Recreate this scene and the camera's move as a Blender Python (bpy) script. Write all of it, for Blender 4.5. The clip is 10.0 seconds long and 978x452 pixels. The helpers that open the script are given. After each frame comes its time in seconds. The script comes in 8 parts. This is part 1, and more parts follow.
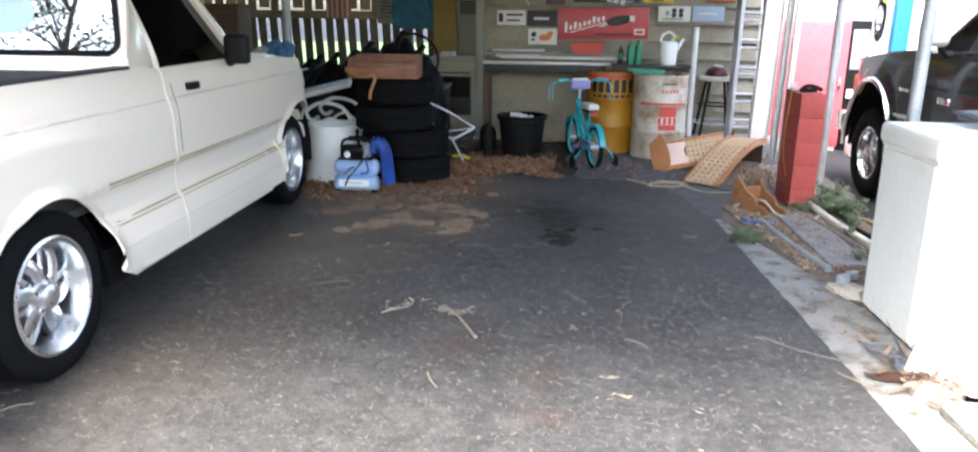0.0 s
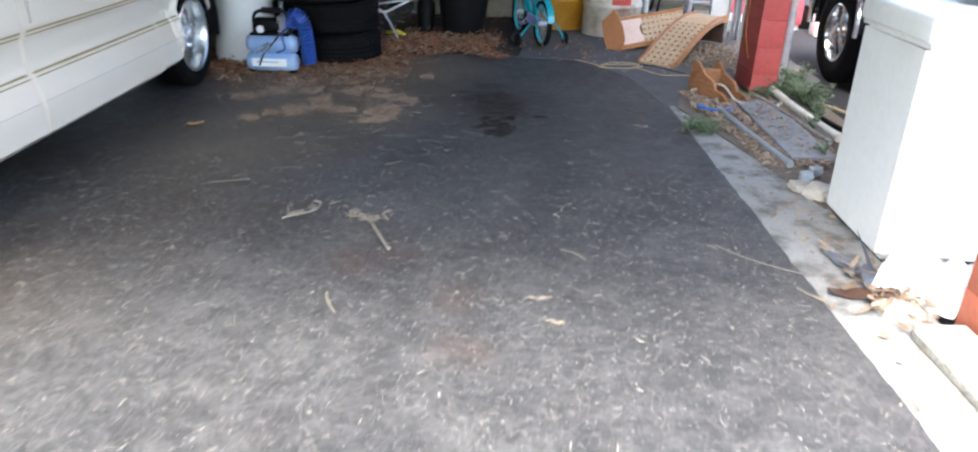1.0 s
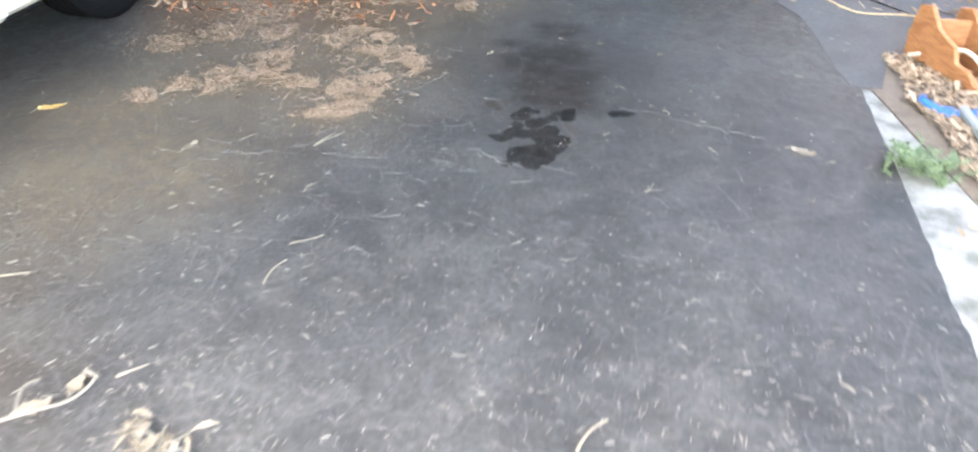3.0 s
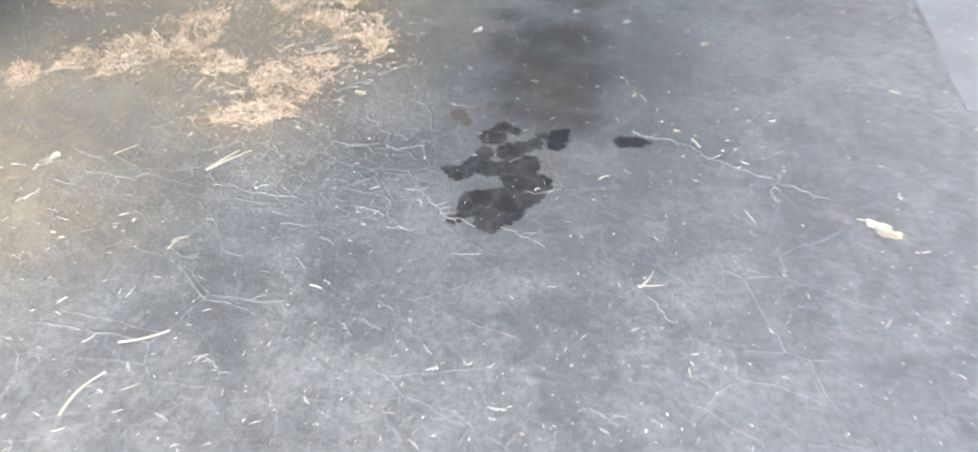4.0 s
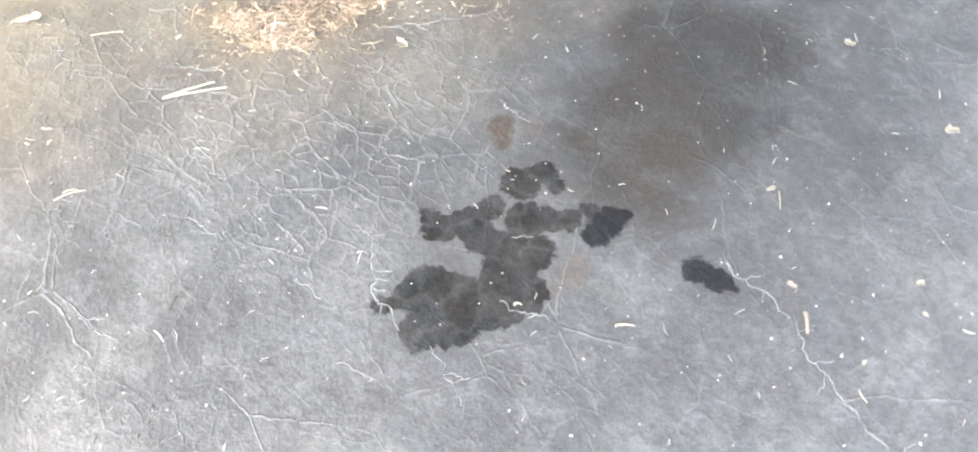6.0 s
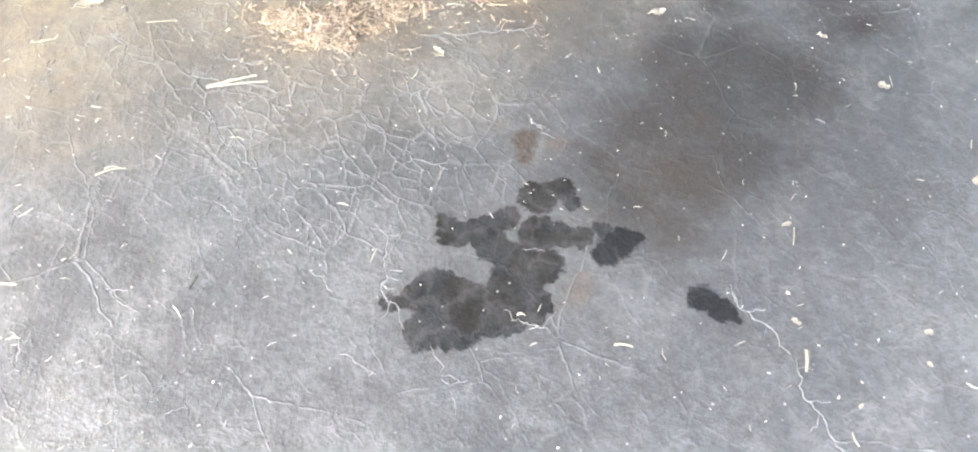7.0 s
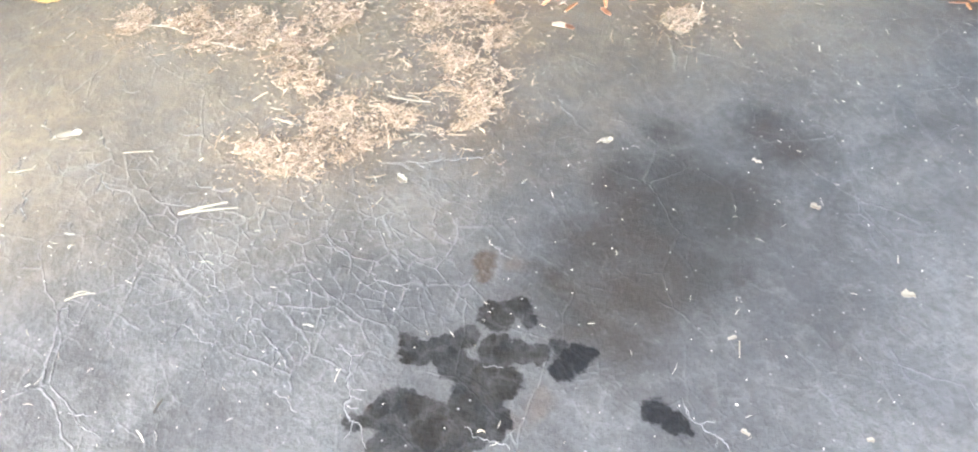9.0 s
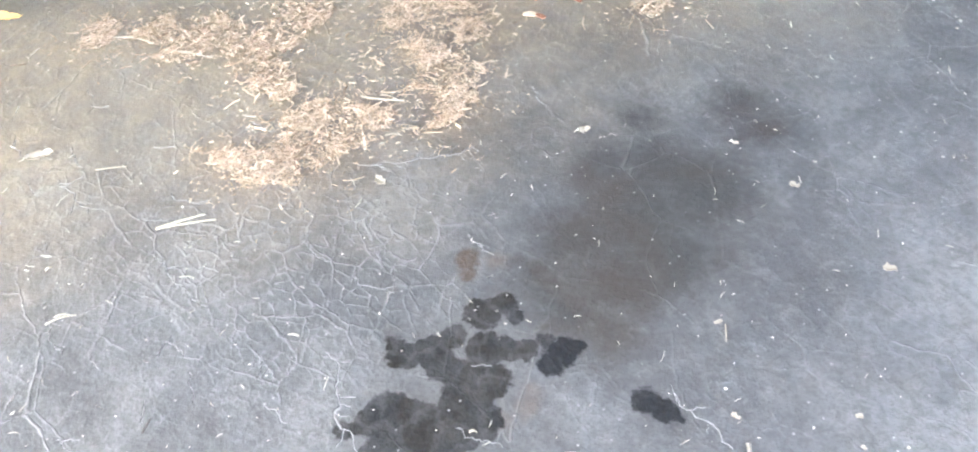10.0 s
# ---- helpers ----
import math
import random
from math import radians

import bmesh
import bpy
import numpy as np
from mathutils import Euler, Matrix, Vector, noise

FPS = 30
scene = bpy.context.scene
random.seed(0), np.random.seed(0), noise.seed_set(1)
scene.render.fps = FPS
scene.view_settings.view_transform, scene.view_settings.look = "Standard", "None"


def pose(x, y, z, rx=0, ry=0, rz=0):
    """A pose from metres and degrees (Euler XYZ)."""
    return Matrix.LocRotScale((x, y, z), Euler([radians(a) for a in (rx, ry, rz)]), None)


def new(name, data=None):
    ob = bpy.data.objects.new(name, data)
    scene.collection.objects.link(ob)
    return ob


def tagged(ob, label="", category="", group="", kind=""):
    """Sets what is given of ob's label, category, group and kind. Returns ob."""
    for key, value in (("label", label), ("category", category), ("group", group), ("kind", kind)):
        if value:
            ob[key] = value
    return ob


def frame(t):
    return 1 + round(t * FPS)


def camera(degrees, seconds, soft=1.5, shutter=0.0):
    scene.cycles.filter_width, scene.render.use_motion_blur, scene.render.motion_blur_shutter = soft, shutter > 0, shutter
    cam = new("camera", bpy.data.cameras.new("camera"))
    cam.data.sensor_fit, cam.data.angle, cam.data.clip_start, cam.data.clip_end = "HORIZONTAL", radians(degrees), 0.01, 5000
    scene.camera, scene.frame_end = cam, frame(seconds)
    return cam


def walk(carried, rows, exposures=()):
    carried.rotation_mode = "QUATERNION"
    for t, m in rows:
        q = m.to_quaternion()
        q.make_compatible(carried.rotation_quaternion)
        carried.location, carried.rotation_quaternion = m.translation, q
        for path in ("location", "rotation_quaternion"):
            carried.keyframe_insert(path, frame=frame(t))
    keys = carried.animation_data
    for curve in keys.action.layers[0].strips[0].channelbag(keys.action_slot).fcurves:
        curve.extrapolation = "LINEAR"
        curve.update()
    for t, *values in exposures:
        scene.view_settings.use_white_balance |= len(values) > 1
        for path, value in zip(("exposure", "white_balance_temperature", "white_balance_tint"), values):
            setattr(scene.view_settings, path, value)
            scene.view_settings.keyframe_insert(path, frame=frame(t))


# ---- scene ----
cam = camera(65.0, 10.0, soft=2.0, shutter=0.5)
# seconds, x, y, z, yaw, pitch, roll
PATH = [
    (0.0, 0.080, 0.302, 1.484, 4.87, -15.51, -0.65),
    (0.5, 0.156, 0.413, 1.434, 4.98, -19.52, -0.71),
    (1.0, 0.205, 0.849, 1.390, 1.82, -24.38, -1.71),
    (1.5, 0.300, 1.376, 1.401, 1.30, -23.65, -1.09),
    (2.0, 0.433, 1.911, 1.355, 7.93, -26.89, -0.27),
    (2.5, 0.495, 2.512, 1.339, 7.18, -31.73, 0.63),
    (3.0, 0.532, 3.074, 1.323, 13.21, -35.85, 0.05),
    (3.2, 0.559, 3.266, 1.308, 13.81, -35.82, -0.93),
    (4.3, 0.635, 4.195, 1.223, 22.62, -47.41, 2.01),
    (4.5, 0.637, 4.329, 1.211, 24.64, -49.94, 2.93),
    (5.0, 0.555, 4.682, 1.166, 32.18, -55.34, 1.97),
    (5.5, 0.602, 4.890, 1.140, 40.91, -57.90, 1.98),
    (6.8, 0.710, 5.016, 1.174, 53.65, -56.85, 1.54),
    (7.0, 0.713, 5.016, 1.174, 54.00, -56.52, 1.71),
    (7.5, 0.716, 5.015, 1.193, 53.48, -54.34, 1.91),
    (8.0, 0.722, 5.008, 1.202, 54.13, -52.53, 1.50),
    (8.5, 0.730, 5.012, 1.210, 53.88, -51.95, 1.81),
    (9.0, 0.752, 5.011, 1.237, 51.97, -48.06, 0.38),
    (9.5, 0.763, 5.015, 1.236, 50.54, -48.71, 2.10),
    (10.0, 0.743, 5.034, 1.246, 48.81, -49.14, 1.84),
]
STOPS = [(0.0, 3.29, 6400, 9), (0.5, 3.3, 6150, 9), (1.0, 3.22, 6150, 8), (1.5, 3.42, 6350, 8), (2.0, 4.06, 6640, 8), (2.5, 4.59, 6740, 8), (3.0, 5.13, 6840, 7), (3.2, 5.25, 6890, 7), (4.3, 5.96, 7190, 6), (5.5, 6.23, 7540, 7), (7.0, 6.16, 7540, 8), (8.5, 6.16, 7470, 8), (10.0, 6.18, 6980, 8)]
walk(cam, [(t, pose(x, y, z, 90 + pitch, roll, yaw)) for t, x, y, z, yaw, pitch, roll in PATH], STOPS)

# ---- world and light: hazy bright day, carport open to the drive and to one side ----
SUN_EL, SUN_AZ = 61.0, 195.0
world = bpy.data.worlds.new("sky")
scene.world = world
world.use_nodes = True
wn = world.node_tree
sky = wn.nodes.new("ShaderNodeTexSky")
sky.sky_type = "NISHITA"
sky.sun_disc = False
sky.sun_elevation, sky.sun_rotation = radians(SUN_EL), radians(SUN_AZ)
sky.dust_density = 4.0
sky.air_density = 1.2
wn.links.new(sky.outputs[0], wn.nodes["Background"].inputs[0])
wn.nodes["Background"].inputs[1].default_value = 0.15
sun_data = bpy.data.lights.new("sun", "SUN")
sun_data.energy, sun_data.angle, sun_data.color = 0.95, radians(16), (1.0, 0.95, 0.88)
sun = new("sun", sun_data)
sun.matrix_world = pose(0, 0, 20, 90 - SUN_EL, 0, 180 - SUN_AZ)


# ---- materials ----
def nodes_of(name, rough=0.6, metal=0.0, spec=0.5, coat=0.0):
    m = bpy.data.materials.new(name)
    m.use_nodes = True
    t = m.node_tree
    b = t.nodes["Principled BSDF"]
    b.inputs["Roughness"].default_value = rough
    b.inputs["Metallic"].default_value = metal
    b.inputs["Specular IOR Level"].default_value = spec
    b.inputs["Coat Weight"].default_value = coat
    return m, t, b


def node(t, kind, **values):
    n = t.nodes.new(kind)
    for key, value in values.items():
        n.inputs[key].default_value = value
    return n


def noise_node(t, vec, scale, detail=4.0, rough=0.55, warp=0.0):
    n = node(t, "ShaderNodeTexNoise", Scale=scale, Detail=detail, Roughness=rough, Distortion=warp)
    t.links.new(vec, n.inputs["Vector"])
    return n.outputs["Fac"]


def span(t, value, lo, hi, a=0.0, b=1.0):
    n = t.nodes.new("ShaderNodeMapRange")
    n.interpolation_type = "SMOOTHSTEP"
    for k, v in ((1, lo), (2, hi), (3, a), (4, b)):
        n.inputs[k].default_value = v
    t.links.new(value, n.inputs[0])
    return n.outputs[0]


def calc(t, op, a, b=None, c=None):
    n = t.nodes.new("ShaderNodeMath")
    n.operation = op
    for k, v in enumerate((a, b, c)):
        if v is None:
            continue
        if isinstance(v, (int, float)):
            n.inputs[k].default_value = v
        else:
            t.links.new(v, n.inputs[k])
    return n.outputs[0]


def blend(t, fac, a, b, how="MIX"):
    n = t.nodes.new("ShaderNodeMix")
    n.data_type, n.blend_type = "RGBA", how
    for k, v in ((0, fac), (6, a), (7, b)):
        if isinstance(v, (int, float)):
            n.inputs[k].default_value = v
        elif isinstance(v, tuple):
            n.inputs[k].default_value = (*v[:3], 1)
        else:
            t.links.new(v, n.inputs[k])
    return n.outputs[2]


def bump(t, b, height, strength, distance):
    n = node(t, "ShaderNodeBump", Strength=strength, Distance=distance)
    t.links.new(height, n.inputs["Height"])
    t.links.new(n.outputs[0], b.inputs["Normal"])


def coords(t, kind="Object"):
    return t.nodes.new("ShaderNodeTexCoord").outputs[kind]


def plain(name, col, rough=0.6, metal=0.0, dirt=None, amount=0.5, scale=6.0, grain=60.0, relief=0.15, depth=0.002, coat=0.0, spec=0.5, vary=0.0, fine=0.25):
    """A surface with large stains of a second colour, a fine grain and a slight relief."""
    m, t, b = nodes_of(name, rough, metal, spec, coat)
    v = coords(t)
    dirt = dirt or tuple(c * 0.6 for c in col)
    big = noise_node(t, v, scale, 5, 0.6)
    small = noise_node(t, v, grain, 3, 0.6)
    c = blend(t, calc(t, "MULTIPLY", span(t, big, 0.42, 0.72), amount), col, dirt)
    c = blend(t, calc(t, "MULTIPLY", span(t, small, 0.35, 0.75), fine), c, tuple(x * 0.7 for x in dirt))
    if vary:
        r = t.nodes.new("ShaderNodeObjectInfo").outputs["Random"]
        hsv = node(t, "ShaderNodeHueSaturation")
        t.links.new(c, hsv.inputs["Color"])
        t.links.new(span(t, r, 0, 1, 1 - vary, 1 + vary), hsv.inputs["Value"])
        c = hsv.outputs[0]
    t.links.new(c, b.inputs["Base Color"])
    t.links.new(calc(t, "MULTIPLY_ADD", small, 0.25, max(rough - 0.12, 0.02)), b.inputs["Roughness"])
    if relief:
        bump(t, b, small, relief, depth)
    return m


def wood(name, col, dark, rough=0.6, along=(1, 12, 12), scale=2.5, vary=0.15):
    m, t, b = nodes_of(name, rough)
    mp = t.nodes.new("ShaderNodeMapping")
    mp.inputs["Scale"].default_value = along
    t.links.new(coords(t), mp.inputs["Vector"])
    g = noise_node(t, mp.outputs[0], scale, 6, 0.65, 1.2)
    f = noise_node(t, mp.outputs[0], scale * 9, 3, 0.6)
    c = blend(t, span(t, g, 0.35, 0.68), col, dark)
    c = blend(t, calc(t, "MULTIPLY", f, 0.35), c, tuple(x * 0.6 for x in dark))
    r = t.nodes.new("ShaderNodeObjectInfo").outputs["Random"]
    hsv = node(t, "ShaderNodeHueSaturation")
    t.links.new(c, hsv.inputs["Color"])
    t.links.new(span(t, r, 0, 1, 1 - vary, 1 + vary), hsv.inputs["Value"])
    t.links.new(hsv.outputs[0], b.inputs["Base Color"])
    bump(t, b, g, 0.25, 0.004)
    return m


def islands(name, a, b2, rough=0.8, dark=0.5):
    """Loose pieces joined into one mesh: each one takes a tone of its own."""
    m, t, b = nodes_of(name, rough)
    r = t.nodes.new("ShaderNodeNewGeometry").outputs["Random Per Island"]
    v = coords(t)
    n = noise_node(t, v, 90, 3)
    c = blend(t, r, a, b2)
    c = blend(t, calc(t, "MULTIPLY", n, dark), c, tuple(x * 0.4 for x in a))
    t.links.new(c, b.inputs["Base Color"])
    return m


def glass(name, tint=(0.5, 0.55, 0.55), rough=0.02):
    m, t, b = nodes_of(name, rough)
    b.inputs["Base Color"].default_value = (*tint, 1)
    b.inputs["Transmission Weight"].default_value = 1.0
    b.inputs["IOR"].default_value = 1.45
    return m


# spots on the drive: x, y, radius
OIL = [(0.126, 5.282, 0.054), (0.18, 5.31, 0.058), (0.215, 5.358, 0.052), (0.238, 5.404, 0.038), (0.172, 5.229, 0.036), (0.198, 5.278, 0.042), (0.09, 5.214, 0.020), (0.102, 5.236, 0.018),
       (0.036, 5.388, 0.035), (0.006, 5.386, 0.018), (0.069, 5.431, 0.038), (0.067, 5.481, 0.027), (0.109, 5.423, 0.036), (0.154, 5.432, 0.044), (0.19, 5.472, 0.037), (0.196, 5.434, 0.030), (0.175, 5.395, 0.024),
       (0.07, 5.553, 0.038), (0.079, 5.604, 0.028), (0.118, 5.596, 0.018), (0.131, 5.504, 0.036), (0.157, 5.538, 0.028), (0.188, 5.564, 0.024), (0.194, 5.604, 0.017)]
DROPS = [(0.234, 5.611, 0.029), (0.238, 5.577, 0.023), (0.242, 5.639, 0.017), (0.405, 5.649, 0.026), (0.440, 5.656, 0.023), (0.462, 5.660, 0.014)]
STAIN = [(0.262, 5.690, 0.065), (0.181, 5.665, 0.085), (0.097, 5.689, 0.085), (0.185, 5.803, 0.10), (0.226, 5.93, 0.11), (0.089, 5.968, 0.13), (-0.06, 6.012, 0.075), (-0.096, 6.221, 0.055), (0.002, 6.419, 0.05),
         (0.128, 6.392, 0.055), (0.128, 6.131, 0.11), (0.033, 6.1, 0.10), (0.05, 5.83, 0.08)]
BROWN = [(-0.056, 5.621, 0.029), (-0.026, 5.601, 0.017)]
FADED = [(-0.36, 3.55, 0.10), (-0.2, 3.6, 0.08), (0.05, 3.3, 0.09), (0.08, 2.95, 0.08)]
RUST = [(0.268, 5.488, 0.026), (0.254, 5.514, 0.016), (0.262, 5.43, 0.02), (-0.01, 5.667, 0.02)]
DUST = [(-0.685, 5.396, 0.03), (-0.602, 5.42, 0.041), (-0.549, 5.473, 0.05), (-0.564, 5.566, 0.06), (-0.557, 5.667, 0.05), (-0.543, 5.741, 0.035), (-0.669, 5.628, 0.044), (-0.869, 6.077, 0.06),
        (-0.664, 5.982, 0.047), (-0.562, 5.979, 0.065), (-0.471, 5.929, 0.05), (-0.416, 5.863, 0.026), (-0.653, 6.135, 0.052), (-0.809, 6.189, 0.045), (-1.349, 5.375, 0.046), (-1.281, 5.495, 0.05),
        (-1.148, 5.529, 0.052), (-1.155, 5.628, 0.07), (-1.004, 5.647, 0.065), (-1.011, 5.758, 0.07), (-0.879, 5.637, 0.043), (-0.803, 5.613, 0.029), (-1.035, 5.854, 0.058), (-0.40, 6.60, 0.05),
        (-1.40, 6.02, 0.10), (-1.55, 5.86, 0.08), (-1.30, 6.30, 0.12), (-0.98, 6.40, 0.11), (-0.82, 6.62, 0.08), (-1.12, 6.72, 0.10), (-1.15, 6.10, 0.06)]


def spots(t, vec, table, soft, join=0.0):
    """1 inside any of the round spots, falling to 0 over soft metres at their rims."""
    best = None
    for x, y, r in table:
        d = t.nodes.new("ShaderNodeVectorMath")
        d.operation = "DISTANCE"
        t.links.new(vec, d.inputs[0])
        d.inputs[1].default_value = (x, y, 0)
        e = calc(t, "SUBTRACT", d.outputs["Value"], r)
        best = e if best is None else (calc(t, "SMOOTH_MIN", best, e, join) if join else calc(t, "MINIMUM", best, e))
    return span(t, best, -soft, soft, 1.0, 0.0)


def warped(t, vec, scale, amount):
    n = node(t, "ShaderNodeTexNoise", Scale=scale, Detail=4.0)
    t.links.new(vec, n.inputs["Vector"])
    a = t.nodes.new("ShaderNodeVectorMath")
    a.operation = "MULTIPLY_ADD"
    t.links.new(n.outputs["Color"], a.inputs[0])
    a.inputs[1].default_value = (amount, amount, 0)
    s = t.nodes.new("ShaderNodeVectorMath")
    s.operation = "ADD"
    t.links.new(vec, s.inputs[0])
    a.inputs[2].default_value = (-amount / 2, -amount / 2, 0)
    t.links.new(a.outputs[0], s.inputs[1])
    return s.outputs[0]


def asphalt_material():
    m, t, b = nodes_of("asphalt", 0.6)
    v = coords(t)
    large = noise_node(t, v, 0.9, 6, 0.6)
    patch = noise_node(t, v, 3.3, 6, 0.65, 0.6)
    mid = noise_node(t, v, 16, 6, 0.7)
    small = noise_node(t, v, 55, 5, 0.7)
    fine = noise_node(t, v, 190, 4, 0.7)
    c = blend(t, span(t, large, 0.3, 0.7), (0.0410, 0.0408, 0.0412), (0.0758, 0.0756, 0.0758))
    c = blend(t, calc(t, "MULTIPLY", span(t, patch, 0.42, 0.64), 0.6), c, (0.1086, 0.1059, 0.1024))
    blot = noise_node(t, v, 8.5, 6, 0.72, 0.8)
    c = blend(t, calc(t, "MULTIPLY", span(t, blot, 0.36, 0.54, 1.0, 0.0), 0.42), c, (0.0281, 0.0268, 0.0261))
    c = blend(t, calc(t, "MULTIPLY", span(t, mid, 0.48, 0.70), 0.40), c, (0.1331, 0.1308, 0.1265))
    c = blend(t, calc(t, "MULTIPLY", span(t, small, 0.40, 0.56, 1.0, 0.0), 0.36), c, (0.0281, 0.0254, 0.0254))
    c = blend(t, calc(t, "MULTIPLY", span(t, fine, 0.40, 0.58, 1.0, 0.0), 0.14), c, (0.0215, 0.0213, 0.0221))
    apart = t.nodes.new("ShaderNodeVectorMath")
    apart.operation = "DISTANCE"
    t.links.new(v, apart.inputs[0])
    apart.inputs[1].default_value = (-0.1, 5.5, 0)
    worn = span(t, apart.outputs["Value"], 1.1, 1.9)
    scuff = noise_node(t, v, 11, 6, 0.78, 1.0)
    c = blend(t, calc(t, "MULTIPLY", worn, span(t, scuff, 0.42, 0.55, 0.55, 0.0)), c, (0.0205, 0.0212, 0.0232))
    c = blend(t, calc(t, "MULTIPLY", worn, span(t, noise_node(t, v, 40, 4, 0.7, 1.5), 0.56, 0.68, 0.0, 0.42)), c, (0.130, 0.132, 0.135))
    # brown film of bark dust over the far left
    film = spots(t, warped(t, warped(t, v, 1.5, 0.5), 9.0, 0.2), [(-1.1, 6.3, 0.6), (-1.4, 5.3, 0.42), (-0.6, 7.0, 0.5), (-1.35, 4.75, 0.36), (-1.0, 5.7, 0.55), (-0.75, 6.3, 0.45), (-1.1, 5.0, 0.35)], 0.42)
    c = blend(t, calc(t, "MULTIPLY", film, span(t, mid, 0.3, 0.7, 0.30, 0.80)), c, (0.170, 0.133, 0.090))
    # brown tint that also paints the pickup's shade beside and under it
    brown_shade = spots(t, warped(t, warped(t, v, 1.8, 0.5), 9.0, 0.2), [(-1.4, 4.0, 0.5), (-2.0, 3.3, 0.7), (-2.2, 4.6, 0.5), (-2.4, 5.4, 0.5)], 0.45)
    c = blend(t, calc(t, "MULTIPLY", brown_shade, span(t, mid, 0.3, 0.7, 0.62, 0.38)), c, (0.058, 0.043, 0.030))
    ruddy = spots(t, warped(t, warped(t, v, 3.0, 0.4), 14.0, 0.16), [(-1.1, 6.55, 0.36), (-0.75, 6.9, 0.3), (-1.6, 6.3, 0.25)], 0.3)
    c = blend(t, calc(t, "MULTIPLY", ruddy, span(t, small, 0.3, 0.7, 0.30, 0.85)), c, (0.190, 0.112, 0.060))
    # dusty crazing, densest beside the oil, its cells drawn out across the drive
    w = warped(t, warped(t, v, 6.0, 0.06), 45.0, 0.010)
    long = t.nodes.new("ShaderNodeMapping")
    long.inputs["Scale"].default_value = (0.62, 1.0, 1.0)
    t.links.new(w, long.inputs["Vector"])
    dense = spots(t, warped(t, v, 3.0, 0.3), [(-0.227, 5.377, 0.20), (-0.25, 5.56, 0.16), (-0.13, 5.26, 0.13), (-0.09, 5.50, 0.10), (-0.48, 5.20, 0.16), (-0.45, 5.42, 0.12), (-0.75, 5.15, 0.10)], 0.16)
    front = t.nodes.new("ShaderNodeVectorMath")
    front.operation = "DISTANCE"
    t.links.new(v, front.inputs[0])
    front.inputs[1].default_value = (0.0, 5.7, 0)
    near = span(t, front.outputs["Value"], 1.15, 2.0)
    dense = calc(t, "MAXIMUM", dense, calc(t, "MULTIPLY", near, 0.6))
    crack = None
    for scale, width, lo, force in ((28.0, 0.075, 0.38, 0.62), (12.0, 0.034, 0.40, 0.9), (5.7, 0.012, 0.46, 0.8), (1.5, 0.0045, 0.42, 0.8)):
        vo = node(t, "ShaderNodeTexVoronoi", Scale=scale)
        vo.feature = "DISTANCE_TO_EDGE"
        t.links.new(long.outputs[0], vo.inputs["Vector"])
        line = span(t, vo.outputs["Distance"], 0.0, width, force, 0.0)
        where = span(t, noise_node(t, v, scale * 0.5, 3), lo, lo + 0.14)
        if scale > 20:
            where = calc(t, "MULTIPLY", where, dense)
        elif scale > 8:
            where = calc(t, "MULTIPLY", where, calc(t, "MULTIPLY_ADD", dense, 0.70, 0.30))
        elif scale < 2:
            where = calc(t, "MULTIPLY", where, near)
        line = calc(t, "MULTIPLY", line, where)
        crack = line if crack is None else calc(t, "MAXIMUM", crack, line)
    crack = calc(t, "MULTIPLY", crack, span(t, small, 0.36, 0.56, 0.30, 1.0))
    c = blend(t, calc(t, "MULTIPLY", crack, 0.34), c, (0.185, 0.180, 0.171))
    # wood dust under the shavings
    dust = spots(t, warped(t, warped(t, v, 5.0, 0.22), 22.0, 0.10), DUST, 0.16)
    c = blend(t, calc(t, "MULTIPLY", dust, span(t, mid, 0.3, 0.7, 0.2, 0.5)), c, (0.125, 0.088, 0.056))
    core = calc(t, "MULTIPLY", spots(t, warped(t, warped(t, v, 11.0, 0.16), 36.0, 0.09), DUST, 0.07), span(t, mid, 0.36, 0.56))
    c = blend(t, calc(t, "MULTIPLY", core, 0.35), c, (0.24, 0.17, 0.108))
    # old soaked-in stain, then the brown spots and the fresh oil
    soft = spots(t, warped(t, warped(t, v, 4.0, 0.18), 30.0, 0.09), STAIN, 0.075)
    # broad oily darkening that also carries the light's falloff in its colour
    greasy_falloff = spots(t, warped(t, warped(t, v, 2.5, 0.3), 12.0, 0.1), [(0.12, 5.50, 0.22), (0.16, 5.95, 0.28), (0.45, 5.75, 0.15)], 0.30)
    c = blend(t, calc(t, "MULTIPLY", greasy_falloff, span(t, mid, 0.3, 0.7, 0.50, 0.28)), c, (0.034, 0.0325, 0.031))
    tone = blend(t, span(t, patch, 0.42, 0.58), (0.0270, 0.0215, 0.0180), (0.0222, 0.0210, 0.0200))
    c = blend(t, calc(t, "MULTIPLY", soft, span(t, small, 0.3, 0.7, 0.92, 0.70)), c, tone)
    wo = warped(t, warped(t, warped(t, v, 16.0, 0.030), 45.0, 0.034), 110.0, 0.016)
    old = spots(t, warped(t, warped(t, v, 6.0, 0.2), 30.0, 0.06), FADED, 0.10)
    c = blend(t, calc(t, "MULTIPLY", old, span(t, small, 0.3, 0.7, 0.2, 0.6)), c, (0.068, 0.042, 0.034))
    rust = spots(t, wo, RUST, 0.014)
    c = blend(t, calc(t, "MULTIPLY", rust, span(t, mid, 0.3, 0.7, 0.30, 0.7)), c, (0.062, 0.046, 0.035))
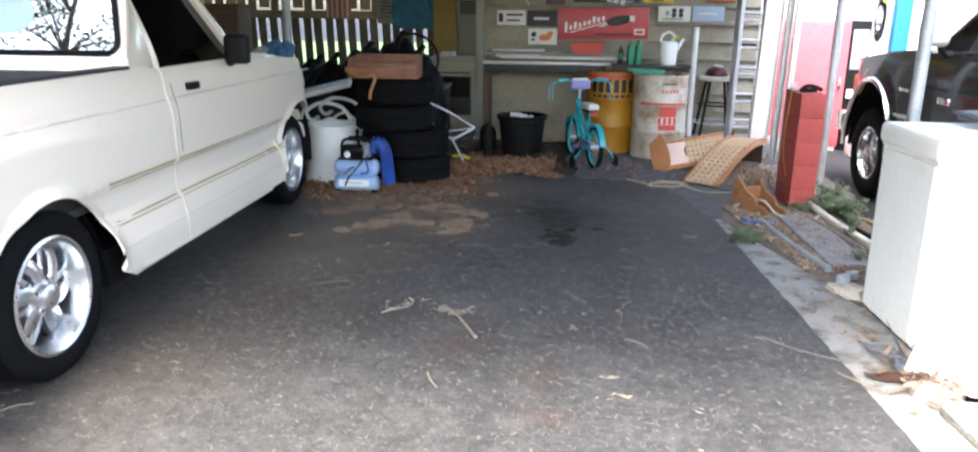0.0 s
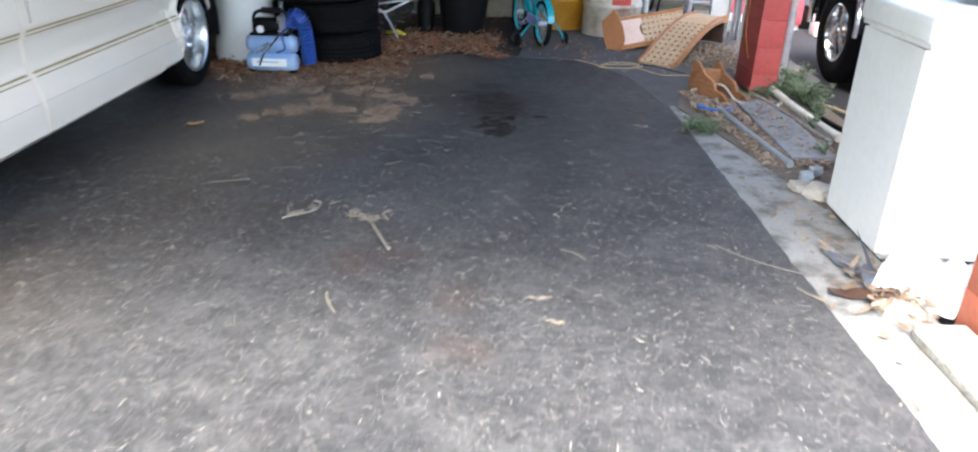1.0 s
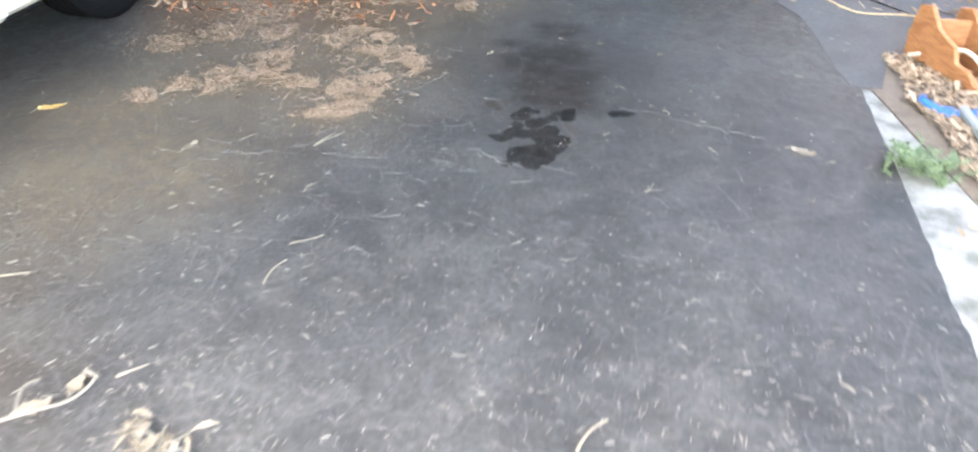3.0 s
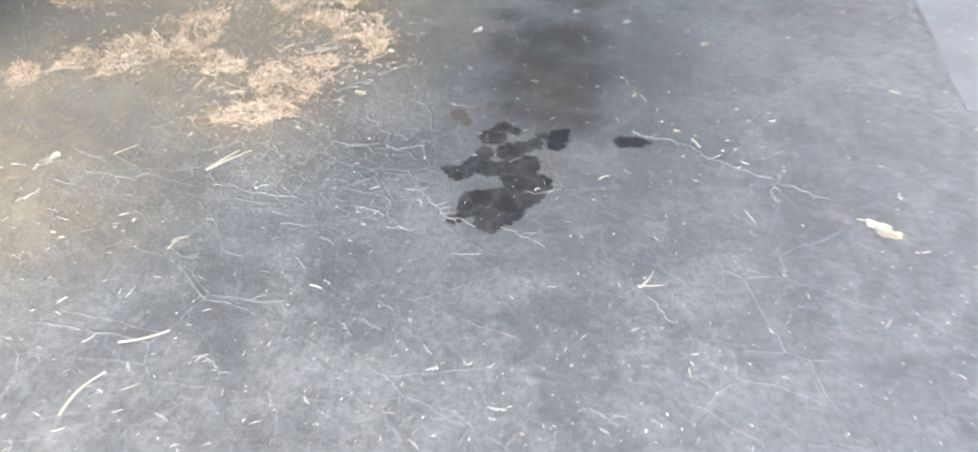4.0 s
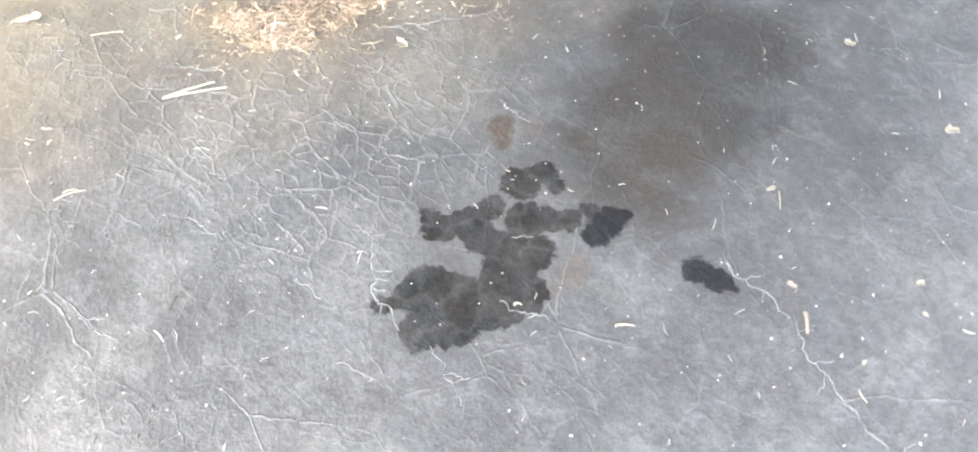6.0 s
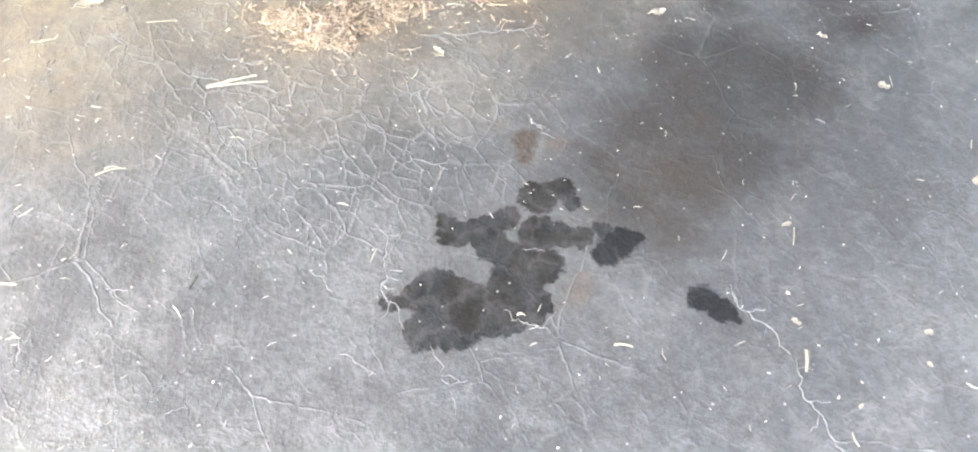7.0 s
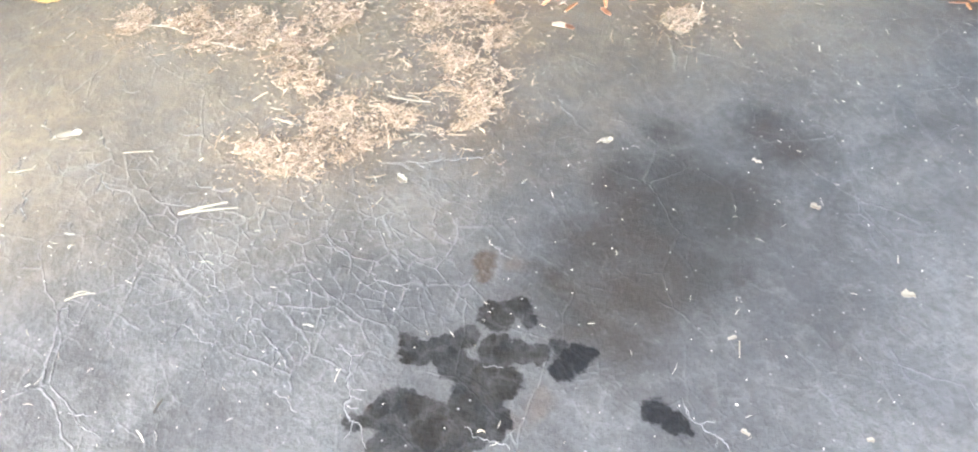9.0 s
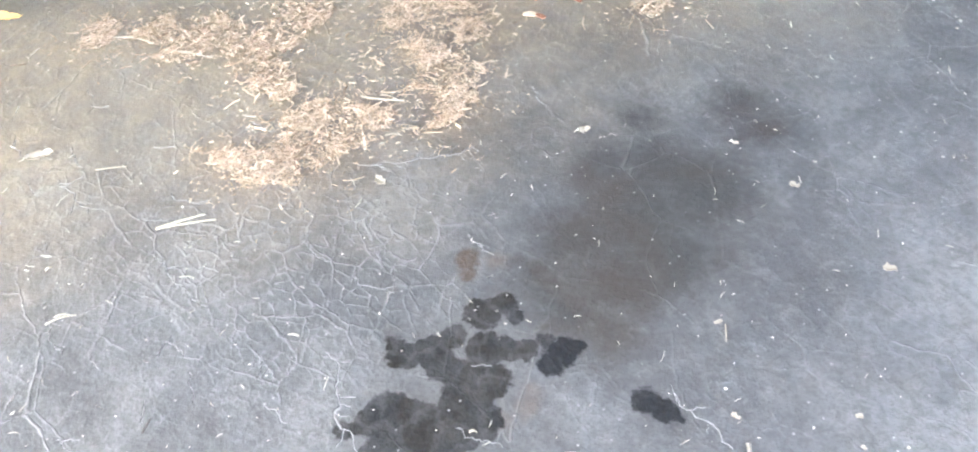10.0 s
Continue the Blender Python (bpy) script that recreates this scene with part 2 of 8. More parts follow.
    brown = spots(t, wo, BROWN, 0.008)
    c = blend(t, calc(t, "MULTIPLY", brown, span(t, small, 0.3, 0.7, 0.95, 0.6)), c, (0.030, 0.0185, 0.011))
    halo = spots(t, wo, OIL, 0.040, 0.03)
    c = blend(t, calc(t, "MULTIPLY", halo, 0.55), c, (0.045, 0.042, 0.039))
    oil = spots(t, wo, OIL, 0.004, 0.008)
    lobe = node(t, "ShaderNodeTexVoronoi", Scale=13.0)
    lobe.feature = "DISTANCE_TO_EDGE"
    t.links.new(wo, lobe.inputs["Vector"])
    soaked = calc(t, "MULTIPLY", span(t, lobe.outputs["Distance"], 0.0, 0.10, 0.70, 1.0), span(t, noise_node(t, v, 15.0, 4, 0.6), 0.36, 0.60, 1.0, 0.74))
    c = blend(t, calc(t, "MULTIPLY", oil, calc(t, "MULTIPLY", soaked, span(t, small, 0.32, 0.70, 1.0, 0.86))), c, blend(t, span(t, noise_node(t, v, 9.0, 2), 0.44, 0.56), (0.0108, 0.0096, 0.0087), (0.0100, 0.0101, 0.0106)))
    drop = spots(t, wo, DROPS, 0.005)
    c = blend(t, calc(t, "MULTIPLY", drop, span(t, small, 0.3, 0.7, 0.98, 0.85)), c, (0.0085, 0.0086, 0.0095))
    # pale grit
    gv = node(t, "ShaderNodeTexVoronoi", Scale=60.0, Randomness=1.0)
    t.links.new(v, gv.inputs["Vector"])
    sepc = t.nodes.new("ShaderNodeSeparateColor")
    t.links.new(gv.outputs["Color"], sepc.inputs[0])
    away = t.nodes.new("ShaderNodeVectorMath")
    away.operation = "DISTANCE"
    t.links.new(v, away.inputs[0])
    away.inputs[1].default_value = (-0.1, 5.8, 0)
    often = calc(t, "ADD", sepc.outputs[0], span(t, away.outputs["Value"], 1.0, 2.0, 0.0, 0.22))
    grit = calc(t, "MULTIPLY", span(t, gv.outputs["Distance"], 0.05, 0.20, 1.0, 0.0), span(t, often, 0.80, 1.0, 0.0, 0.8))
    c = blend(t, grit, c, (0.24, 0.23, 0.215))
    t.links.new(c, b.inputs["Base Color"])
    wet = calc(t, "MAXIMUM", calc(t, "MAXIMUM", oil, drop), calc(t, "MULTIPLY", soft, 0.6))
    t.links.new(calc(t, "MULTIPLY_ADD", wet, -0.20, 0.27), b.inputs["Specular IOR Level"])
    t.links.new(calc(t, "ADD", span(t, mid, 0.3, 0.7, 0.44, 0.62), calc(t, "MULTIPLY", oil, -0.03)), b.inputs["Roughness"])
    h = calc(t, "ADD", calc(t, "MULTIPLY", fine, 0.30), calc(t, "MULTIPLY", crack, calc(t, "MULTIPLY_ADD", oil, -0.2, 0.46)))
    h = calc(t, "ADD", h, calc(t, "ADD", calc(t, "MULTIPLY", mid, 1.0), calc(t, "MULTIPLY", small, 0.55)))
    bump(t, b, h, 0.6, 0.007)
    return m


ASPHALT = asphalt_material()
CONCRETE = plain("old_concrete", (0.31, 0.306, 0.288), 0.85, 0, (0.115, 0.11, 0.097), 0.95, 7.0, 60, 0.4, 0.006)
YARD = plain("yard_pavement", (0.088, 0.087, 0.088), 0.8, 0, (0.062, 0.060, 0.060), 0.8, 3.5, 60, 0.3, 0.005)
LAND = plain("dark_land_paving", (0.038, 0.038, 0.042), 0.9, 0, (0.028, 0.028, 0.030), 0.7, 2.5, 50, 0.3, 0.005, spec=0.06)
LAWN = plain("lawn", (0.09, 0.15, 0.04), 0.9, 0, (0.05, 0.09, 0.02), 0.7, 2.0, 40, 0.5, 0.02)
SOIL = plain("bed_soil", (0.040, 0.029, 0.022), 0.95, 0, (0.02, 0.015, 0.012), 0.7, 6.0, 50, 0.6, 0.02)
SIDING = plain("cream_siding_paint", (0.29, 0.258, 0.188), 0.55, 0, (0.15, 0.12, 0.08), 0.75, 2.6, 30, 0.12, 0.002, vary=0.06)
DECK = plain("weathered_roof_deck", (0.085, 0.078, 0.069), 0.8, 0, (0.055, 0.05, 0.043), 0.5, 2, 30, 0.2)
DARK_BLOCKER = plain("dark_light_blocker", (0.06, 0.055, 0.048), 0.9, 0, (0.04, 0.036, 0.032), 0.6, 1.5, 30, 0.3)
PANEL_TAN = plain("pale_board", (0.56, 0.54, 0.50), 0.8, 0, (0.40, 0.37, 0.33), 0.5, 2, 30, 0.2)
PAINT = plain("white_car_paint", (0.80, 0.70, 0.58), 0.30, 0, (0.68, 0.62, 0.53), 0.3, 0.8, 300, 0, coat=0.5, fine=0.03)
BLACK_PAINT = plain("black_car_paint", (0.004, 0.0045, 0.006), 0.18, 0, (0.010, 0.010, 0.011), 0.4, 2, 20, 0, coat=0.5, spec=0.35, fine=0.05)
CHROME = plain("chrome", (0.86, 0.86, 0.87), 0.14, 1.0, (0.6, 0.6, 0.6), 0.3, 8, 30, 0)
ALLOY = plain("polished_alloy", (0.84, 0.84, 0.84), 0.30, 1.0, (0.66, 0.66, 0.66), 0.4, 9, 40, 0)
RUBBER = plain("tyre_rubber", (0.0055, 0.0055, 0.006), 0.75, 0, (0.011, 0.0105, 0.010), 0.5, 6, 50, 0.25, spec=0.08)
BLACK = plain("black_plastic", (0.006, 0.006, 0.007), 0.55, 0, (0.012, 0.012, 0.012), 0.4, 5, 40, 0.1, spec=0.14)
GALV = plain("galvanised_steel", (0.52, 0.54, 0.56), 0.45, 0.25, (0.28, 0.29, 0.30), 0.6, 6, 50, 0.1)
CREAM = plain("cream_plastic", (0.90, 0.88, 0.81), 0.45, 0, (0.68, 0.63, 0.50), 0.3, 1.6, 25, 0.06, fine=0.08)
RED = plain("faded_red_paint", (0.42, 0.072, 0.066), 0.65, 0, (0.33, 0.06, 0.045), 0.5, 3, 30, 0.15)
RED_WALL = plain("red_painted_door", (0.52, 0.10, 0.12), 0.55, 0, (0.40, 0.05, 0.06), 0.4, 2, 25, 0.05)
GLASS_DARK = glass("tinted_glass", (0.06, 0.07, 0.07))
WHITE = plain("white_plastic", (0.80, 0.80, 0.78), 0.45, 0, (0.6, 0.58, 0.53), 0.3, 4, 30, 0.05, fine=0.05)


# ---- building helpers ----
def part(name, bm, mat, parent=None, label="", smooth=True):
    me = bpy.data.meshes.new(name)
    bmesh.ops.recalc_face_normals(bm, faces=bm.faces)
    bm.to_mesh(me)
    bm.free()
    if smooth:
        me.set_sharp_from_angle(angle=radians(35))
        for p in me.polygons:
            p.use_smooth = True
    me.materials.append(mat)
    ob = new(name, me)
    if parent:
        ob.parent = parent
    if label:
        tagged(ob, label)
    return ob


def wpart(name, bm, mat, parent, label="", smooth=True):
    """A part given in world places, under a thing that is moved but not turned."""
    root = parent
    while root.parent:
        root = root.parent
    bmesh.ops.translate(bm, verts=bm.verts, vec=-root.location)
    return part(name, bm, mat, parent, label, smooth)


def thing(name, label, category, m=None, group="", kind=""):
    ob = new(name)
    ob.empty_display_size = 0.1
    if m is not None:
        ob.matrix_basis = m
    return tagged(ob, label, category, group, kind)


def solid(bm, x0, x1, y0, y1, z0, z1, bevel=0.0, m=None, seg=2):
    g = bmesh.ops.create_cube(bm, size=1.0)
    vs = g["verts"]
    for v in vs:
        v.co = Vector((x0 + (v.co.x + 0.5) * (x1 - x0), y0 + (v.co.y + 0.5) * (y1 - y0), z0 + (v.co.z + 0.5) * (z1 - z0)))
    if m is not None:
        bmesh.ops.transform(bm, matrix=m, verts=vs)
    if bevel:
        es = list({e for v in vs for e in v.link_edges})
        bmesh.ops.bevel(bm, geom=es, offset=bevel, segments=seg, affect="EDGES", profile=0.6)
    return bm


def block(x0, x1, y0, y1, z0, z1, bevel=0.0, m=None, seg=2):
    return solid(bmesh.new(), x0, x1, y0, y1, z0, z1, bevel, m, seg)


def lathe(bm, profile, seg=24, m=None):
    """Turn a profile of (radius, height) round z."""
    rings, made = [], []
    for r, z in profile:
        if r < 1e-6:
            ring = [bm.verts.new((0, 0, z))]
        else:
            ring = [bm.verts.new((r * math.cos(a), r * math.sin(a), z)) for a in (2 * math.pi * k / seg for k in range(seg))]
        rings.append(ring)
        made += ring
    for a, b in zip(rings, rings[1:]):
        for k in range(seg):
            j = (k + 1) % seg
            if len(a) == 1 and len(b) > 1:
                bm.faces.new((a[0], b[k], b[j]))
            elif len(b) == 1 and len(a) > 1:
                bm.faces.new((a[k], a[j], b[0]))
            elif len(a) > 1:
                bm.faces.new((a[k], a[j], b[j], b[k]))
    if m is not None:
        bmesh.ops.transform(bm, matrix=m, verts=made)
    return bm


def tube(bm, pts, r, seg=8, closed=False):
    """A round bar along a line of points."""
    pts = [Vector(p) for p in pts]
    n = len(pts)
    rings = []
    side = None
    for k, p in enumerate(pts):
        a = pts[k - 1] if (k or closed) else p
        b = pts[(k + 1) % n] if (k < n - 1 or closed) else p
        d = (b - a).normalized()
        if side is None:
            side = d.orthogonal().normalized()
        side = (side - d * side.dot(d)).normalized()
        up = d.cross(side)
        rr = r[k] if isinstance(r, (list, tuple)) else r
        rings.append([bm.verts.new(p + rr * (math.cos(q) * side + math.sin(q) * up)) for q in (2 * math.pi * j / seg for j in range(seg))])
    for k in range(n if closed else n - 1):
        a, b = rings[k], rings[(k + 1) % n]
        for j in range(seg):
            i = (j + 1) % seg
            bm.faces.new((a[j], a[i], b[i], b[j]))
    if not closed:
        bm.faces.new(rings[0][::-1])
        bm.faces.new(rings[-1])
    return bm


def bend(pts, n=6):
    """A smooth line through the points."""
    p = [Vector(q) for q in pts]
    p = [2 * p[0] - p[1], *p, 2 * p[-1] - p[-2]]
    out = []
    for k in range(1, len(p) - 2):
        a, b, c, d = p[k - 1:k + 3]
        for j in range(n):
            s = j / n
            out.append(0.5 * (2 * b + (c - a) * s + (2 * a - 5 * b + 4 * c - d) * s * s + (3 * b - a - 3 * c + d) * s ** 3))
    out.append(p[-2])
    return out


def sheet(bm, grid):
    """A skin over rows of points."""
    vs = [[bm.verts.new(p) for p in row] for row in grid]
    for a, b in zip(vs, vs[1:]):
        for k in range(len(a) - 1):
            bm.faces.new((a[k], a[k + 1], b[k + 1], b[k]))
    return bm


def slab(bm, outline, z0, z1):
    """A flat plate with the given outline of (x, y)."""
    lo = [bm.verts.new((x, y, z0)) for x, y in outline]
    hi = [bm.verts.new((x, y, z1)) for x, y in outline]
    bm.faces.new(hi)
    bm.faces.new(lo[::-1])
    n = len(lo)
    for k in range(n):
        bm.faces.new((lo[k], lo[(k + 1) % n], hi[(k + 1) % n], hi[k]))
    return bm


def thicken(bm, d):
    bmesh.ops.recalc_face_normals(bm, faces=bm.faces)
    bmesh.ops.solidify(bm, geom=bm.faces[:], thickness=d)
    return bm


AXIS_X = Matrix.Rotation(radians(90), 4, "Y")


# ---- the setting ----
def ragged(x0, x1, y0, y1, nx, ny, z, rough, seed):
    """A sheet with uneven height."""
    bm = bmesh.new()
    rows = []
    for j in range(ny + 1):
        row = []
        for i in range(nx + 1):
            x, y = x0 + (x1 - x0) * i / nx, y0 + (y1 - y0) * j / ny
            row.append((x, y, z + rough * noise.noise((x * 1.7 + seed, y * 1.7, seed)) + 0.4 * rough * noise.noise((x * 6, y * 6, seed))))
        rows.append(row)
    return sheet(bm, rows)


ground = tagged(part("ground", block(-600, 600, -600, 600, -0.6, -0.05), LAND), "grey paved yard and land that reaches the horizon", "ground", kind="structure")
EDGE = []
for k in range(126):
    y = 1.0 + 0.04 * k
    EDGE.append((1.45 - 0.032 * max(y - 2.0, 0.0) + 0.010 * noise.noise((y * 3, 1, 2)) + 0.012 * noise.noise((y * 14, 4, 2)), y))
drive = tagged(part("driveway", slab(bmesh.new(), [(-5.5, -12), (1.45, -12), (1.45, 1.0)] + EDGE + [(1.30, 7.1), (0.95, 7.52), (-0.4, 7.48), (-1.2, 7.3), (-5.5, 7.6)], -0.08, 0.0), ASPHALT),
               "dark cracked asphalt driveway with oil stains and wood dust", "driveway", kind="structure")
strip = tagged(part("concrete_edging", slab(bmesh.new(), [(1.38, -12), (1.80, -12), (1.78, 4.3), (1.68, 5.0), (1.56, 5.5), (1.50, 5.9), (1.43, 6.14), (1.25, 6.14), (1.26, 5.5), (1.30, 3.0)], -0.08, -0.010), CONCRETE),
               "weathered pale concrete edging strip beside the driveway", "edging", kind="structure")
pad = tagged(part("concrete_pad", slab(bmesh.new(), [(0.95, 7.30), (1.04, 7.05), (1.15, 6.85), (1.20, 6.62), (1.24, 6.30), (1.28, 6.10), (1.40, 6.10), (1.46, 6.35), (2.36, 6.35), (2.7, 7.0), (2.7, 9.09), (0.30, 9.09), (0.22, 8.4), (0.34, 7.9), (0.28, 7.44), (0.6, 7.46)], -0.07, 0.002), YARD), "grey concrete pad in front of the shed wall", "pavement", kind="structure")
bed = tagged(part("bed_ground", ragged(-5.5, 2.6, 7.2, 11.0, 60, 30, -0.032, 0.02, 3.0), SOIL), "bare brown soil under leaf litter behind the driveway", "ground", kind="structure")
step = tagged(part("stool_pad", block(1.35, 2.75, 9.1, 9.75, -0.05, 0.115, 0.01), CONCRETE), "low concrete step along the shed wall", "step", kind="structure")

# shed wall with lapped boards
wall = tagged(part("wall_north", block(-0.78, 2.42, 9.74, 9.9, -0.05, 2.6), SIDING), "cream lapped timber siding of the shed", "wall", kind="structure")
for k in range(13):
    z = -0.02 + 0.2 * k
    bm = bmesh.new()
    bmesh.ops.create_cube(bm, size=1)
    for v in bm.verts:
        top = v.co.z > 0
        v.co = Vector((-0.775 + (v.co.x + 0.5) * 3.19, (9.735 if v.co.y > 0 else (9.730 if top else 9.670)), z + (0.189 if top else 0.0)))
    part("board", bm, SIDING, wall, smooth=False)
corner = tagged(part("trim", block(2.415, 2.48, 9.68, 9.92, 0, 2.6, 0.006), WHITE), "white corner trim of the shed", "trim", kind="structure")
side = tagged(part("wall_east", block(2.48, 5.4, 10.05, 10.2, -0.05, 2.9), WHITE), "pale siding of the building behind the yard", "wall", kind="structure")
roof = tagged(part("ceiling", block(-5.4, 2.38, 1.95, 11.3, 2.45, 2.55), DECK), "flat carport roof deck", "roof", kind="structure")
# out of view: added only to hold back light from the left
tagged(part("blocker_west", block(-5.5, -5.4, 0.8, 11.3, 0, 2.6), DARK_BLOCKER), "unseen dark wall added to block light beyond the pickup", "wall", kind="structure")

# added wall, out of view, that cuts low sky light on the right
tagged(part("blocker_yard", block(9.0, 9.2, -16, 14, -0.05, 2.2), PANEL_TAN), "unseen plain wall added to block low light beyond the neighbouring drive", "wall", kind="structure")


# ---- white pickup beside the drive ----
# greyer paint for strips that draw the creases' shade in colour
CREASE_SHADE = plain("crease_shade_strip", (0.56, 0.525, 0.47), 0.4, 0, (0.46, 0.43, 0.38), 0.4, 5, 30, 0)
GOLD = plain("gold_pinstripe", (0.42, 0.32, 0.14), 0.4, 0.3, (0.3, 0.22, 0.1), 0.4, 8, 40, 0)
LINER = plain("black_bed_liner", (0.025, 0.025, 0.027), 0.7, 0, (0.05, 0.05, 0.05), 0.5, 4, 60, 0.3)
STICKER = plain("pale_blue_sticker", (0.45, 0.62, 0.66), 0.5, 0, (0.6, 0.7, 0.72), 0.4, 9, 40, 0)
FABRIC_DARK = plain("dark_seat_cloth", (0.05, 0.045, 0.042), 0.9, 0, (0.08, 0.07, 0.06), 0.5, 8, 60, 0.3)
GLASS_FILM = glass("mirror_tinted_glass", (0.05, 0.055, 0.06), 0.01)
GLASS_FILM.node_tree.nodes["Principled BSDF"].inputs["IOR"].default_value = 3.6
SIDE = -1.9
pickup = thing("pickup_truck", "white pickup with gold pinstripes and polished alloy wheels on asphalt", "pickup truck", pose(-2.77, 4.0, 0))


def curve_of(pts):
    def at(v):
        for (a, fa), (b, fb) in zip(pts, pts[1:]):
            if v <= b:
                s = min(max((v - a) / (b - a), 0), 1)
                s = s * s * (3 - 2 * s)
                return fa + (fb - fa) * s
        return pts[-1][1]
    return at


bulge = curve_of([(0.24, -0.03), (0.29, 0.045), (0.40, 0.05), (0.52, 0.030), (0.575, -0.004), (0.69, -0.003), (0.728, 0.020), (0.95, 0.018), (1.03, 0.006), (1.05, -0.008), (1.16, -0.02), (1.21, -0.05)])
ARCHES = [(3.06, 0.405), (6.12, 0.465)]


def lip(y):
    """Lower edge of the body side."""
    z = 0.27 + 0.006 * math.sin(y) if y > 3.0 else 0.52
    if 3.465 <= y < 3.66:
        z += 0.07 * (1 - (y - 3.465) / 0.195) ** 2
    for c, r in ARCHES:
        if abs(y - c) < r:
            z = max(z, 0.35 + math.sqrt(r * r - (y - c) ** 2))
    return z


def crown(y):
    """Upper edge of the body side."""
    if y < 4.0:
        return 1.205
    if y < 5.2:
        return 1.19
    s = (y - 5.2) / 1.3
    return 1.185 - 0.06 * s - 0.11 * max(0, (s - 0.75) / 0.25) ** 2


def flank(y0, y1, n=60, far=False):
    bm = bmesh.new()
    ys = [y0 + (y1 - y0) * k / n for k in range(n + 1)]
    for c, r in ARCHES:
        ys += [c + r * math.cos(a) for a in (math.pi * k / 24 for k in range(25)) if y0 < c + r * math.cos(a) < y1]
        ys += [e for e in (c - r - 0.002, c + r + 0.002) if y0 < e < y1]
    rows = []
    for y in sorted(set(round(v, 4) for v in ys)):
        lo, hi = lip(y), crown(y)
        nose = -0.10 * max(0, (y - 6.2) / 0.3) ** 2 if y > 6.2 else 0
        row = []
        for k in range(33):
            z = lo + (hi - lo) * k / 32
            near = min(abs(math.hypot(y - c, z - 0.35) - r) for c, r in ARCHES)
            flare = 0.018 * max(0, 1 - near / 0.05) if z > 0.36 else 0
            x = SIDE + bulge(z) + nose + flare
            row.append((x if not far else -5.54 - x, y, z))
        rows.append(row)
    return thicken(sheet(bm, rows), 0.012)


bed_side = wpart("bed_side", flank(1.15, 4.095), PAINT, pickup)
door = wpart("door", flank(4.115, 5.365, 40), PAINT, pickup)
fender = wpart("front_fender", flank(5.38, 6.5, 40), PAINT, pickup)
for a, b in ((1.15, 4.095), (4.115, 6.5)):
    wpart("far_side", flank(a, b, 40, True), PAINT, pickup)
# moulded seam between bed and door
wpart("seam_moulding", tube(bmesh.new(), [(SIDE + bulge(z) + 0.002, 4.105, z) for z in [0.29 + 0.03 * k for k in range(31)]], 0.007, 8), PAINT, pickup)
wpart("door_gap", tube(bmesh.new(), [(SIDE + bulge(z) + 0.012, 4.175, z) for z in [0.76 + 0.03 * k for k in range(13)]], 0.002, 6), BLACK, door, "dark door gap")
wpart("skirt_end", tube(bmesh.new(), [(SIDE + bulge(z) + 0.010, 5.58 + 0.03 * (0.60 - z), z) for z in [0.44 + 0.02 * k for k in range(9)]], 0.009, 8), PAINT, fender)
for za, zb in ((0.735, 0.727), (0.715, 0.710), (0.555, 0.547), (0.537, 0.532), (0.43, 0.427), (1.043, 1.036)):
    for owner, y0, y1 in ((bed_side, 3.47 if za < 1 else 1.2, 4.08), (door, 4.13, 5.35), (fender, 5.39, 5.70 if za < 1 else 6.4)):
        bm = bmesh.new()
        rows = [[(SIDE + bulge(z) + 0.013, y0 + (y1 - y0) * k / 16, z) for z in (zb, za)] for k in range(17)]
        wpart("pinstripe", thicken(sheet(bm, rows), 0.002), GOLD if 0.5 < za < 1 else CREASE_SHADE, owner, "gold pinstripe" if 0.5 < za < 1 else "thin grey strip painted as the shade of a body crease")
wpart("door_handle", block(SIDE - 0.005, SIDE + 0.03, 4.33, 4.45, 1.065, 1.105, 0.008), BLACK, door, "black door handle")
wpart("badge", block(SIDE, SIDE + 0.018, 5.50, 5.60, 0.885, 0.905, 0.003), BLACK, fender, "dark fender badge")
# mirror
mirror = wpart("door_mirror", block(-1.90, -1.75, 4.84, 4.92, 1.17, 1.345, 0.035, seg=4), BLACK, pickup, "black door mirror")
wpart("mirror_stalk", tube(bmesh.new(), [(-1.94, 4.95, 1.17), (-1.88, 4.93, 1.18), (-1.83, 4.90, 1.21)], 0.025, 8), BLACK, mirror)
# bed
wpart("bed_floor", block(-3.6, -1.94, 1.2, 3.86, 0.62, 0.66), LINER, pickup, "black bed liner")
wpart("bed_front", block(-3.58, -1.97, 3.80, 3.86, 0.62, 1.195, 0.01), LINER, pickup, "black bed liner")
wpart("bed_inner_side", block(-2.0, -1.955, 1.2, 3.86, 0.62, 1.19, 0.01), LINER, pickup, "black bed liner")
wpart("bed_inner_side", block(-3.60, -3.555, 1.2, 3.86, 0.62, 1.19, 0.01), LINER, pickup, "black bed liner")
wpart("rail_cap", block(-2.02, -1.935, 1.15, 3.87, 1.195, 1.222, 0.01), LINER, pickup, "black bed rail cap")
wpart("rail_cap", block(-3.62, -3.53, 1.15, 3.87, 1.195, 1.222, 0.01), LINER, pickup, "black bed rail cap")
wpart("tailgate", block(-3.6, -1.94, 1.12, 1.17, 0.62, 1.2, 0.015), PAINT, pickup)


def cab_x(z):
    """Outer side of the cab at a height."""
    return -1.945 - 0.20 * max(0, (z - 1.2) / 0.58) ** 1.3


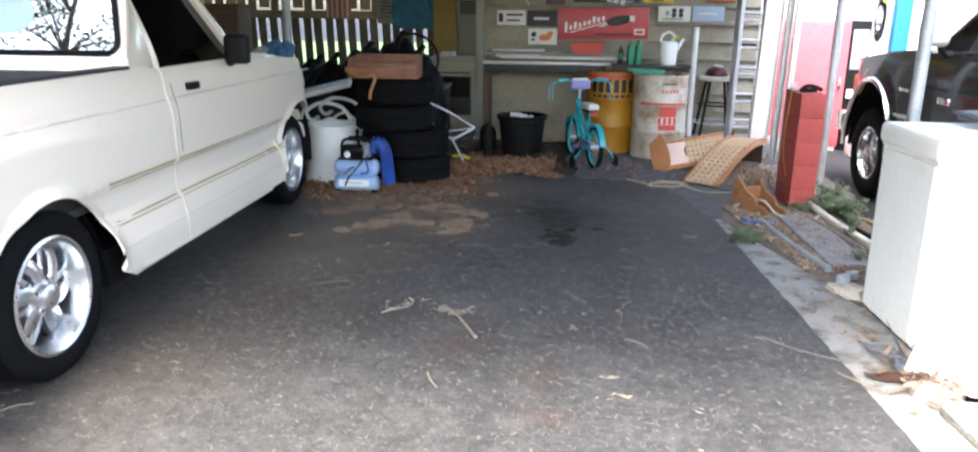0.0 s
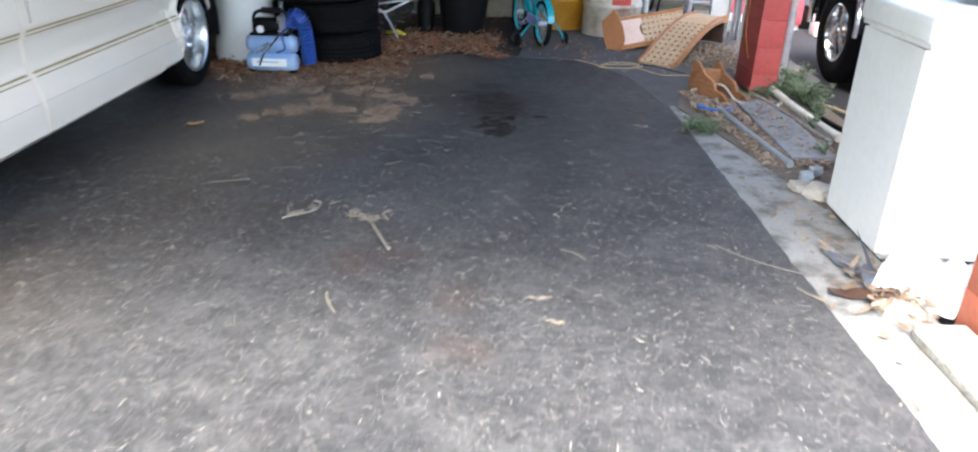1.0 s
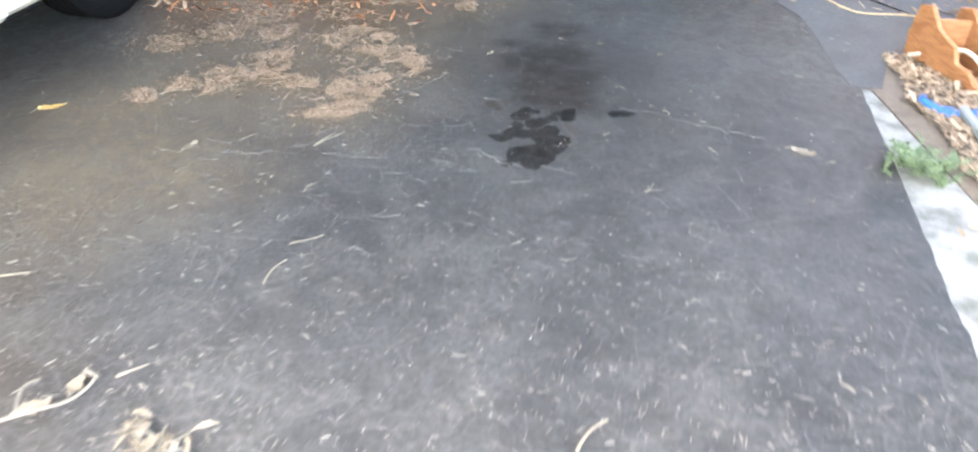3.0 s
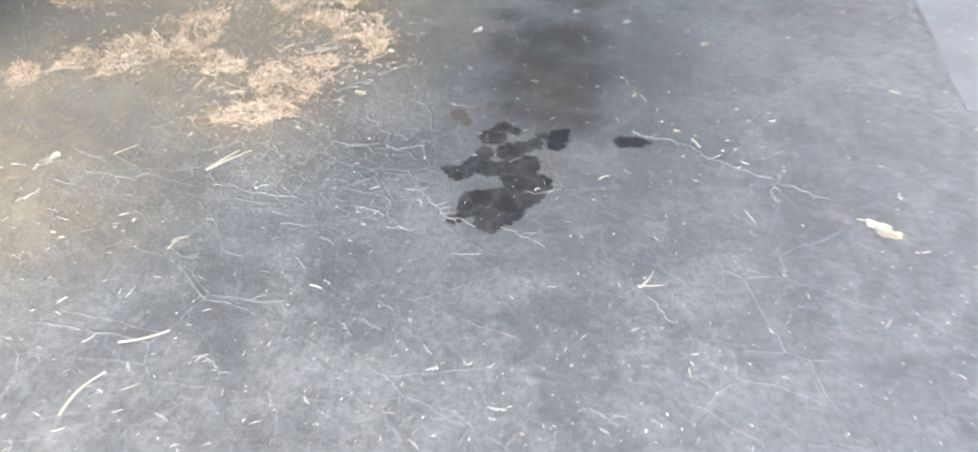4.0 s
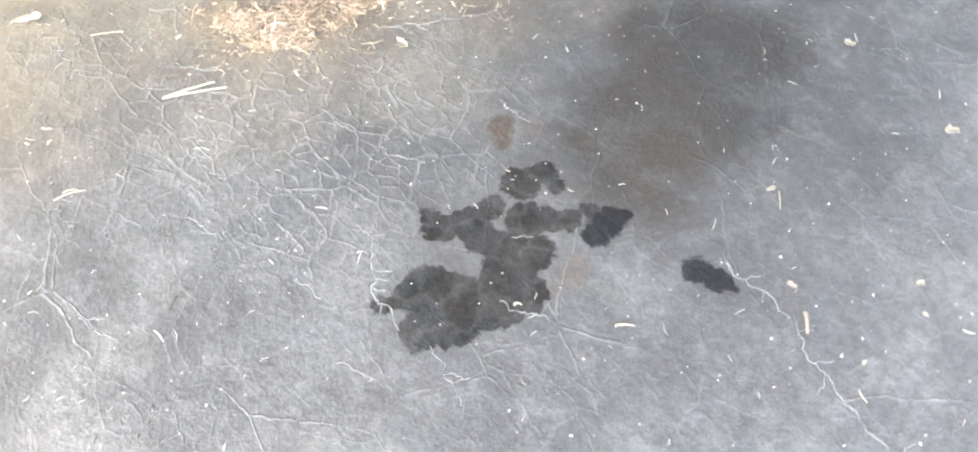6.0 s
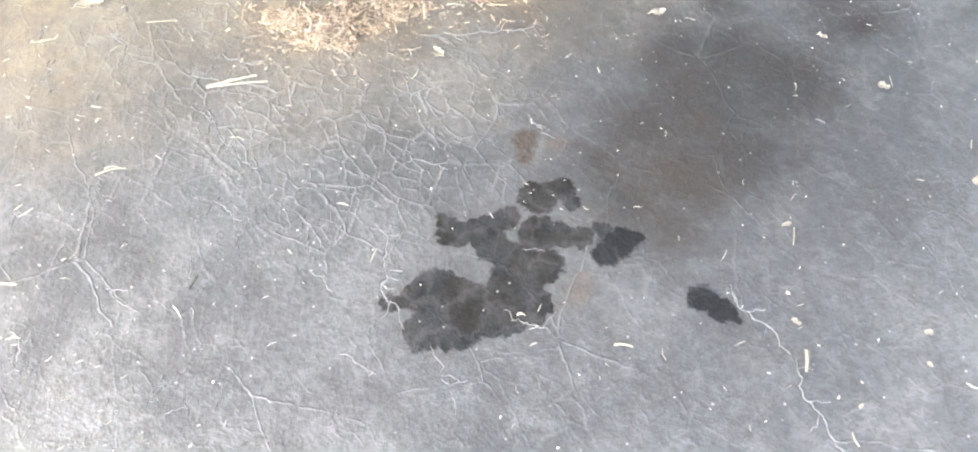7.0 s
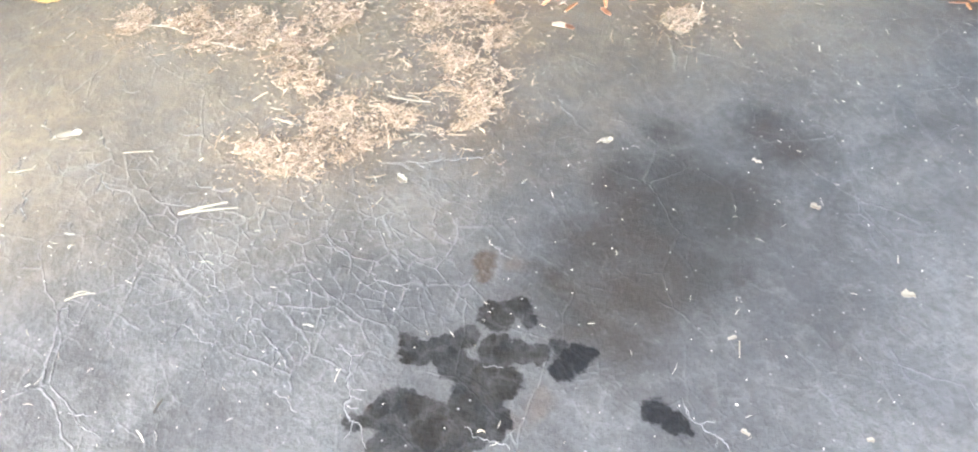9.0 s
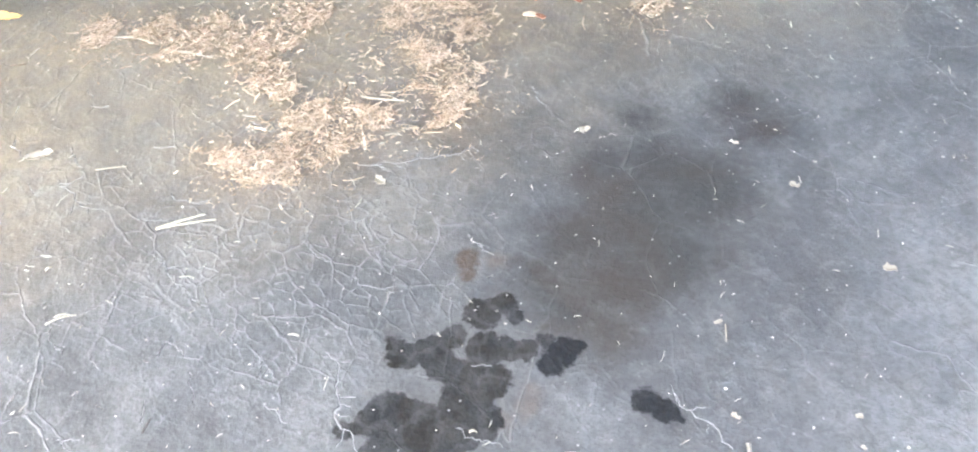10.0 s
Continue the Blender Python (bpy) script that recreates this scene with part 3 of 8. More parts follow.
def pillar(y_low, y_high, w_low, w_high, mirrored=False):
    """One cab pillar, from the belt to the roof."""
    bm = bmesh.new()
    rows = []
    for k in range(9):
        s = k / 8
        z = 1.17 + 0.60 * s
        y, w = y_low + (y_high - y_low) * s, w_low + (w_high - w_low) * s
        x = cab_x(z)
        ring = [(x - 0.07, y - w / 2, z), (x - 0.015, y - w / 2, z), (x, y - w / 2 + 0.02, z), (x, y + w / 2 - 0.02, z), (x - 0.012, y + w / 2, z), (x - 0.07, y + w / 2, z), (x - 0.07, y - w / 2, z)]
        rows.append([(px if not mirrored else -5.54 - px, py, pz) for px, py, pz in ring])
    return sheet(bm, rows)


for far in (False, True):
    wpart("rear_pillar", pillar(3.99, 4.03, 0.27, 0.17, far), PAINT, pickup)
    wpart("windscreen_pillar", pillar(5.20, 4.70, 0.07, 0.07, far), PAINT, pickup)
    wpart("door_window_frame", pillar(4.165, 4.09, 0.05, 0.05, far), PAINT, pickup)
wpart("roof", block(-3.42, -2.12, 3.86, 4.74, 1.74, 1.80, 0.028, seg=3), PAINT, pickup)
# back of the cab with its window opening
wpart("cab_back", block(-3.58, -1.96, 3.875, 3.91, 0.7, 1.262, 0.006), PAINT, pickup)
for x0, x1 in ((-2.01, -1.955), (-3.585, -3.53)):
    wpart("cab_back_post", block(x0, x1, 3.875, 3.91, 1.255, 1.75, 0.01, Matrix(((1, 0, 0, 0), (0, 1, 0.2, -0.253), (0, 0, 1, 0), (0, 0, 0, 1)))), PAINT, pickup)
corner_pts = []
for cx, cz, a0 in ((-2.045, 1.335, -90), (-2.075, 1.64, 0), (-3.465, 1.64, 90), (-3.495, 1.335, 180)):
    corner_pts += [(cx + 0.055 * math.cos(radians(a0 + 15 * k)), 3.868 + 0.2 * (cz - 1.28 + 0.055 * math.sin(radians(a0 + 15 * k))), cz + 0.055 * math.sin(radians(a0 + 15 * k))) for k in range(7)]
wpart("rear_window_gasket", tube(bmesh.new(), corner_pts, 0.014, 8, True), BLACK, pickup, "black rubber window gasket")
rear_glass = bmesh.new()
rear_glass.faces.new([rear_glass.verts.new(p) for p in corner_pts])
rear_pane = wpart("rear_window", thicken(rear_glass, 0.006), GLASS_FILM, pickup, "dark rear window glass", False)
rear_pane.visible_shadow = False
wpart("sticker", lathe(bmesh.new(), [(0, 0.0), (1, 0.0), (1, 0.003), (0, 0.003)], 32, Matrix.Translation((-2.545, 3.900, 1.462)) @ Matrix.Rotation(radians(79), 4, "X") @ Matrix.Diagonal((0.145, 0.10, 1, 1))), STICKER, pickup, "pale blue oval sticker on the rear window")
# door glass, windscreen, cabin
for sgn in (0, 1):
    pts = [(cab_x(1.19), 4.18, 1.18), (cab_x(1.19), 5.17, 1.18), (cab_x(1.76), 4.72, 1.75), (cab_x(1.76), 4.10, 1.75)]
    bm = bmesh.new()
    bm.faces.new([bm.verts.new((x - 0.03 if not sgn else -5.54 - x + 0.03, y, z)) for x, y, z in pts])
    pane = wpart("door_window", thicken(bm, 0.005), GLASS_DARK, pickup, "tinted side window", False)
    pane.visible_shadow = False
wpart("window_seal", tube(bmesh.new(), [(cab_x(1.185) + 0.002, 4.2, 1.188), (cab_x(1.185) + 0.002, 5.18, 1.188)], 0.012, 6), BLACK, pickup, "black window seal")
bm = bmesh.new()
bm.faces.new([bm.verts.new(p) for p in ((-1.99, 5.22, 1.185), (-3.55, 5.22, 1.185), (-3.40, 4.73, 1.75), (-2.14, 4.73, 1.75))])
screen = wpart("windscreen", thicken(bm, 0.006), GLASS_DARK, pickup, "tinted windscreen", False)
screen.visible_shadow = False
wpart("cabin_floor", block(-3.58, -1.96, 3.92, 5.35, 0.40, 0.45), BLACK, pickup)
wpart("dashboard", block(-3.55, -1.99, 4.95, 5.25, 0.75, 1.17, 0.04), FABRIC_DARK, pickup)
wpart("bench_seat", block(-3.4, -2.08, 4.05, 4.55, 0.5, 0.8, 0.06), FABRIC_DARK, pickup)
wpart("bench_back", block(-3.4, -2.08, 3.98, 4.15, 0.75, 1.38, 0.06), FABRIC_DARK, pickup)
bm = bmesh.new()
lathe(bm, [(0.17, -0.012), (0.185, 0), (0.17, 0.012), (0.155, 0), (0.17, -0.012)], 28, pose(-2.35, 4.75, 1.17, -62, 0, 0))
wpart("steering_wheel", bm, BLACK, pickup)
# hood and front
bm = bmesh.new()
rows = []
for k in range(15):
    y = 5.18 + 1.36 * k / 14
    z = crown(min(y, 6.5)) + 0.012
    rows.append([(-2.77 + 0.83 * u - (0.10 * max(0, (y - 6.2) / 0.3) ** 2 if y > 6.2 else 0) * (1 if u > 0 else -1) * abs(u), y, z + 0.035 * (1 - u * u) - 0.03 * abs(u) ** 8) for u in [-1 + j / 8 for j in range(17)]])
wpart("hood", thicken(sheet(bm, rows), 0.012), PAINT, pickup)
wpart("nose_panel", block(-3.55, -2.0, 6.44, 6.52, 0.62, 1.06, 0.02), PAINT, pickup)
wpart("grille", block(-3.2, -2.35, 6.52, 6.545, 0.72, 0.98, 0.01), BLACK, pickup)
for x in (-2.2, -3.34):
    wpart("headlight", block(x - 0.11, x + 0.11, 6.52, 6.55, 0.76, 0.94, 0.02), CHROME, pickup)
wpart("front_bumper", block(-3.60, -2.00, 6.50, 6.64, 0.44, 0.60, 0.05, seg=3), PAINT, pickup)
wpart("rear_bumper", block(-3.62, -1.92, 0.95, 1.12, 0.42, 0.60, 0.03), CHROME, pickup)
wpart("chassis", block(-3.3, -2.2, 1.3, 6.4, 0.30, 0.44, 0.02), BLACK, pickup)
# low full-width panel and tank, unseen, added to keep light from underneath
wpart("underbody_blocker", block(-3.60, -1.935, 3.5, 5.64, 0.235, 0.42), BLACK, pickup)
wpart("tank_blocker", block(-3.30, -2.30, 1.5, 2.55, 0.28, 0.50, 0.04), BLACK, pickup)
wpart("rear_axle", tube(bmesh.new(), [(-3.45, 3.09, 0.35), (-2.10, 3.09, 0.35)], 0.06, 12), BLACK, pickup)
for c, r in ARCHES:
    for x0, x1 in ((-2.25, -1.96), (-3.58, -3.29)):
        bm = bmesh.new()
        rows = [[(x, c + (r + 0.03) * math.cos(radians(a)), 0.35 + (r + 0.03) * math.sin(radians(a))) for x in (x0, x1)] for a in range(-10, 191, 10)]
        wpart("wheel_well", thicken(sheet(bm, rows), 0.01), BLACK, pickup)
    wpart("wheel_well_back", block(-2.27, -2.25, c - 0.45, c + 0.45, 0.3, 0.85), BLACK, pickup)


def tyre_mesh(r=0.35, w=0.22, rim=0.235, grooves=3, seg=56):
    """A tyre round z, its middle at 0."""
    h = w / 2
    pro = [(rim - 0.01, -h * 0.78), (rim + 0.008, -h * 0.9), (rim + 0.03, -h * 0.99), ((rim + r) / 2, -h), (r - 0.03, -h * 0.95), (r - 0.010, -h * 0.86), (r, -h * 0.74)]
    for g in range(grooves):
        z = -h * 0.74 + (g + 1) * (h * 1.48) / (grooves + 1)
        pro += [(r, z - 0.008), (r - 0.009, z - 0.005), (r - 0.009, z + 0.005), (r, z + 0.008)]
    pro += [(r, h * 0.74), (r - 0.010, h * 0.86), (r - 0.03, h * 0.95), ((rim + r) / 2 + 0.01, h), ((rim + r) / 2, h * 1.012), ((rim + r) / 2 - 0.01, h), (rim + 0.03, h * 0.99), (rim + 0.008, h * 0.9), (rim - 0.01, h * 0.78)]
    pro.append(pro[0])
    return lathe(bmesh.new(), pro, seg)


def spoke_mesh(r0, r1, twist, w0, w1, z0, z1, thick=0.035):
    bm = bmesh.new()
    rows = []
    for k in range(9):
        s = k / 8
        r = r0 + (r1 - r0) * s
        a = twist * s * s
        w = w0 + (w1 - w0) * s
        z = z0 + (z1 - z0) * s ** 1.5
        d = Vector((math.cos(a), math.sin(a), 0))
        e = Vector((-math.sin(a), math.cos(a), 0))
        p = d * r
        ring = [p - e * w / 2 + Vector((0, 0, z - thick)), p - e * w / 2 + Vector((0, 0, z - 0.006)), p - e * w / 4 + Vector((0, 0, z)), p + e * w / 4 + Vector((0, 0, z)), p + e * w / 2 + Vector((0, 0, z - 0.006)), p + e * w / 2 + Vector((0, 0, z - thick))]
        rows.append(ring + ring[:1])
    return sheet(bm, rows)


def add_wheel(owner, base, m, rim_mat, spokes=6, r=0.35, w=0.22, rim=0.235, dish=0.07):
    """A wheel whose face looks along the local z of m; base: the owner's place."""
    m = Matrix.Translation(-Vector(base)) @ m
    bm = tyre_mesh(r, w, rim)
    bmesh.ops.transform(bm, matrix=m, verts=bm.verts)
    tyre = part("wheel", bm, RUBBER, owner, "black road tyre on a polished alloy wheel")
    h = w / 2
    bm = lathe(bmesh.new(), [(rim + 0.012, h * 0.80), (rim + 0.014, h * 0.93), (rim + 0.002, h * 0.97), (rim - 0.012, h * 0.90), (rim - 0.02, h * 0.7), (rim - 0.035, h * 0.2), (rim - 0.03, -h * 0.2), (rim - 0.035, -h * 0.8), (rim + 0.01, -h * 0.8)], 48, m)
    part("rim", bm, rim_mat, tyre, "polished deep-dish alloy rim")
    part("rim_back", lathe(bmesh.new(), [(0, -h * 0.35), (rim - 0.033, -h * 0.35), (rim - 0.033, -h * 0.5), (0, -h * 0.5)], 32, m), BLACK, tyre)
    z0, z1 = h - dish, h - dish - 0.015
    for k in range(spokes):
        bm = spoke_mesh(0.045, rim - 0.022, 0.42, 0.055, 0.085, z0 + 0.02, z1)
        bmesh.ops.transform(bm, matrix=m @ Matrix.Rotation(2 * math.pi * k / spokes, 4, "Z"), verts=bm.verts)
        part("spoke", bm, rim_mat, tyre)
        bm = spoke_mesh(0.05, rim - 0.022, -0.12, 0.026, 0.03, z0 + 0.006, z1 - 0.012)
        bmesh.ops.transform(bm, matrix=m @ Matrix.Rotation(2 * math.pi * (k + 0.62) / spokes, 4, "Z"), verts=bm.verts)
        part("spoke", bm, rim_mat, tyre)
    part("hub_cap", lathe(bmesh.new(), [(0.085, z0 - 0.03), (0.08, z0 + 0.01), (0.062, z0 + 0.016), (0.055, z0 + 0.045), (0.04, z0 + 0.055), (0, z0 + 0.058)], 24, m), rim_mat, tyre)
    for k in range(5):
        a = 2 * math.pi * (k + 0.3) / 5
        part("lug_nut", lathe(bmesh.new(), [(0.012, z0), (0.012, z0 + 0.028), (0.007, z0 + 0.034), (0, z0 + 0.034)], 6, m @ Matrix.Translation((0.07 * math.cos(a), 0.07 * math.sin(a), 0))), CHROME, tyre)
    return tyre


for y, a, x in ((3.09, 10, -2.022), (6.14, 40, -2.065)):
    add_wheel(pickup, pickup.location, Matrix.Translation((x, y, 0.35)) @ AXIS_X @ Matrix.Rotation(radians(a), 4, "Z"), ALLOY)
    add_wheel(pickup, pickup.location, Matrix.Translation((-3.53, y, 0.35)) @ Matrix.Rotation(radians(-90), 4, "Y") @ Matrix.Rotation(radians(a), 4, "Z"), ALLOY)


# ---- things along the back of the carport ----
DARK_WOOD = wood("dark_brown_wood", (0.10, 0.05, 0.03), (0.05, 0.025, 0.015))
OLIVE_WOOD = wood("weathered_fence_wood", (0.16, 0.15, 0.10), (0.09, 0.085, 0.055), 0.8, (12, 12, 1))
TAN_WOOD = wood("tan_fence_wood", (0.36, 0.30, 0.19), (0.24, 0.19, 0.11), 0.8, (1, 12, 12))
RED_WOOD = wood("old_reddish_wood", (0.26, 0.115, 0.06), (0.15, 0.06, 0.03), 0.6, (2, 12, 12))
ORANGE_WOOD = wood("orange_stained_wood", (0.50, 0.24, 0.10), (0.34, 0.14, 0.05), 0.5, (2, 12, 12))
PALE_WOOD = wood("pale_pine", (0.70, 0.50, 0.31), (0.52, 0.34, 0.19), 0.6)
GREY_PLANK = wood("old_grey_plank", (0.42, 0.40, 0.36), (0.22, 0.20, 0.17), 0.8, (1, 14, 14))
ORANGE = plain("orange_brown_board", (0.40, 0.165, 0.06), 0.55, 0, (0.27, 0.10, 0.035), 0.5, 4, 40, 0.1)
PINK_BOARD = plain("bare_pinkish_board", (0.80, 0.58, 0.46), 0.6, 0, (0.62, 0.42, 0.31), 0.4, 4, 40, 0.1)
BLUE = plain("blue_tank_paint", (0.26, 0.40, 0.66), 0.4, 0, (0.5, 0.58, 0.68), 0.5, 5, 40, 0.05)
HOSE_BLUE = plain("blue_hose", (0.03, 0.08, 0.34), 0.35, 0, (0.02, 0.05, 0.2), 0.4, 8, 40, 0)
TARP = plain("blue_tarpaulin", (0.03, 0.16, 0.27), 0.5, 0, (0.02, 0.08, 0.14), 0.5, 5, 40, 0.3, 0.004)
CLOTH_BLUE = plain("blue_cloth", (0.10, 0.24, 0.42), 0.9, 0, (0.05, 0.13, 0.25), 0.5, 7, 60, 0.4)
CLOTH_RED = plain("red_striped_cloth", (0.55, 0.18, 0.14), 0.9, 0, (0.4, 0.3, 0.2), 0.6, 9, 60, 0.3)
GREYGREEN = plain("grey_green_panel", (0.24, 0.245, 0.20), 0.6, 0, (0.24, 0.24, 0.19), 0.5, 2, 30, 0.1)
ENAMEL = plain("cream_enamel", (0.36, 0.33, 0.255), 0.4, 0, (0.34, 0.29, 0.2), 0.5, 3, 30, 0.05)
MUSTARD = plain("mustard_panel", (0.36, 0.25, 0.06), 0.6, 0, (0.22, 0.15, 0.04), 0.5, 3, 30, 0.1)
TEAL = plain("teal_bicycle_paint", (0.021, 0.322, 0.364), 0.3, 0, (0.02, 0.34, 0.42), 0.3, 6, 30, 0, coat=0.4)
PURPLE = plain("lilac_plastic", (0.25, 0.22, 0.50), 0.4, 0, (0.4, 0.4, 0.6), 0.4, 10, 30, 0)
YELLOW = plain("yellow_drum_paint", (0.46, 0.215, 0.012), 0.45, 0, (0.27, 0.11, 0.015), 0.5, 3.5, 30, 0.1)
DRUM_WHITE = plain("white_drum_paint", (0.56, 0.51, 0.42), 0.5, 0, (0.24, 0.13, 0.06), 0.9, 4, 25, 0.12)
DRUM_RED = plain("red_drum_paint", (0.55, 0.07, 0.05), 0.5, 0, (0.38, 0.10, 0.06), 0.5, 6, 30, 0.05)
INK = plain("black_ink", (0.02, 0.02, 0.02), 0.6, 0, (0.05, 0.05, 0.05), 0.3, 9, 30, 0)
SIGN_RED = plain("red_sign_enamel", (0.42, 0.03, 0.045), 0.35, 0, (0.32, 0.02, 0.03), 0.3, 3, 30, 0)
SIGN_WHITE = plain("white_sign_enamel", (0.66, 0.64, 0.60), 0.4, 0, (0.5, 0.47, 0.4), 0.4, 5, 30, 0)
SIGN_YELLOW = plain("yellow_sign", (0.62, 0.50, 0.03), 0.45, 0, (0.5, 0.38, 0.02), 0.4, 5, 30, 0)
SIGN_BLUE = plain("light_blue_sign", (0.34, 0.44, 0.60), 0.45, 0, (0.45, 0.52, 0.6), 0.4, 5, 30, 0)
SIGN_ORANGE = plain("orange_sign", (0.62, 0.18, 0.04), 0.45, 0, (0.4, 0.1, 0.03), 0.4, 8, 30, 0)
SIGN_GREEN = plain("green_pennant", (0.12, 0.34, 0.22), 0.6, 0, (0.2, 0.4, 0.3), 0.4, 5, 30, 0)
GREEN = plain("green_plastic", (0.02, 0.22, 0.12), 0.4, 0, (0.02, 0.15, 0.08), 0.4, 6, 30, 0.05)
MAROON = plain("maroon_shell", (0.09, 0.015, 0.025), 0.3, 0, (0.05, 0.01, 0.015), 0.4, 6, 30, 0)
ALUMINIUM = plain("dull_aluminium", (0.58, 0.585, 0.60), 0.5, 0.3, (0.36, 0.36, 0.37), 0.5, 5, 50, 0.05)
YELLOW_PLASTIC = plain("yellow_plastic", (0.70, 0.60, 0.05), 0.4, 0, (0.5, 0.4, 0.05), 0.3, 5, 30, 0)


# fence with bright gaps to the garden behind
fence = thing("board_fence", "weathered board fence with gaps towards a bright garden", "fence", pose(-2.9, 11.0, 0))
for k in range(24):
    x = -4.95 + 0.157 * k
    top = 1.40
    lean = Matrix.Translation((x + 0.05, 0, 0.7)) @ Matrix.Rotation(radians(-2.5 + 0.8 * math.sin(k * 2.7)), 4, "Y") @ Matrix.Translation((-x - 0.05, 0, -0.7))
    wpart("board", block(x, x + 0.108 + 0.006 * math.sin(k * 3.1), 11.0, 11.02, 0.04, top, 0, lean), OLIVE_WOOD, fence, smooth=False)
    if k != 12:
        wpart("upper_board", block(x, x + 0.112 + 0.03 * (k % 3 == 0), 11.0, 11.02, 1.50 + 0.025 * math.sin(k * 2.3), 2.2), TAN_WOOD, fence, smooth=False)
wpart("rail", block(-4.98, -1.15, 10.975, 11.0, 1.385, 1.49, 0.004), TAN_WOOD, fence, "tan fence rail")
wpart("rail", block(-4.98, -1.15, 11.02, 11.05, 0.25, 0.34, 0.004), OLIVE_WOOD, fence)
garden = tagged(part("lawn", block(-30, 12, 11.35, 40, -0.05, -0.01), LAWN), "sunlit lawn behind the fence", "lawn", kind="structure")
post = thing("fence_post", "grey steel post in front of the fence", "post", pose(-3.13, 9.55, 0))
part("shaft", lathe(bmesh.new(), [(0, -0.05), (0.05, -0.05), (0.05, 2.45), (0, 2.45)], 16), GALV, post)
part("flange", lathe(bmesh.new(), [(0, 0.0), (0.09, 0.0), (0.09, 0.02), (0, 0.02)], 16), GALV, post)

paper = thing("notice_sheet", "pale paper notice with illegible print pinned on the fence", "notice", pose(-2.22, 10.955, 1.50))
part("sheet", block(-0.13, 0.13, 0, 0.012, -0.17, 0.22, 0.002), GREYGREEN, paper)
for k in range(6):
    part("print_bar", block(-0.09, 0.08 - 0.03 * (k % 2), -0.003, 0.001, 0.14 - 0.045 * k, 0.155 - 0.045 * k), INK, paper)
cloth = thing("striped_towel", "red striped towel hanging over the fence", "towel", pose(-2.88, 10.9, 1.50))
bm = bmesh.new()
sheet(bm, [[(-0.17 + 0.34 * i / 12, 0.02 * math.sin(i * 1.3) + 0.01 * j, 0.25 - 0.36 * j / 8) for i in range(13)] for j in range(9)])
part("fabric", thicken(bm, 0.006), CLOTH_RED, cloth)
for k in range(5):
    part("stripe", block(-0.15 + 0.07 * k, -0.13 + 0.07 * k, -0.03, -0.022, -0.10, 0.24), SIGN_WHITE, cloth)


def drape(name, label, category, mat, at, w, h, depth, seed, group=""):
    """A crumpled cloth or tarpaulin over something."""
    ob = thing(name, label, category, pose(*at), group)
    bm = bmesh.new()
    rows = []
    for j in range(17):
        row = []
        for i in range(21):
            u, v = i / 20 - 0.5, j / 16
            n = noise.noise((u * 5 + seed, v * 4, seed)) + 0.5 * noise.noise((u * 11, v * 9 + seed, seed))
            row.append((u * w + 0.03 * n, -depth * math.sin(v * math.pi / 2) ** 0.7 * (1 - 1.2 * u * u) - 0.05 * n, h * (1 - v) * (1 - 0.5 * u * u) + 0.03 * n))
        rows.append(row)
    part("fabric", thicken(sheet(bm, rows), 0.008), mat, ob)
    return ob


drape("tarpaulin", "crumpled blue tarpaulin hanging over the fence", "tarpaulin", TARP, (-1.80, 10.96, 1.27), 0.66, 0.75, 0.16, 2.0)
mp = thing("mustard_board", "mustard yellow board leaning against the fence", "board", pose(-1.32, 10.6, 0))
part("panel", block(-0.22, 0.2, 0, 0.03, 0.0, 2.0, 0.004, Matrix.Rotation(radians(-4), 4, "X")), MUSTARD, mp)

# brown cabinet, chair back and blue bundle beyond the hood
cab = thing("wooden_cabinet", "dark brown wooden cabinet behind the pickup", "cabinet", pose(-3.72, 9.2, 0))
part("body", block(-0.3, 0.22, -0.2, 0.2, 0, 1.52, 0.01), DARK_WOOD, cab)
part("top", block(-0.33, 0.25, -0.23, 0.23, 1.52, 1.55, 0.008), DARK_WOOD, cab)
for x in (-0.28, -0.02):
    part("door", block(x, x + 0.23, -0.215, -0.2, 0.1, 1.45, 0.005), DARK_WOOD, cab)
chair = thing("resin_chair", "grey moulded resin garden chair behind the pickup", "chair", pose(-3.2, 8.75, 0))
bm = bmesh.new()
rows = []
for j in range(9):
    v = j / 8
    rows.append([(0.24 * math.sin(u) * (1 - 0.25 * v), -0.10 * math.cos(u) + 0.1 + 0.12 * v, 0.42 + 0.68 * v - 0.25 * v * (u / 1.5) ** 2) for u in [-1.4 + 2.8 * i / 12 for i in range(13)]])
part("backrest", thicken(sheet(bm, rows), 0.012), GALV, chair)
part("seat", block(-0.24, 0.24, -0.32, 0.08, 0.40, 0.43, 0.02), GALV, chair)
for x in (-0.21, 0.21):
    for y in (-0.29, 0.1):
        part("leg", tube(bmesh.new(), [(x, y, 0.42), (x * 1.12, y * 1.15, 0.0)], 0.02, 8), GALV, chair)
drape("blue_cloth_bundle", "bundle of blue cloth piled behind the pickup", "cloth", CLOTH_BLUE, (-3.03, 8.95, 0.72), 0.40, 0.45, 0.20, 5.0)
crate2 = thing("storage_crate", "dark plastic storage crate under a cloth bundle", "crate", pose(-2.98, 9.05, 0))
part("body", block(-0.3, 0.3, -0.2, 0.2, 0, 0.72, 0.02), BLACK, crate2)
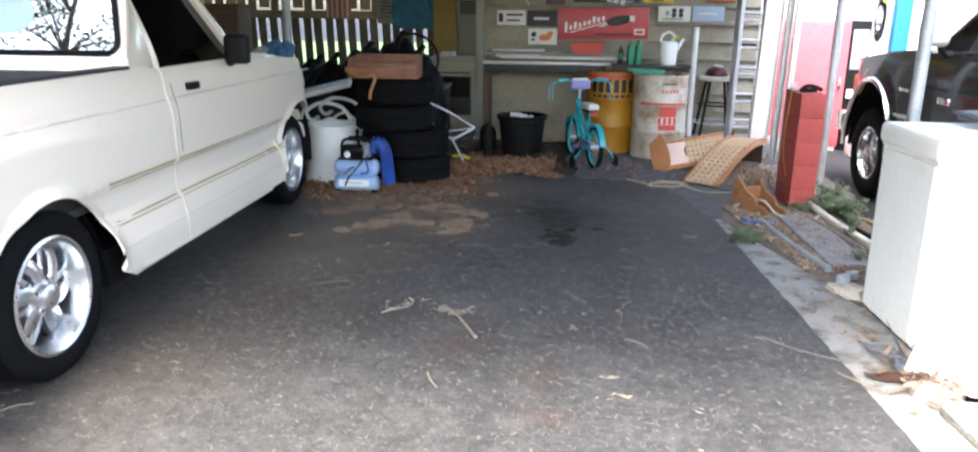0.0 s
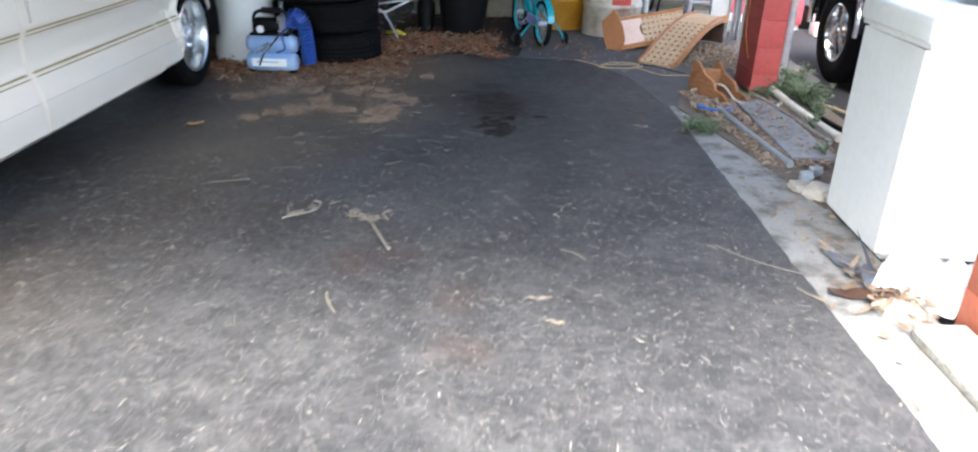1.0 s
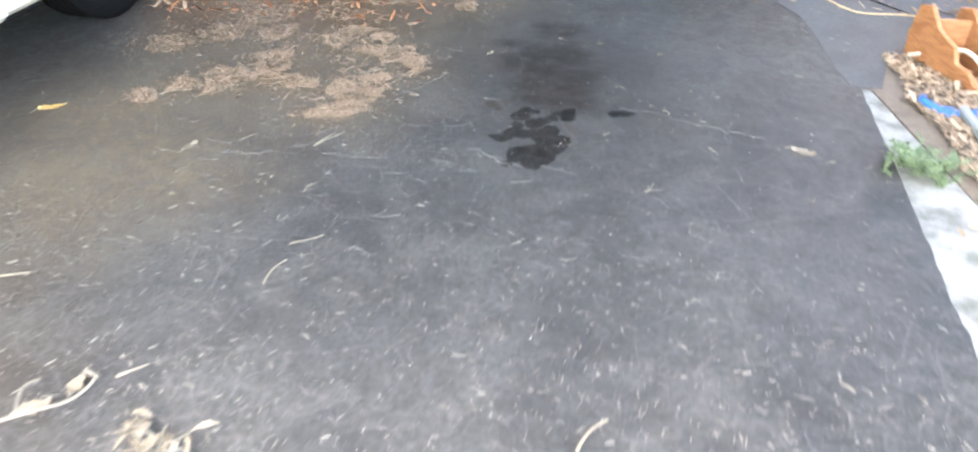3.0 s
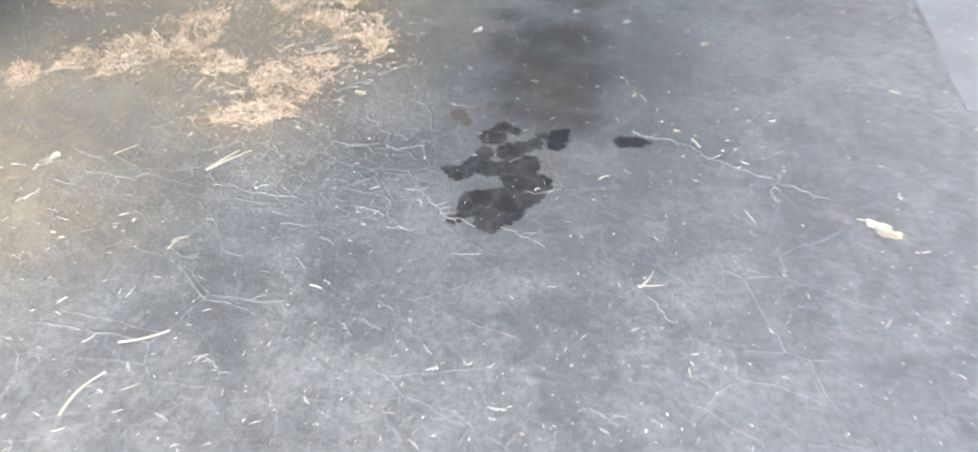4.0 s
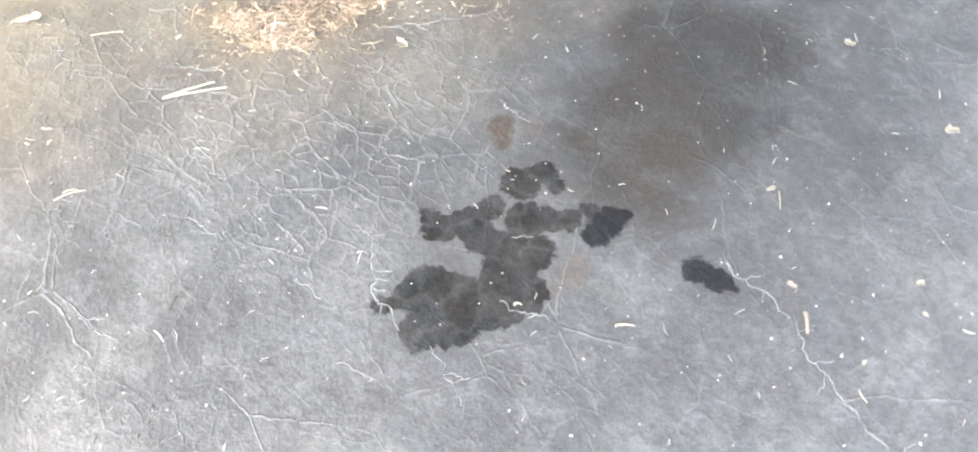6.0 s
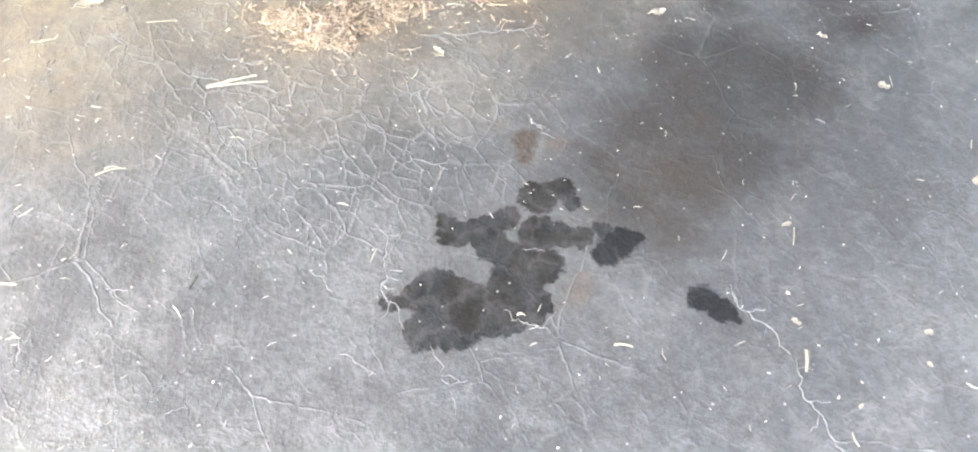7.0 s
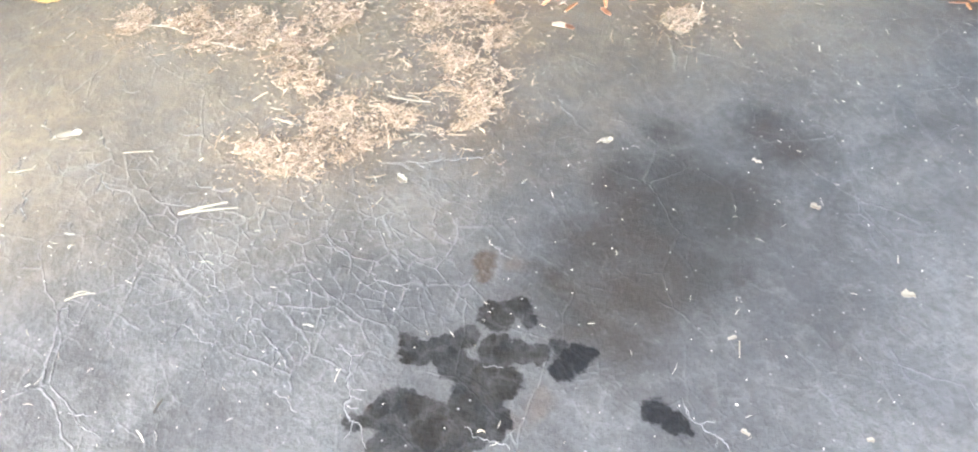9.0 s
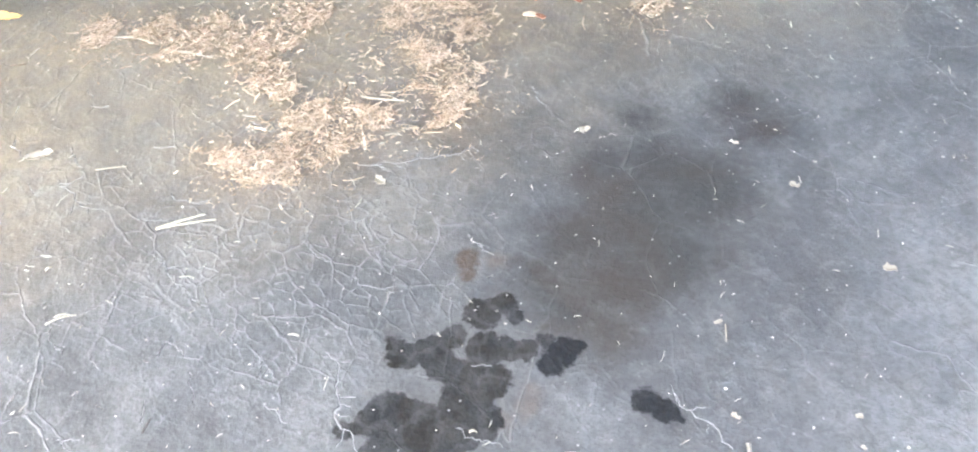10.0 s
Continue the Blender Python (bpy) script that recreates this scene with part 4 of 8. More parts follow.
for z in (0.2, 0.45, 0.66):
    part("rib", block(-0.31, 0.31, -0.21, 0.21, z, z + 0.03, 0.006), BLACK, crate2)

# enamelled cooker-like cabinet with a dark window, grey-green locker behind
stove = thing("enamel_cabinet", "cream enamel cabinet with a dark window panel, dusty", "cabinet", pose(-1.18, 10.3, 0))
part("body", block(-0.30, 0.30, -0.22, 0.25, 0.05, 0.90, 0.015), ENAMEL, stove)
part("top", block(-0.31, 0.31, -0.24, 0.26, 0.90, 0.945, 0.02, seg=3), ENAMEL, stove)
dr = part("door", block(-0.27, 0.27, -0.245, -0.22, 0.12, 0.80, 0.01), ENAMEL, stove)
part("window", block(-0.19, 0.20, -0.252, -0.244, 0.24, 0.70, 0.006), BLACK, dr, "dark glass panel")
part("window_lower", block(-0.18, 0.19, -0.256, -0.251, 0.25, 0.45, 0.003), INK, dr)
part("window_frame", tube(bmesh.new(), [(-0.20, -0.25, 0.23), (0.21, -0.25, 0.23), (0.21, -0.25, 0.71), (-0.20, -0.25, 0.71)], 0.010, 6, True), CHROME, dr)
part("handle", tube(bmesh.new(), [(-0.2, -0.245, 0.755), (-0.2, -0.275, 0.755), (0.2, -0.275, 0.755), (0.2, -0.245, 0.755)], 0.009, 8), CHROME, dr)
for x in (-0.26, 0.26):
    for y in (-0.18, 0.2):
        part("foot", lathe(bmesh.new(), [(0, 0), (0.03, 0), (0.025, 0.06), (0, 0.06)], 10, pose(x, y, 0)), BLACK, stove)
part("papers", block(-0.2, -0.02, -0.1, 0.08, 0.945, 1.0, 0.01), SIGN_WHITE, stove)
locker = thing("metal_locker", "grey-green metal locker with a louvred top", "locker", pose(-0.98, 10.75, 0))
part("body", block(-0.24, 0.22, -0.15, 0.2, 0, 2.0, 0.008), GREYGREEN, locker)
part("door", block(-0.21, 0.19, -0.165, -0.15, 0.06, 1.42, 0.006), GREYGREEN, locker)
part("upper_panel", block(-0.19, 0.17, -0.165, -0.15, 1.47, 1.63, 0.004), BLACK, locker, "dark louvre panel")
for k in range(4):
    part("louvre", block(-0.18, 0.16, -0.18, -0.165, 1.485 + 0.036 * k, 1.50 + 0.036 * k, 0.002), GREYGREEN, locker)
dpost = thing("shed_post", "dark timber post at the corner of the shed", "post", pose(-0.82, 9.62, 0))
part("shaft", block(-0.045, 0.045, -0.045, 0.045, 0, 2.45, 0.006), GREYGREEN, dpost)
part("base_plate", block(-0.07, 0.07, -0.07, 0.07, 0, 0.015, 0.003), GALV, dpost)


# stack of tyres with a wooden crate on top
def loose_tyre(x, y, z, turn, r=0.345, w=0.23):
    ob = thing("tyre", "used black car tyre in a stack", "tyre", pose(x, y, z + w / 2 + 0.0, 0, 0, turn), "stacked tyres")
    part("casing", tyre_mesh(r, w, 0.20, 4, 48), RUBBER, ob)
    bm = bmesh.new()
    for k in range(48):
        a = 2 * math.pi * k / 48
        solid(bm, r - 0.012, r + 0.003, -0.012, 0.012, -w * 0.40, -w * 0.1, 0, Matrix.Rotation(a, 4, "Z") @ Matrix.Rotation(0.3, 4, "X"))
        solid(bm, r - 0.012, r + 0.003, -0.012, 0.012, w * 0.1, w * 0.40, 0, Matrix.Rotation(a + 0.06, 4, "Z") @ Matrix.Rotation(-0.3, 4, "X"))
    tagged(part("tread", bm, RUBBER, ob), kind="stuff")
    part("bead", lathe(bmesh.new(), [(0.195, w * 0.36), (0.21, w * 0.44), (0.225, w * 0.40)], 40), RUBBER, ob)
    return ob


loose_tyre(-1.21, 7.22, 0.0, 0, 0.35)
loose_tyre(-1.22, 7.23, 0.232, 40, 0.345)
loose_tyre(-1.36, 7.20, 0.464, 80, 0.345)
loose_tyre(-1.34, 7.20, 0.696, 20, 0.35)
box = thing("wooden_tray", "reddish wooden tray with a tan strap lying on the tyres", "tray", pose(-1.40, 7.08, 0.93, 0, 0, 4))
part("bottom", block(-0.30, 0.30, -0.2, 0.2, 0, 0.02, 0.004), RED_WOOD, box)
for y in (-0.2, 0.18):
    part("side_board", block(-0.30, 0.30, y, y + 0.02, 0.02, 0.13 if y < 0 else 0.19, 0.004), RED_WOOD, box)
for x in (-0.30, 0.28):
    part("end_board", block(x, x + 0.02, -0.18, 0.18, 0.02, 0.17, 0.004), RED_WOOD, box)
part("rim_board", block(-0.32, 0.28, -0.225, -0.2, 0.05, 0.10, 0.004), RED_WOOD, box)
part("strap", tube(bmesh.new(), bend([(-0.28, -0.23, 0.06), (-0.18, -0.235, 0.02), (-0.06, -0.24, 0.03), (-0.10, -0.245, -0.10), (-0.11, -0.24, -0.17)]), 0.014, 6), ORANGE_WOOD, box, "tan hanging strap")

# black clutter behind the tyres
def bag(at, sx, sy, sz, seed, label="full black plastic rubbish bag on the ground", name="rubbish_bag", mat=None):
    ob = thing(name, label, "bag", pose(*at), "rubbish bags behind the tyres")
    bm = bmesh.new()
    bmesh.ops.create_icosphere(bm, subdivisions=4, radius=1)
    for v in bm.verts:
        n = noise.noise(v.co * 2.1 + Vector((seed, 0, 0))) * 0.18 + noise.noise(v.co * 6 + Vector((0, seed, 0))) * 0.07
        c = v.co * (1 + n)
        v.co = Vector((c.x * sx, c.y * sy, max(c.z, -0.75) * sz + 0.75 * sz))
    part("sack", bm, mat or BLACK, ob)
    part("knot", tube(bmesh.new(), bend([(0, 0, sz * 1.62), (0.02, 0.01, sz * 1.8), (0.08, 0.0, sz * 1.9)]), [0.05] * 6 + [0.03] * 7, 8), mat or BLACK, ob)
    return ob


bag((-1.95, 8.6, 0), 0.34, 0.35, 0.62, 1.0)
bag((-1.42, 8.75, 0), 0.30, 0.34, 0.60, 4.0)
bag((-2.35, 8.7, 0), 0.36, 0.36, 0.55, 7.0)
bag((-2.70, 9.25, 0), 0.40, 0.36, 0.52, 9.0)
bag((-2.12, 9.15, 0), 0.36, 0.34, 0.58, 12.0)
bag((-1.68, 9.05, 0), 0.34, 0.30, 0.68, 15.0)
bag((-2.45, 8.15, 0), 0.30, 0.30, 0.44, 18.0)
rim_ob = thing("bicycle_wheel", "old bicycle wheel leaning among the clutter", "wheel", pose(-1.62, 9.62, 0.95, 70, 0, 20))
part("tyre", lathe(bmesh.new(), [(0.30, -0.015), (0.318, 0), (0.30, 0.015), (0.285, 0), (0.30, -0.015)], 40), BLACK, rim_ob)
part("hub", lathe(bmesh.new(), [(0, -0.03), (0.02, -0.03), (0.02, 0.03), (0, 0.03)], 10), GALV, rim_ob)
for k in range(12):
    a = math.pi * k / 6
    part("spoke", tube(bmesh.new(), [(0.015 * math.cos(a), 0.015 * math.sin(a), 0), (0.29 * math.cos(a), 0.29 * math.sin(a), 0)], 0.003, 4), GALV, rim_ob)
shelf2 = thing("clutter_table", "low dark table under the clutter at the fence", "table", pose(-1.75, 9.7, 0))
part("tabletop", block(-0.7, 0.55, -0.3, 0.3, 0.60, 0.64, 0.005), DARK_WOOD, shelf2)
for x in (-0.66, 0.51):
    for y in (-0.26, 0.26):
        part("leg", block(x - 0.02, x + 0.02, y - 0.02, y + 0.02, 0, 0.60), DARK_WOOD, shelf2)

# white board, wrought chair and white bin between pickup and tyres
board = thing("white_board", "white painted board lying aslant on the garden chair", "board", pose(-2.12, 7.62, 0.74, 6, -14, 8))
part("panel", block(-0.32, 0.26, -0.12, 0.12, 0, 0.05, 0.008), WHITE, board)
wchair = thing("metal_garden_chair", "white metal garden chair with curled arms", "chair", pose(-2.10, 7.55, 0))
for y in (-0.22, 0.22):
    part("arm", tube(bmesh.new(), bend([(0.27, y, 0.30), (0.30, y, 0.48), (0.22, y, 0.62), (0.02, y, 0.66), (-0.12, y, 0.58), (-0.08, y, 0.50), (0.0, y, 0.53)], 8), 0.018, 8), WHITE, wchair)
    part("arm_curl", tube(bmesh.new(), bend([(0.26, y, 0.42), (0.12, y, 0.52), (0.0, y, 0.45), (0.06, y, 0.38), (0.14, y, 0.43)], 8), 0.015, 8), WHITE, wchair)
    for x in (-0.25, 0.27):
        part("leg", tube(bmesh.new(), bend([(x, y, 0.38), (x * 1.05, y, 0.2), (x * 1.2, y, 0.0)]), 0.016, 8), WHITE, wchair)
for k in range(7):
    part("slat", block(-0.27 + 0.08 * k, -0.21 + 0.08 * k, -0.23, 0.23, 0.375, 0.39, 0.004), WHITE, wchair)
bin_ob = thing("white_bin", "white plastic bin standing behind the front wheel", "bin", pose(-1.93, 7.12, 0))
part("body", lathe(bmesh.new(), [(0, 0.005), (0.25, 0.0), (0.255, 0.02), (0.215, 0.46), (0.235, 0.465), (0.235, 0.50), (0.205, 0.50), (0.20, 0.46), (0.235, 0.03), (0, 0.03)], 36), WHITE, bin_ob)
part("rim", lathe(bmesh.new(), [(0.205, 0.49), (0.24, 0.488), (0.242, 0.505), (0.205, 0.508)], 36), WHITE, bin_ob)

# twin-tank air compressor with a coiled hose
comp = thing("air_compressor", "small blue twin-tank air compressor with coiled blue hose", "compressor", pose(-1.565, 6.60, 0))
for z, y in ((0.085, -0.02), (0.215, 0.0)):
    pro = [(0, -0.195), (0.03, -0.194), (0.055, -0.182), (0.068, -0.16), (0.07, -0.14), (0.07, 0.14), (0.068, 0.16), (0.055, 0.182), (0.03, 0.194), (0, 0.195)]
    part("tank", lathe(bmesh.new(), pro, 28, Matrix.Translation((0, y, z)) @ AXIS_X), BLUE, comp, "pale blue tank")
part("label_plate", block(-0.14, 0.12, -0.095, -0.088, 0.06, 0.12, 0.003), WHITE, comp, "white plate with faded print")
part("label_plate", block(-0.02, 0.10, -0.074, -0.067, 0.20, 0.24, 0.003), BLUE, comp)
part("print_bar", block(-0.10, 0.06, -0.098, -0.094, 0.09, 0.10), SIGN_BLUE, comp)
for x in (-0.15, 0.15):
    part("foot", block(x - 0.02, x + 0.02, -0.07, 0.05, 0.0, 0.03, 0.005), BLACK, comp)
    part("saddle", block(x - 0.012, x + 0.012, -0.03, 0.03, 0.14, 0.16), BLACK, comp)
part("platform", block(-0.15, 0.14, -0.06, 0.07, 0.28, 0.295, 0.004), BLACK, comp)
part("motor", lathe(bmesh.new(), [(0, -0.09), (0.05, -0.09), (0.055, -0.08), (0.055, 0.08), (0.05, 0.09), (0, 0.09)], 20, Matrix.Translation((-0.02, 0.01, 0.35)) @ AXIS_X), BLACK, comp)
for k in range(5):
    part("cooling_fin", block(0.06 + 0.012 * k, 0.064 + 0.012 * k, -0.04, 0.05, 0.30, 0.42), ALUMINIUM, comp)
part("gauge", lathe(bmesh.new(), [(0, 0), (0.025, 0), (0.028, 0.012), (0.022, 0.02), (0, 0.02)], 20, Matrix.Translation((-0.06, -0.07, 0.33)) @ Matrix.Rotation(radians(90), 4, "X")), WHITE, comp)
part("carry_handle", tube(bmesh.new(), bend([(-0.13, 0, 0.29), (-0.12, 0, 0.42), (-0.05, 0, 0.455), (0.08, 0, 0.455), (0.13, 0, 0.40), (0.14, 0, 0.29)]), 0.013, 8), BLACK, comp)
part("grip", tube(bmesh.new(), [(-0.06, 0, 0.456), (0.08, 0, 0.456)], 0.022, 10), BLACK, comp)
part("air_pipe", tube(bmesh.new(), bend([(0.08, -0.06, 0.30), (0.02, -0.12, 0.22), (-0.04, -0.12, 0.15), (-0.08, -0.10, 0.07)]), 0.008, 6), CHROME, comp)
spine = bend([(0.12, 0.04, 0.34), (0.16, 0.05, 0.42), (0.22, 0.04, 0.38), (0.25, 0.02, 0.28), (0.265, 0.0, 0.17), (0.275, -0.01, 0.075)], 56)
coil = []
for k, c in enumerate(spine):
    a = k * 2 * math.pi / 12
    d = (spine[min(k + 1, len(spine) - 1)] - spine[max(k - 1, 0)]).normalized()
    u = Vector((0, 1, 0)).cross(d).normalized()
    coil.append(c + 0.062 * (0.75 * math.cos(a) * u + math.sin(a) * Vector((0, 1, 0))))
part("hose", tube(bmesh.new(), coil, 0.0105, 6), HOSE_BLUE, comp, "coiled dark blue air hose")
part("hose_tail", tube(bmesh.new(), bend([(0.12, 0.04, 0.34), (0.10, -0.09, 0.30), (0.12, -0.11, 0.20), (0.06, -0.11, 0.17)]), 0.0075, 6), HOSE_BLUE, comp, "dark blue hose end")
part("air_gun", tube(bmesh.new(), [(-0.09, -0.115, 0.17), (0.0, -0.12, 0.24)], 0.009, 8), CHROME, comp, "chrome air fitting")

# folded lawn chair frame, yellow handle
frame_ob = thing("folding_chair_frame", "bare aluminium frame of a folding chair lying by the tyres", "chair frame", pose(-0.9, 7.75, 0))
part("side_tube", tube(bmesh.new(), bend([(-0.26, -0.05, 0.66), (0.0, 0.0, 0.53), (0.22, 0.0, 0.40)], 4), 0.012, 8), ALUMINIUM, frame_ob)
part("side_tube", tube(bmesh.new(), bend([(0.22, 0.0, 0.40), (0.12, -0.04, 0.35), (0.0, -0.06, 0.30), (-0.10, -0.05, 0.36), (-0.24, 0.0, 0.46)], 5), 0.012, 8), ALUMINIUM, frame_ob)
part("cross_tube", tube(bmesh.new(), [(-0.10, -0.05, 0.36), (0.22, 0.0, 0.40)], 0.010, 8), ALUMINIUM, frame_ob)
part("leg", tube(bmesh.new(), bend([(0.0, -0.06, 0.30), (0.05, 0.1, 0.14), (0.1, 0.2, 0.0)], 4), 0.012, 8), ALUMINIUM, frame_ob)
part("leg", tube(bmesh.new(), bend([(-0.24, 0.0, 0.46), (-0.26, 0.12, 0.2), (-0.25, 0.2, 0.0)], 4), 0.012, 8), ALUMINIUM, frame_ob)
yh = thing("yellow_tool_handle", "yellow plastic tool handle on the leaf litter", "tool handle", pose(-0.84, 8.05, 0.05, 0, 4, -12))
part("grip", tube(bmesh.new(), bend([(-0.10, 0, 0), (0.0, 0.0, 0.015), (0.09, 0, 0.0)]), [0.016] * 5 + [0.02] * 4 + [0.014] * 4, 8), YELLOW_PLASTIC, yh)
part("tip", tube(bmesh.new(), [(0.085, 0, 0.0), (0.13, 0, -0.01)], 0.012, 8), BLACK, yh)

# big black pot with a white rag
pot = thing("black_tub", "large black plastic tub holding a white rag", "tub", pose(-0.25, 8.48, 0.0))
part("body", lathe(bmesh.new(), [(0, 0.0), (0.20, 0.0), (0.205, 0.02), (0.245, 0.40), (0.262, 0.405), (0.265, 0.44), (0.25, 0.445), (0.235, 0.40), (0.195, 0.03), (0, 0.03)], 40), BLACK, pot)
part("rim", lathe(bmesh.new(), [(0.245, 0.43), (0.27, 0.428), (0.272, 0.45), (0.245, 0.45)], 40), BLACK, pot)
bm = bmesh.new()
sheet(bm, [[(-0.12 + 0.24 * i / 10, -0.1 + 0.2 * j / 8, 0.46 + 0.05 * noise.noise((i * 0.5, j * 0.6, 2)) - 0.05 * (i / 10)) for i in range(11)] for j in range(9)])
part("rag", thicken(bm, 0.006), SIGN_WHITE, pot, "crumpled white rag")
jug2 = thing("dark_can", "dark metal can on the leaf litter", "can", pose(-0.62, 8.55, 0))
part("body", lathe(bmesh.new(), [(0, 0), (0.09, 0), (0.09, 0.26), (0.06, 0.31), (0, 0.31)], 20), BLACK, jug2)
part("cap", lathe(bmesh.new(), [(0, 0.31), (0.03, 0.31), (0.03, 0.345), (0, 0.345)], 12), BLACK, jug2)


# child's bicycle, nearly end-on
def bicycle():
    b = thing("child_bicycle", "teal child's bicycle with training wheels and lilac pad", "bicycle", pose(0.40, 8.27, 0, 0, 0, 107))
    def wheel(x, r, name):
        w = part(name, lathe(bmesh.new(), [(r - 0.03, -0.018), (r - 0.008, -0.022), (r, 0), (r - 0.008, 0.022), (r - 0.03, 0.018), (r - 0.03, -0.018)], 40, Matrix.Translation((x, 0, r)) @ Matrix.Rotation(radians(90), 4, "X")), BLACK, b, "black bicycle tyre")
        part("rim", lathe(bmesh.new(), [(r - 0.045, -0.012), (r - 0.028, -0.014), (r - 0.028, 0.014), (r - 0.045, 0.012), (r - 0.045, -0.012)], 36, Matrix.Translation((x, 0, r)) @ Matrix.Rotation(radians(90), 4, "X")), TEAL, w)
        part("hub", lathe(bmesh.new(), [(0, -0.04), (0.02, -0.04), (0.02, 0.04), (0, 0.04)], 12, Matrix.Translation((x, 0, r)) @ Matrix.Rotation(radians(90), 4, "X")), GALV, w)
        for k in range(10):
            a = 2 * math.pi * k / 10
            part("spoke", tube(bmesh.new(), [(x + 0.02 * math.cos(a), 0, r + 0.02 * math.sin(a)), (x + (r - 0.04) * math.cos(a), 0, r + (r - 0.04) * math.sin(a))], 0.002, 4), GALV, w)
    wheel(0.34, 0.205, "front_wheel")
    wheel(-0.34, 0.205, "rear_wheel")
    part("top_tube", tube(bmesh.new(), bend([(0.22, 0, 0.55), (0.05, 0, 0.42), (-0.10, 0, 0.36)]), 0.02, 10), TEAL, b)
    part("down_tube", tube(bmesh.new(), bend([(0.23, 0, 0.50), (0.08, 0, 0.32), (-0.05, 0, 0.22)]), 0.022, 10), TEAL, b)
    part("seat_tube", tube(bmesh.new(), [(-0.05, 0, 0.20), (-0.14, 0, 0.52)], 0.016, 10), TEAL, b)
    part("head_tube", tube(bmesh.new(), [(0.25, 0, 0.46), (0.205, 0, 0.64)], 0.024, 12), TEAL, b)
    for s in (-1, 1):
        part("chain_stay", tube(bmesh.new(), [(-0.05, 0.03 * s, 0.22), (-0.34, 0.05 * s, 0.205)], 0.011, 8), TEAL, b)
        part("seat_stay", tube(bmesh.new(), [(-0.12, 0.02 * s, 0.44), (-0.34, 0.05 * s, 0.205)], 0.010, 8), TEAL, b)
        part("fork_leg", tube(bmesh.new(), bend([(0.25, 0.03 * s, 0.46), (0.29, 0.05 * s, 0.38), (0.34, 0.05 * s, 0.205)]), 0.013, 8), TEAL, b)
        part("training_arm", tube(bmesh.new(), bend([(-0.34, 0.05 * s, 0.205), (-0.34, 0.12 * s, 0.20), (-0.34, 0.20 * s, 0.10), (-0.34, 0.21 * s, 0.065)]), 0.009, 6), TEAL, b)
        part("training_wheel", lathe(bmesh.new(), [(0, -0.015), (0.055, -0.015), (0.062, 0), (0.055, 0.015), (0, 0.015)], 20, Matrix.Translation((-0.34, 0.225 * s, 0.065)) @ Matrix.Rotation(radians(90), 4, "X")), BLACK, b, "small black training wheel")
        part("crank", tube(bmesh.new(), [(-0.05, 0.06 * s, 0.21), (-0.05 + 0.07 * s, 0.075 * s, 0.16)], 0.008, 6), GALV, b)
        part("pedal", block(-0.09 + 0.07 * s, -0.01 + 0.07 * s, 0.08 * s - 0.03, 0.08 * s + 0.03, 0.145, 0.165, 0.004), PURPLE, b)
        part("grip", tube(bmesh.new(), [(0.14, 0.17 * s, 0.832), (0.11, 0.27 * s, 0.825)], 0.019, 10), TEAL, b, "teal handlebar grip")
    part("stem", tube(bmesh.new(), [(0.205, 0, 0.64), (0.19, 0, 0.70), (0.21, 0, 0.74)], 0.014, 10), GALV, b)
    part("handlebar", tube(bmesh.new(), bend([(0.11, -0.26, 0.826), (0.14, -0.17, 0.832), (0.185, -0.10, 0.80), (0.21, -0.06, 0.735), (0.21, 0, 0.72), (0.21, 0.06, 0.735), (0.185, 0.10, 0.80), (0.14, 0.17, 0.832), (0.11, 0.26, 0.826)], 6), 0.011, 8), TEAL, b)
    part("bar_pad", block(0.15, 0.20, -0.105, 0.105, 0.735, 0.825, 0.02, seg=3), PURPLE, b, "lilac padded handlebar cover")
    part("bar_pad_band", block(0.155, 0.215, -0.08, 0.08, 0.82, 0.845, 0.01), SIGN_WHITE, b)
    part("saddle", block(-0.27, -0.02, -0.06, 0.06, 0.56, 0.62, 0.028, seg=3), SIGN_WHITE, b, "white saddle")
    part("reflector", block(-0.29, -0.275, -0.035, 0.035, 0.505, 0.55, 0.008), DRUM_RED, b, "red plastic reflector")
    part("saddle_base", block(-0.25, -0.06, -0.045, 0.045, 0.535, 0.565, 0.01), BLACK, b)
    part("saddle_post", tube(bmesh.new(), [(-0.14, 0, 0.52), (-0.155, 0, 0.57)], 0.012, 8), GALV, b)
    part("chain_guard", block(-0.34, -0.02, 0.035, 0.05, 0.17, 0.26, 0.012), PURPLE, b)
    for x, z0 in ((0.34, 0.205), (-0.34, 0.205)):
        bm = bmesh.new()
        sheet(bm, [[(x + 0.235 * math.cos(radians(a)), y, z0 + 0.235 * math.sin(radians(a))) for y in (-0.03, -0.015, 0.015, 0.03)] for a in range(20, 171, 10)])
        part("mudguard", thicken(bm, 0.003), TEAL, b)
    for k, s in enumerate((-1, 1)):
        for j in range(5):
            part("streamer", tube(bmesh.new(), bend([(0.11, 0.27 * s, 0.825), (0.10 + 0.02 * j, (0.30 + 0.01 * j) * s, 0.77), (0.09 + 0.03 * j, (0.31 + 0.008 * j) * s, 0.62)], 4), 0.004, 4), SIGN_WHITE if j % 2 else TEAL, b)
    return b


bicycle()


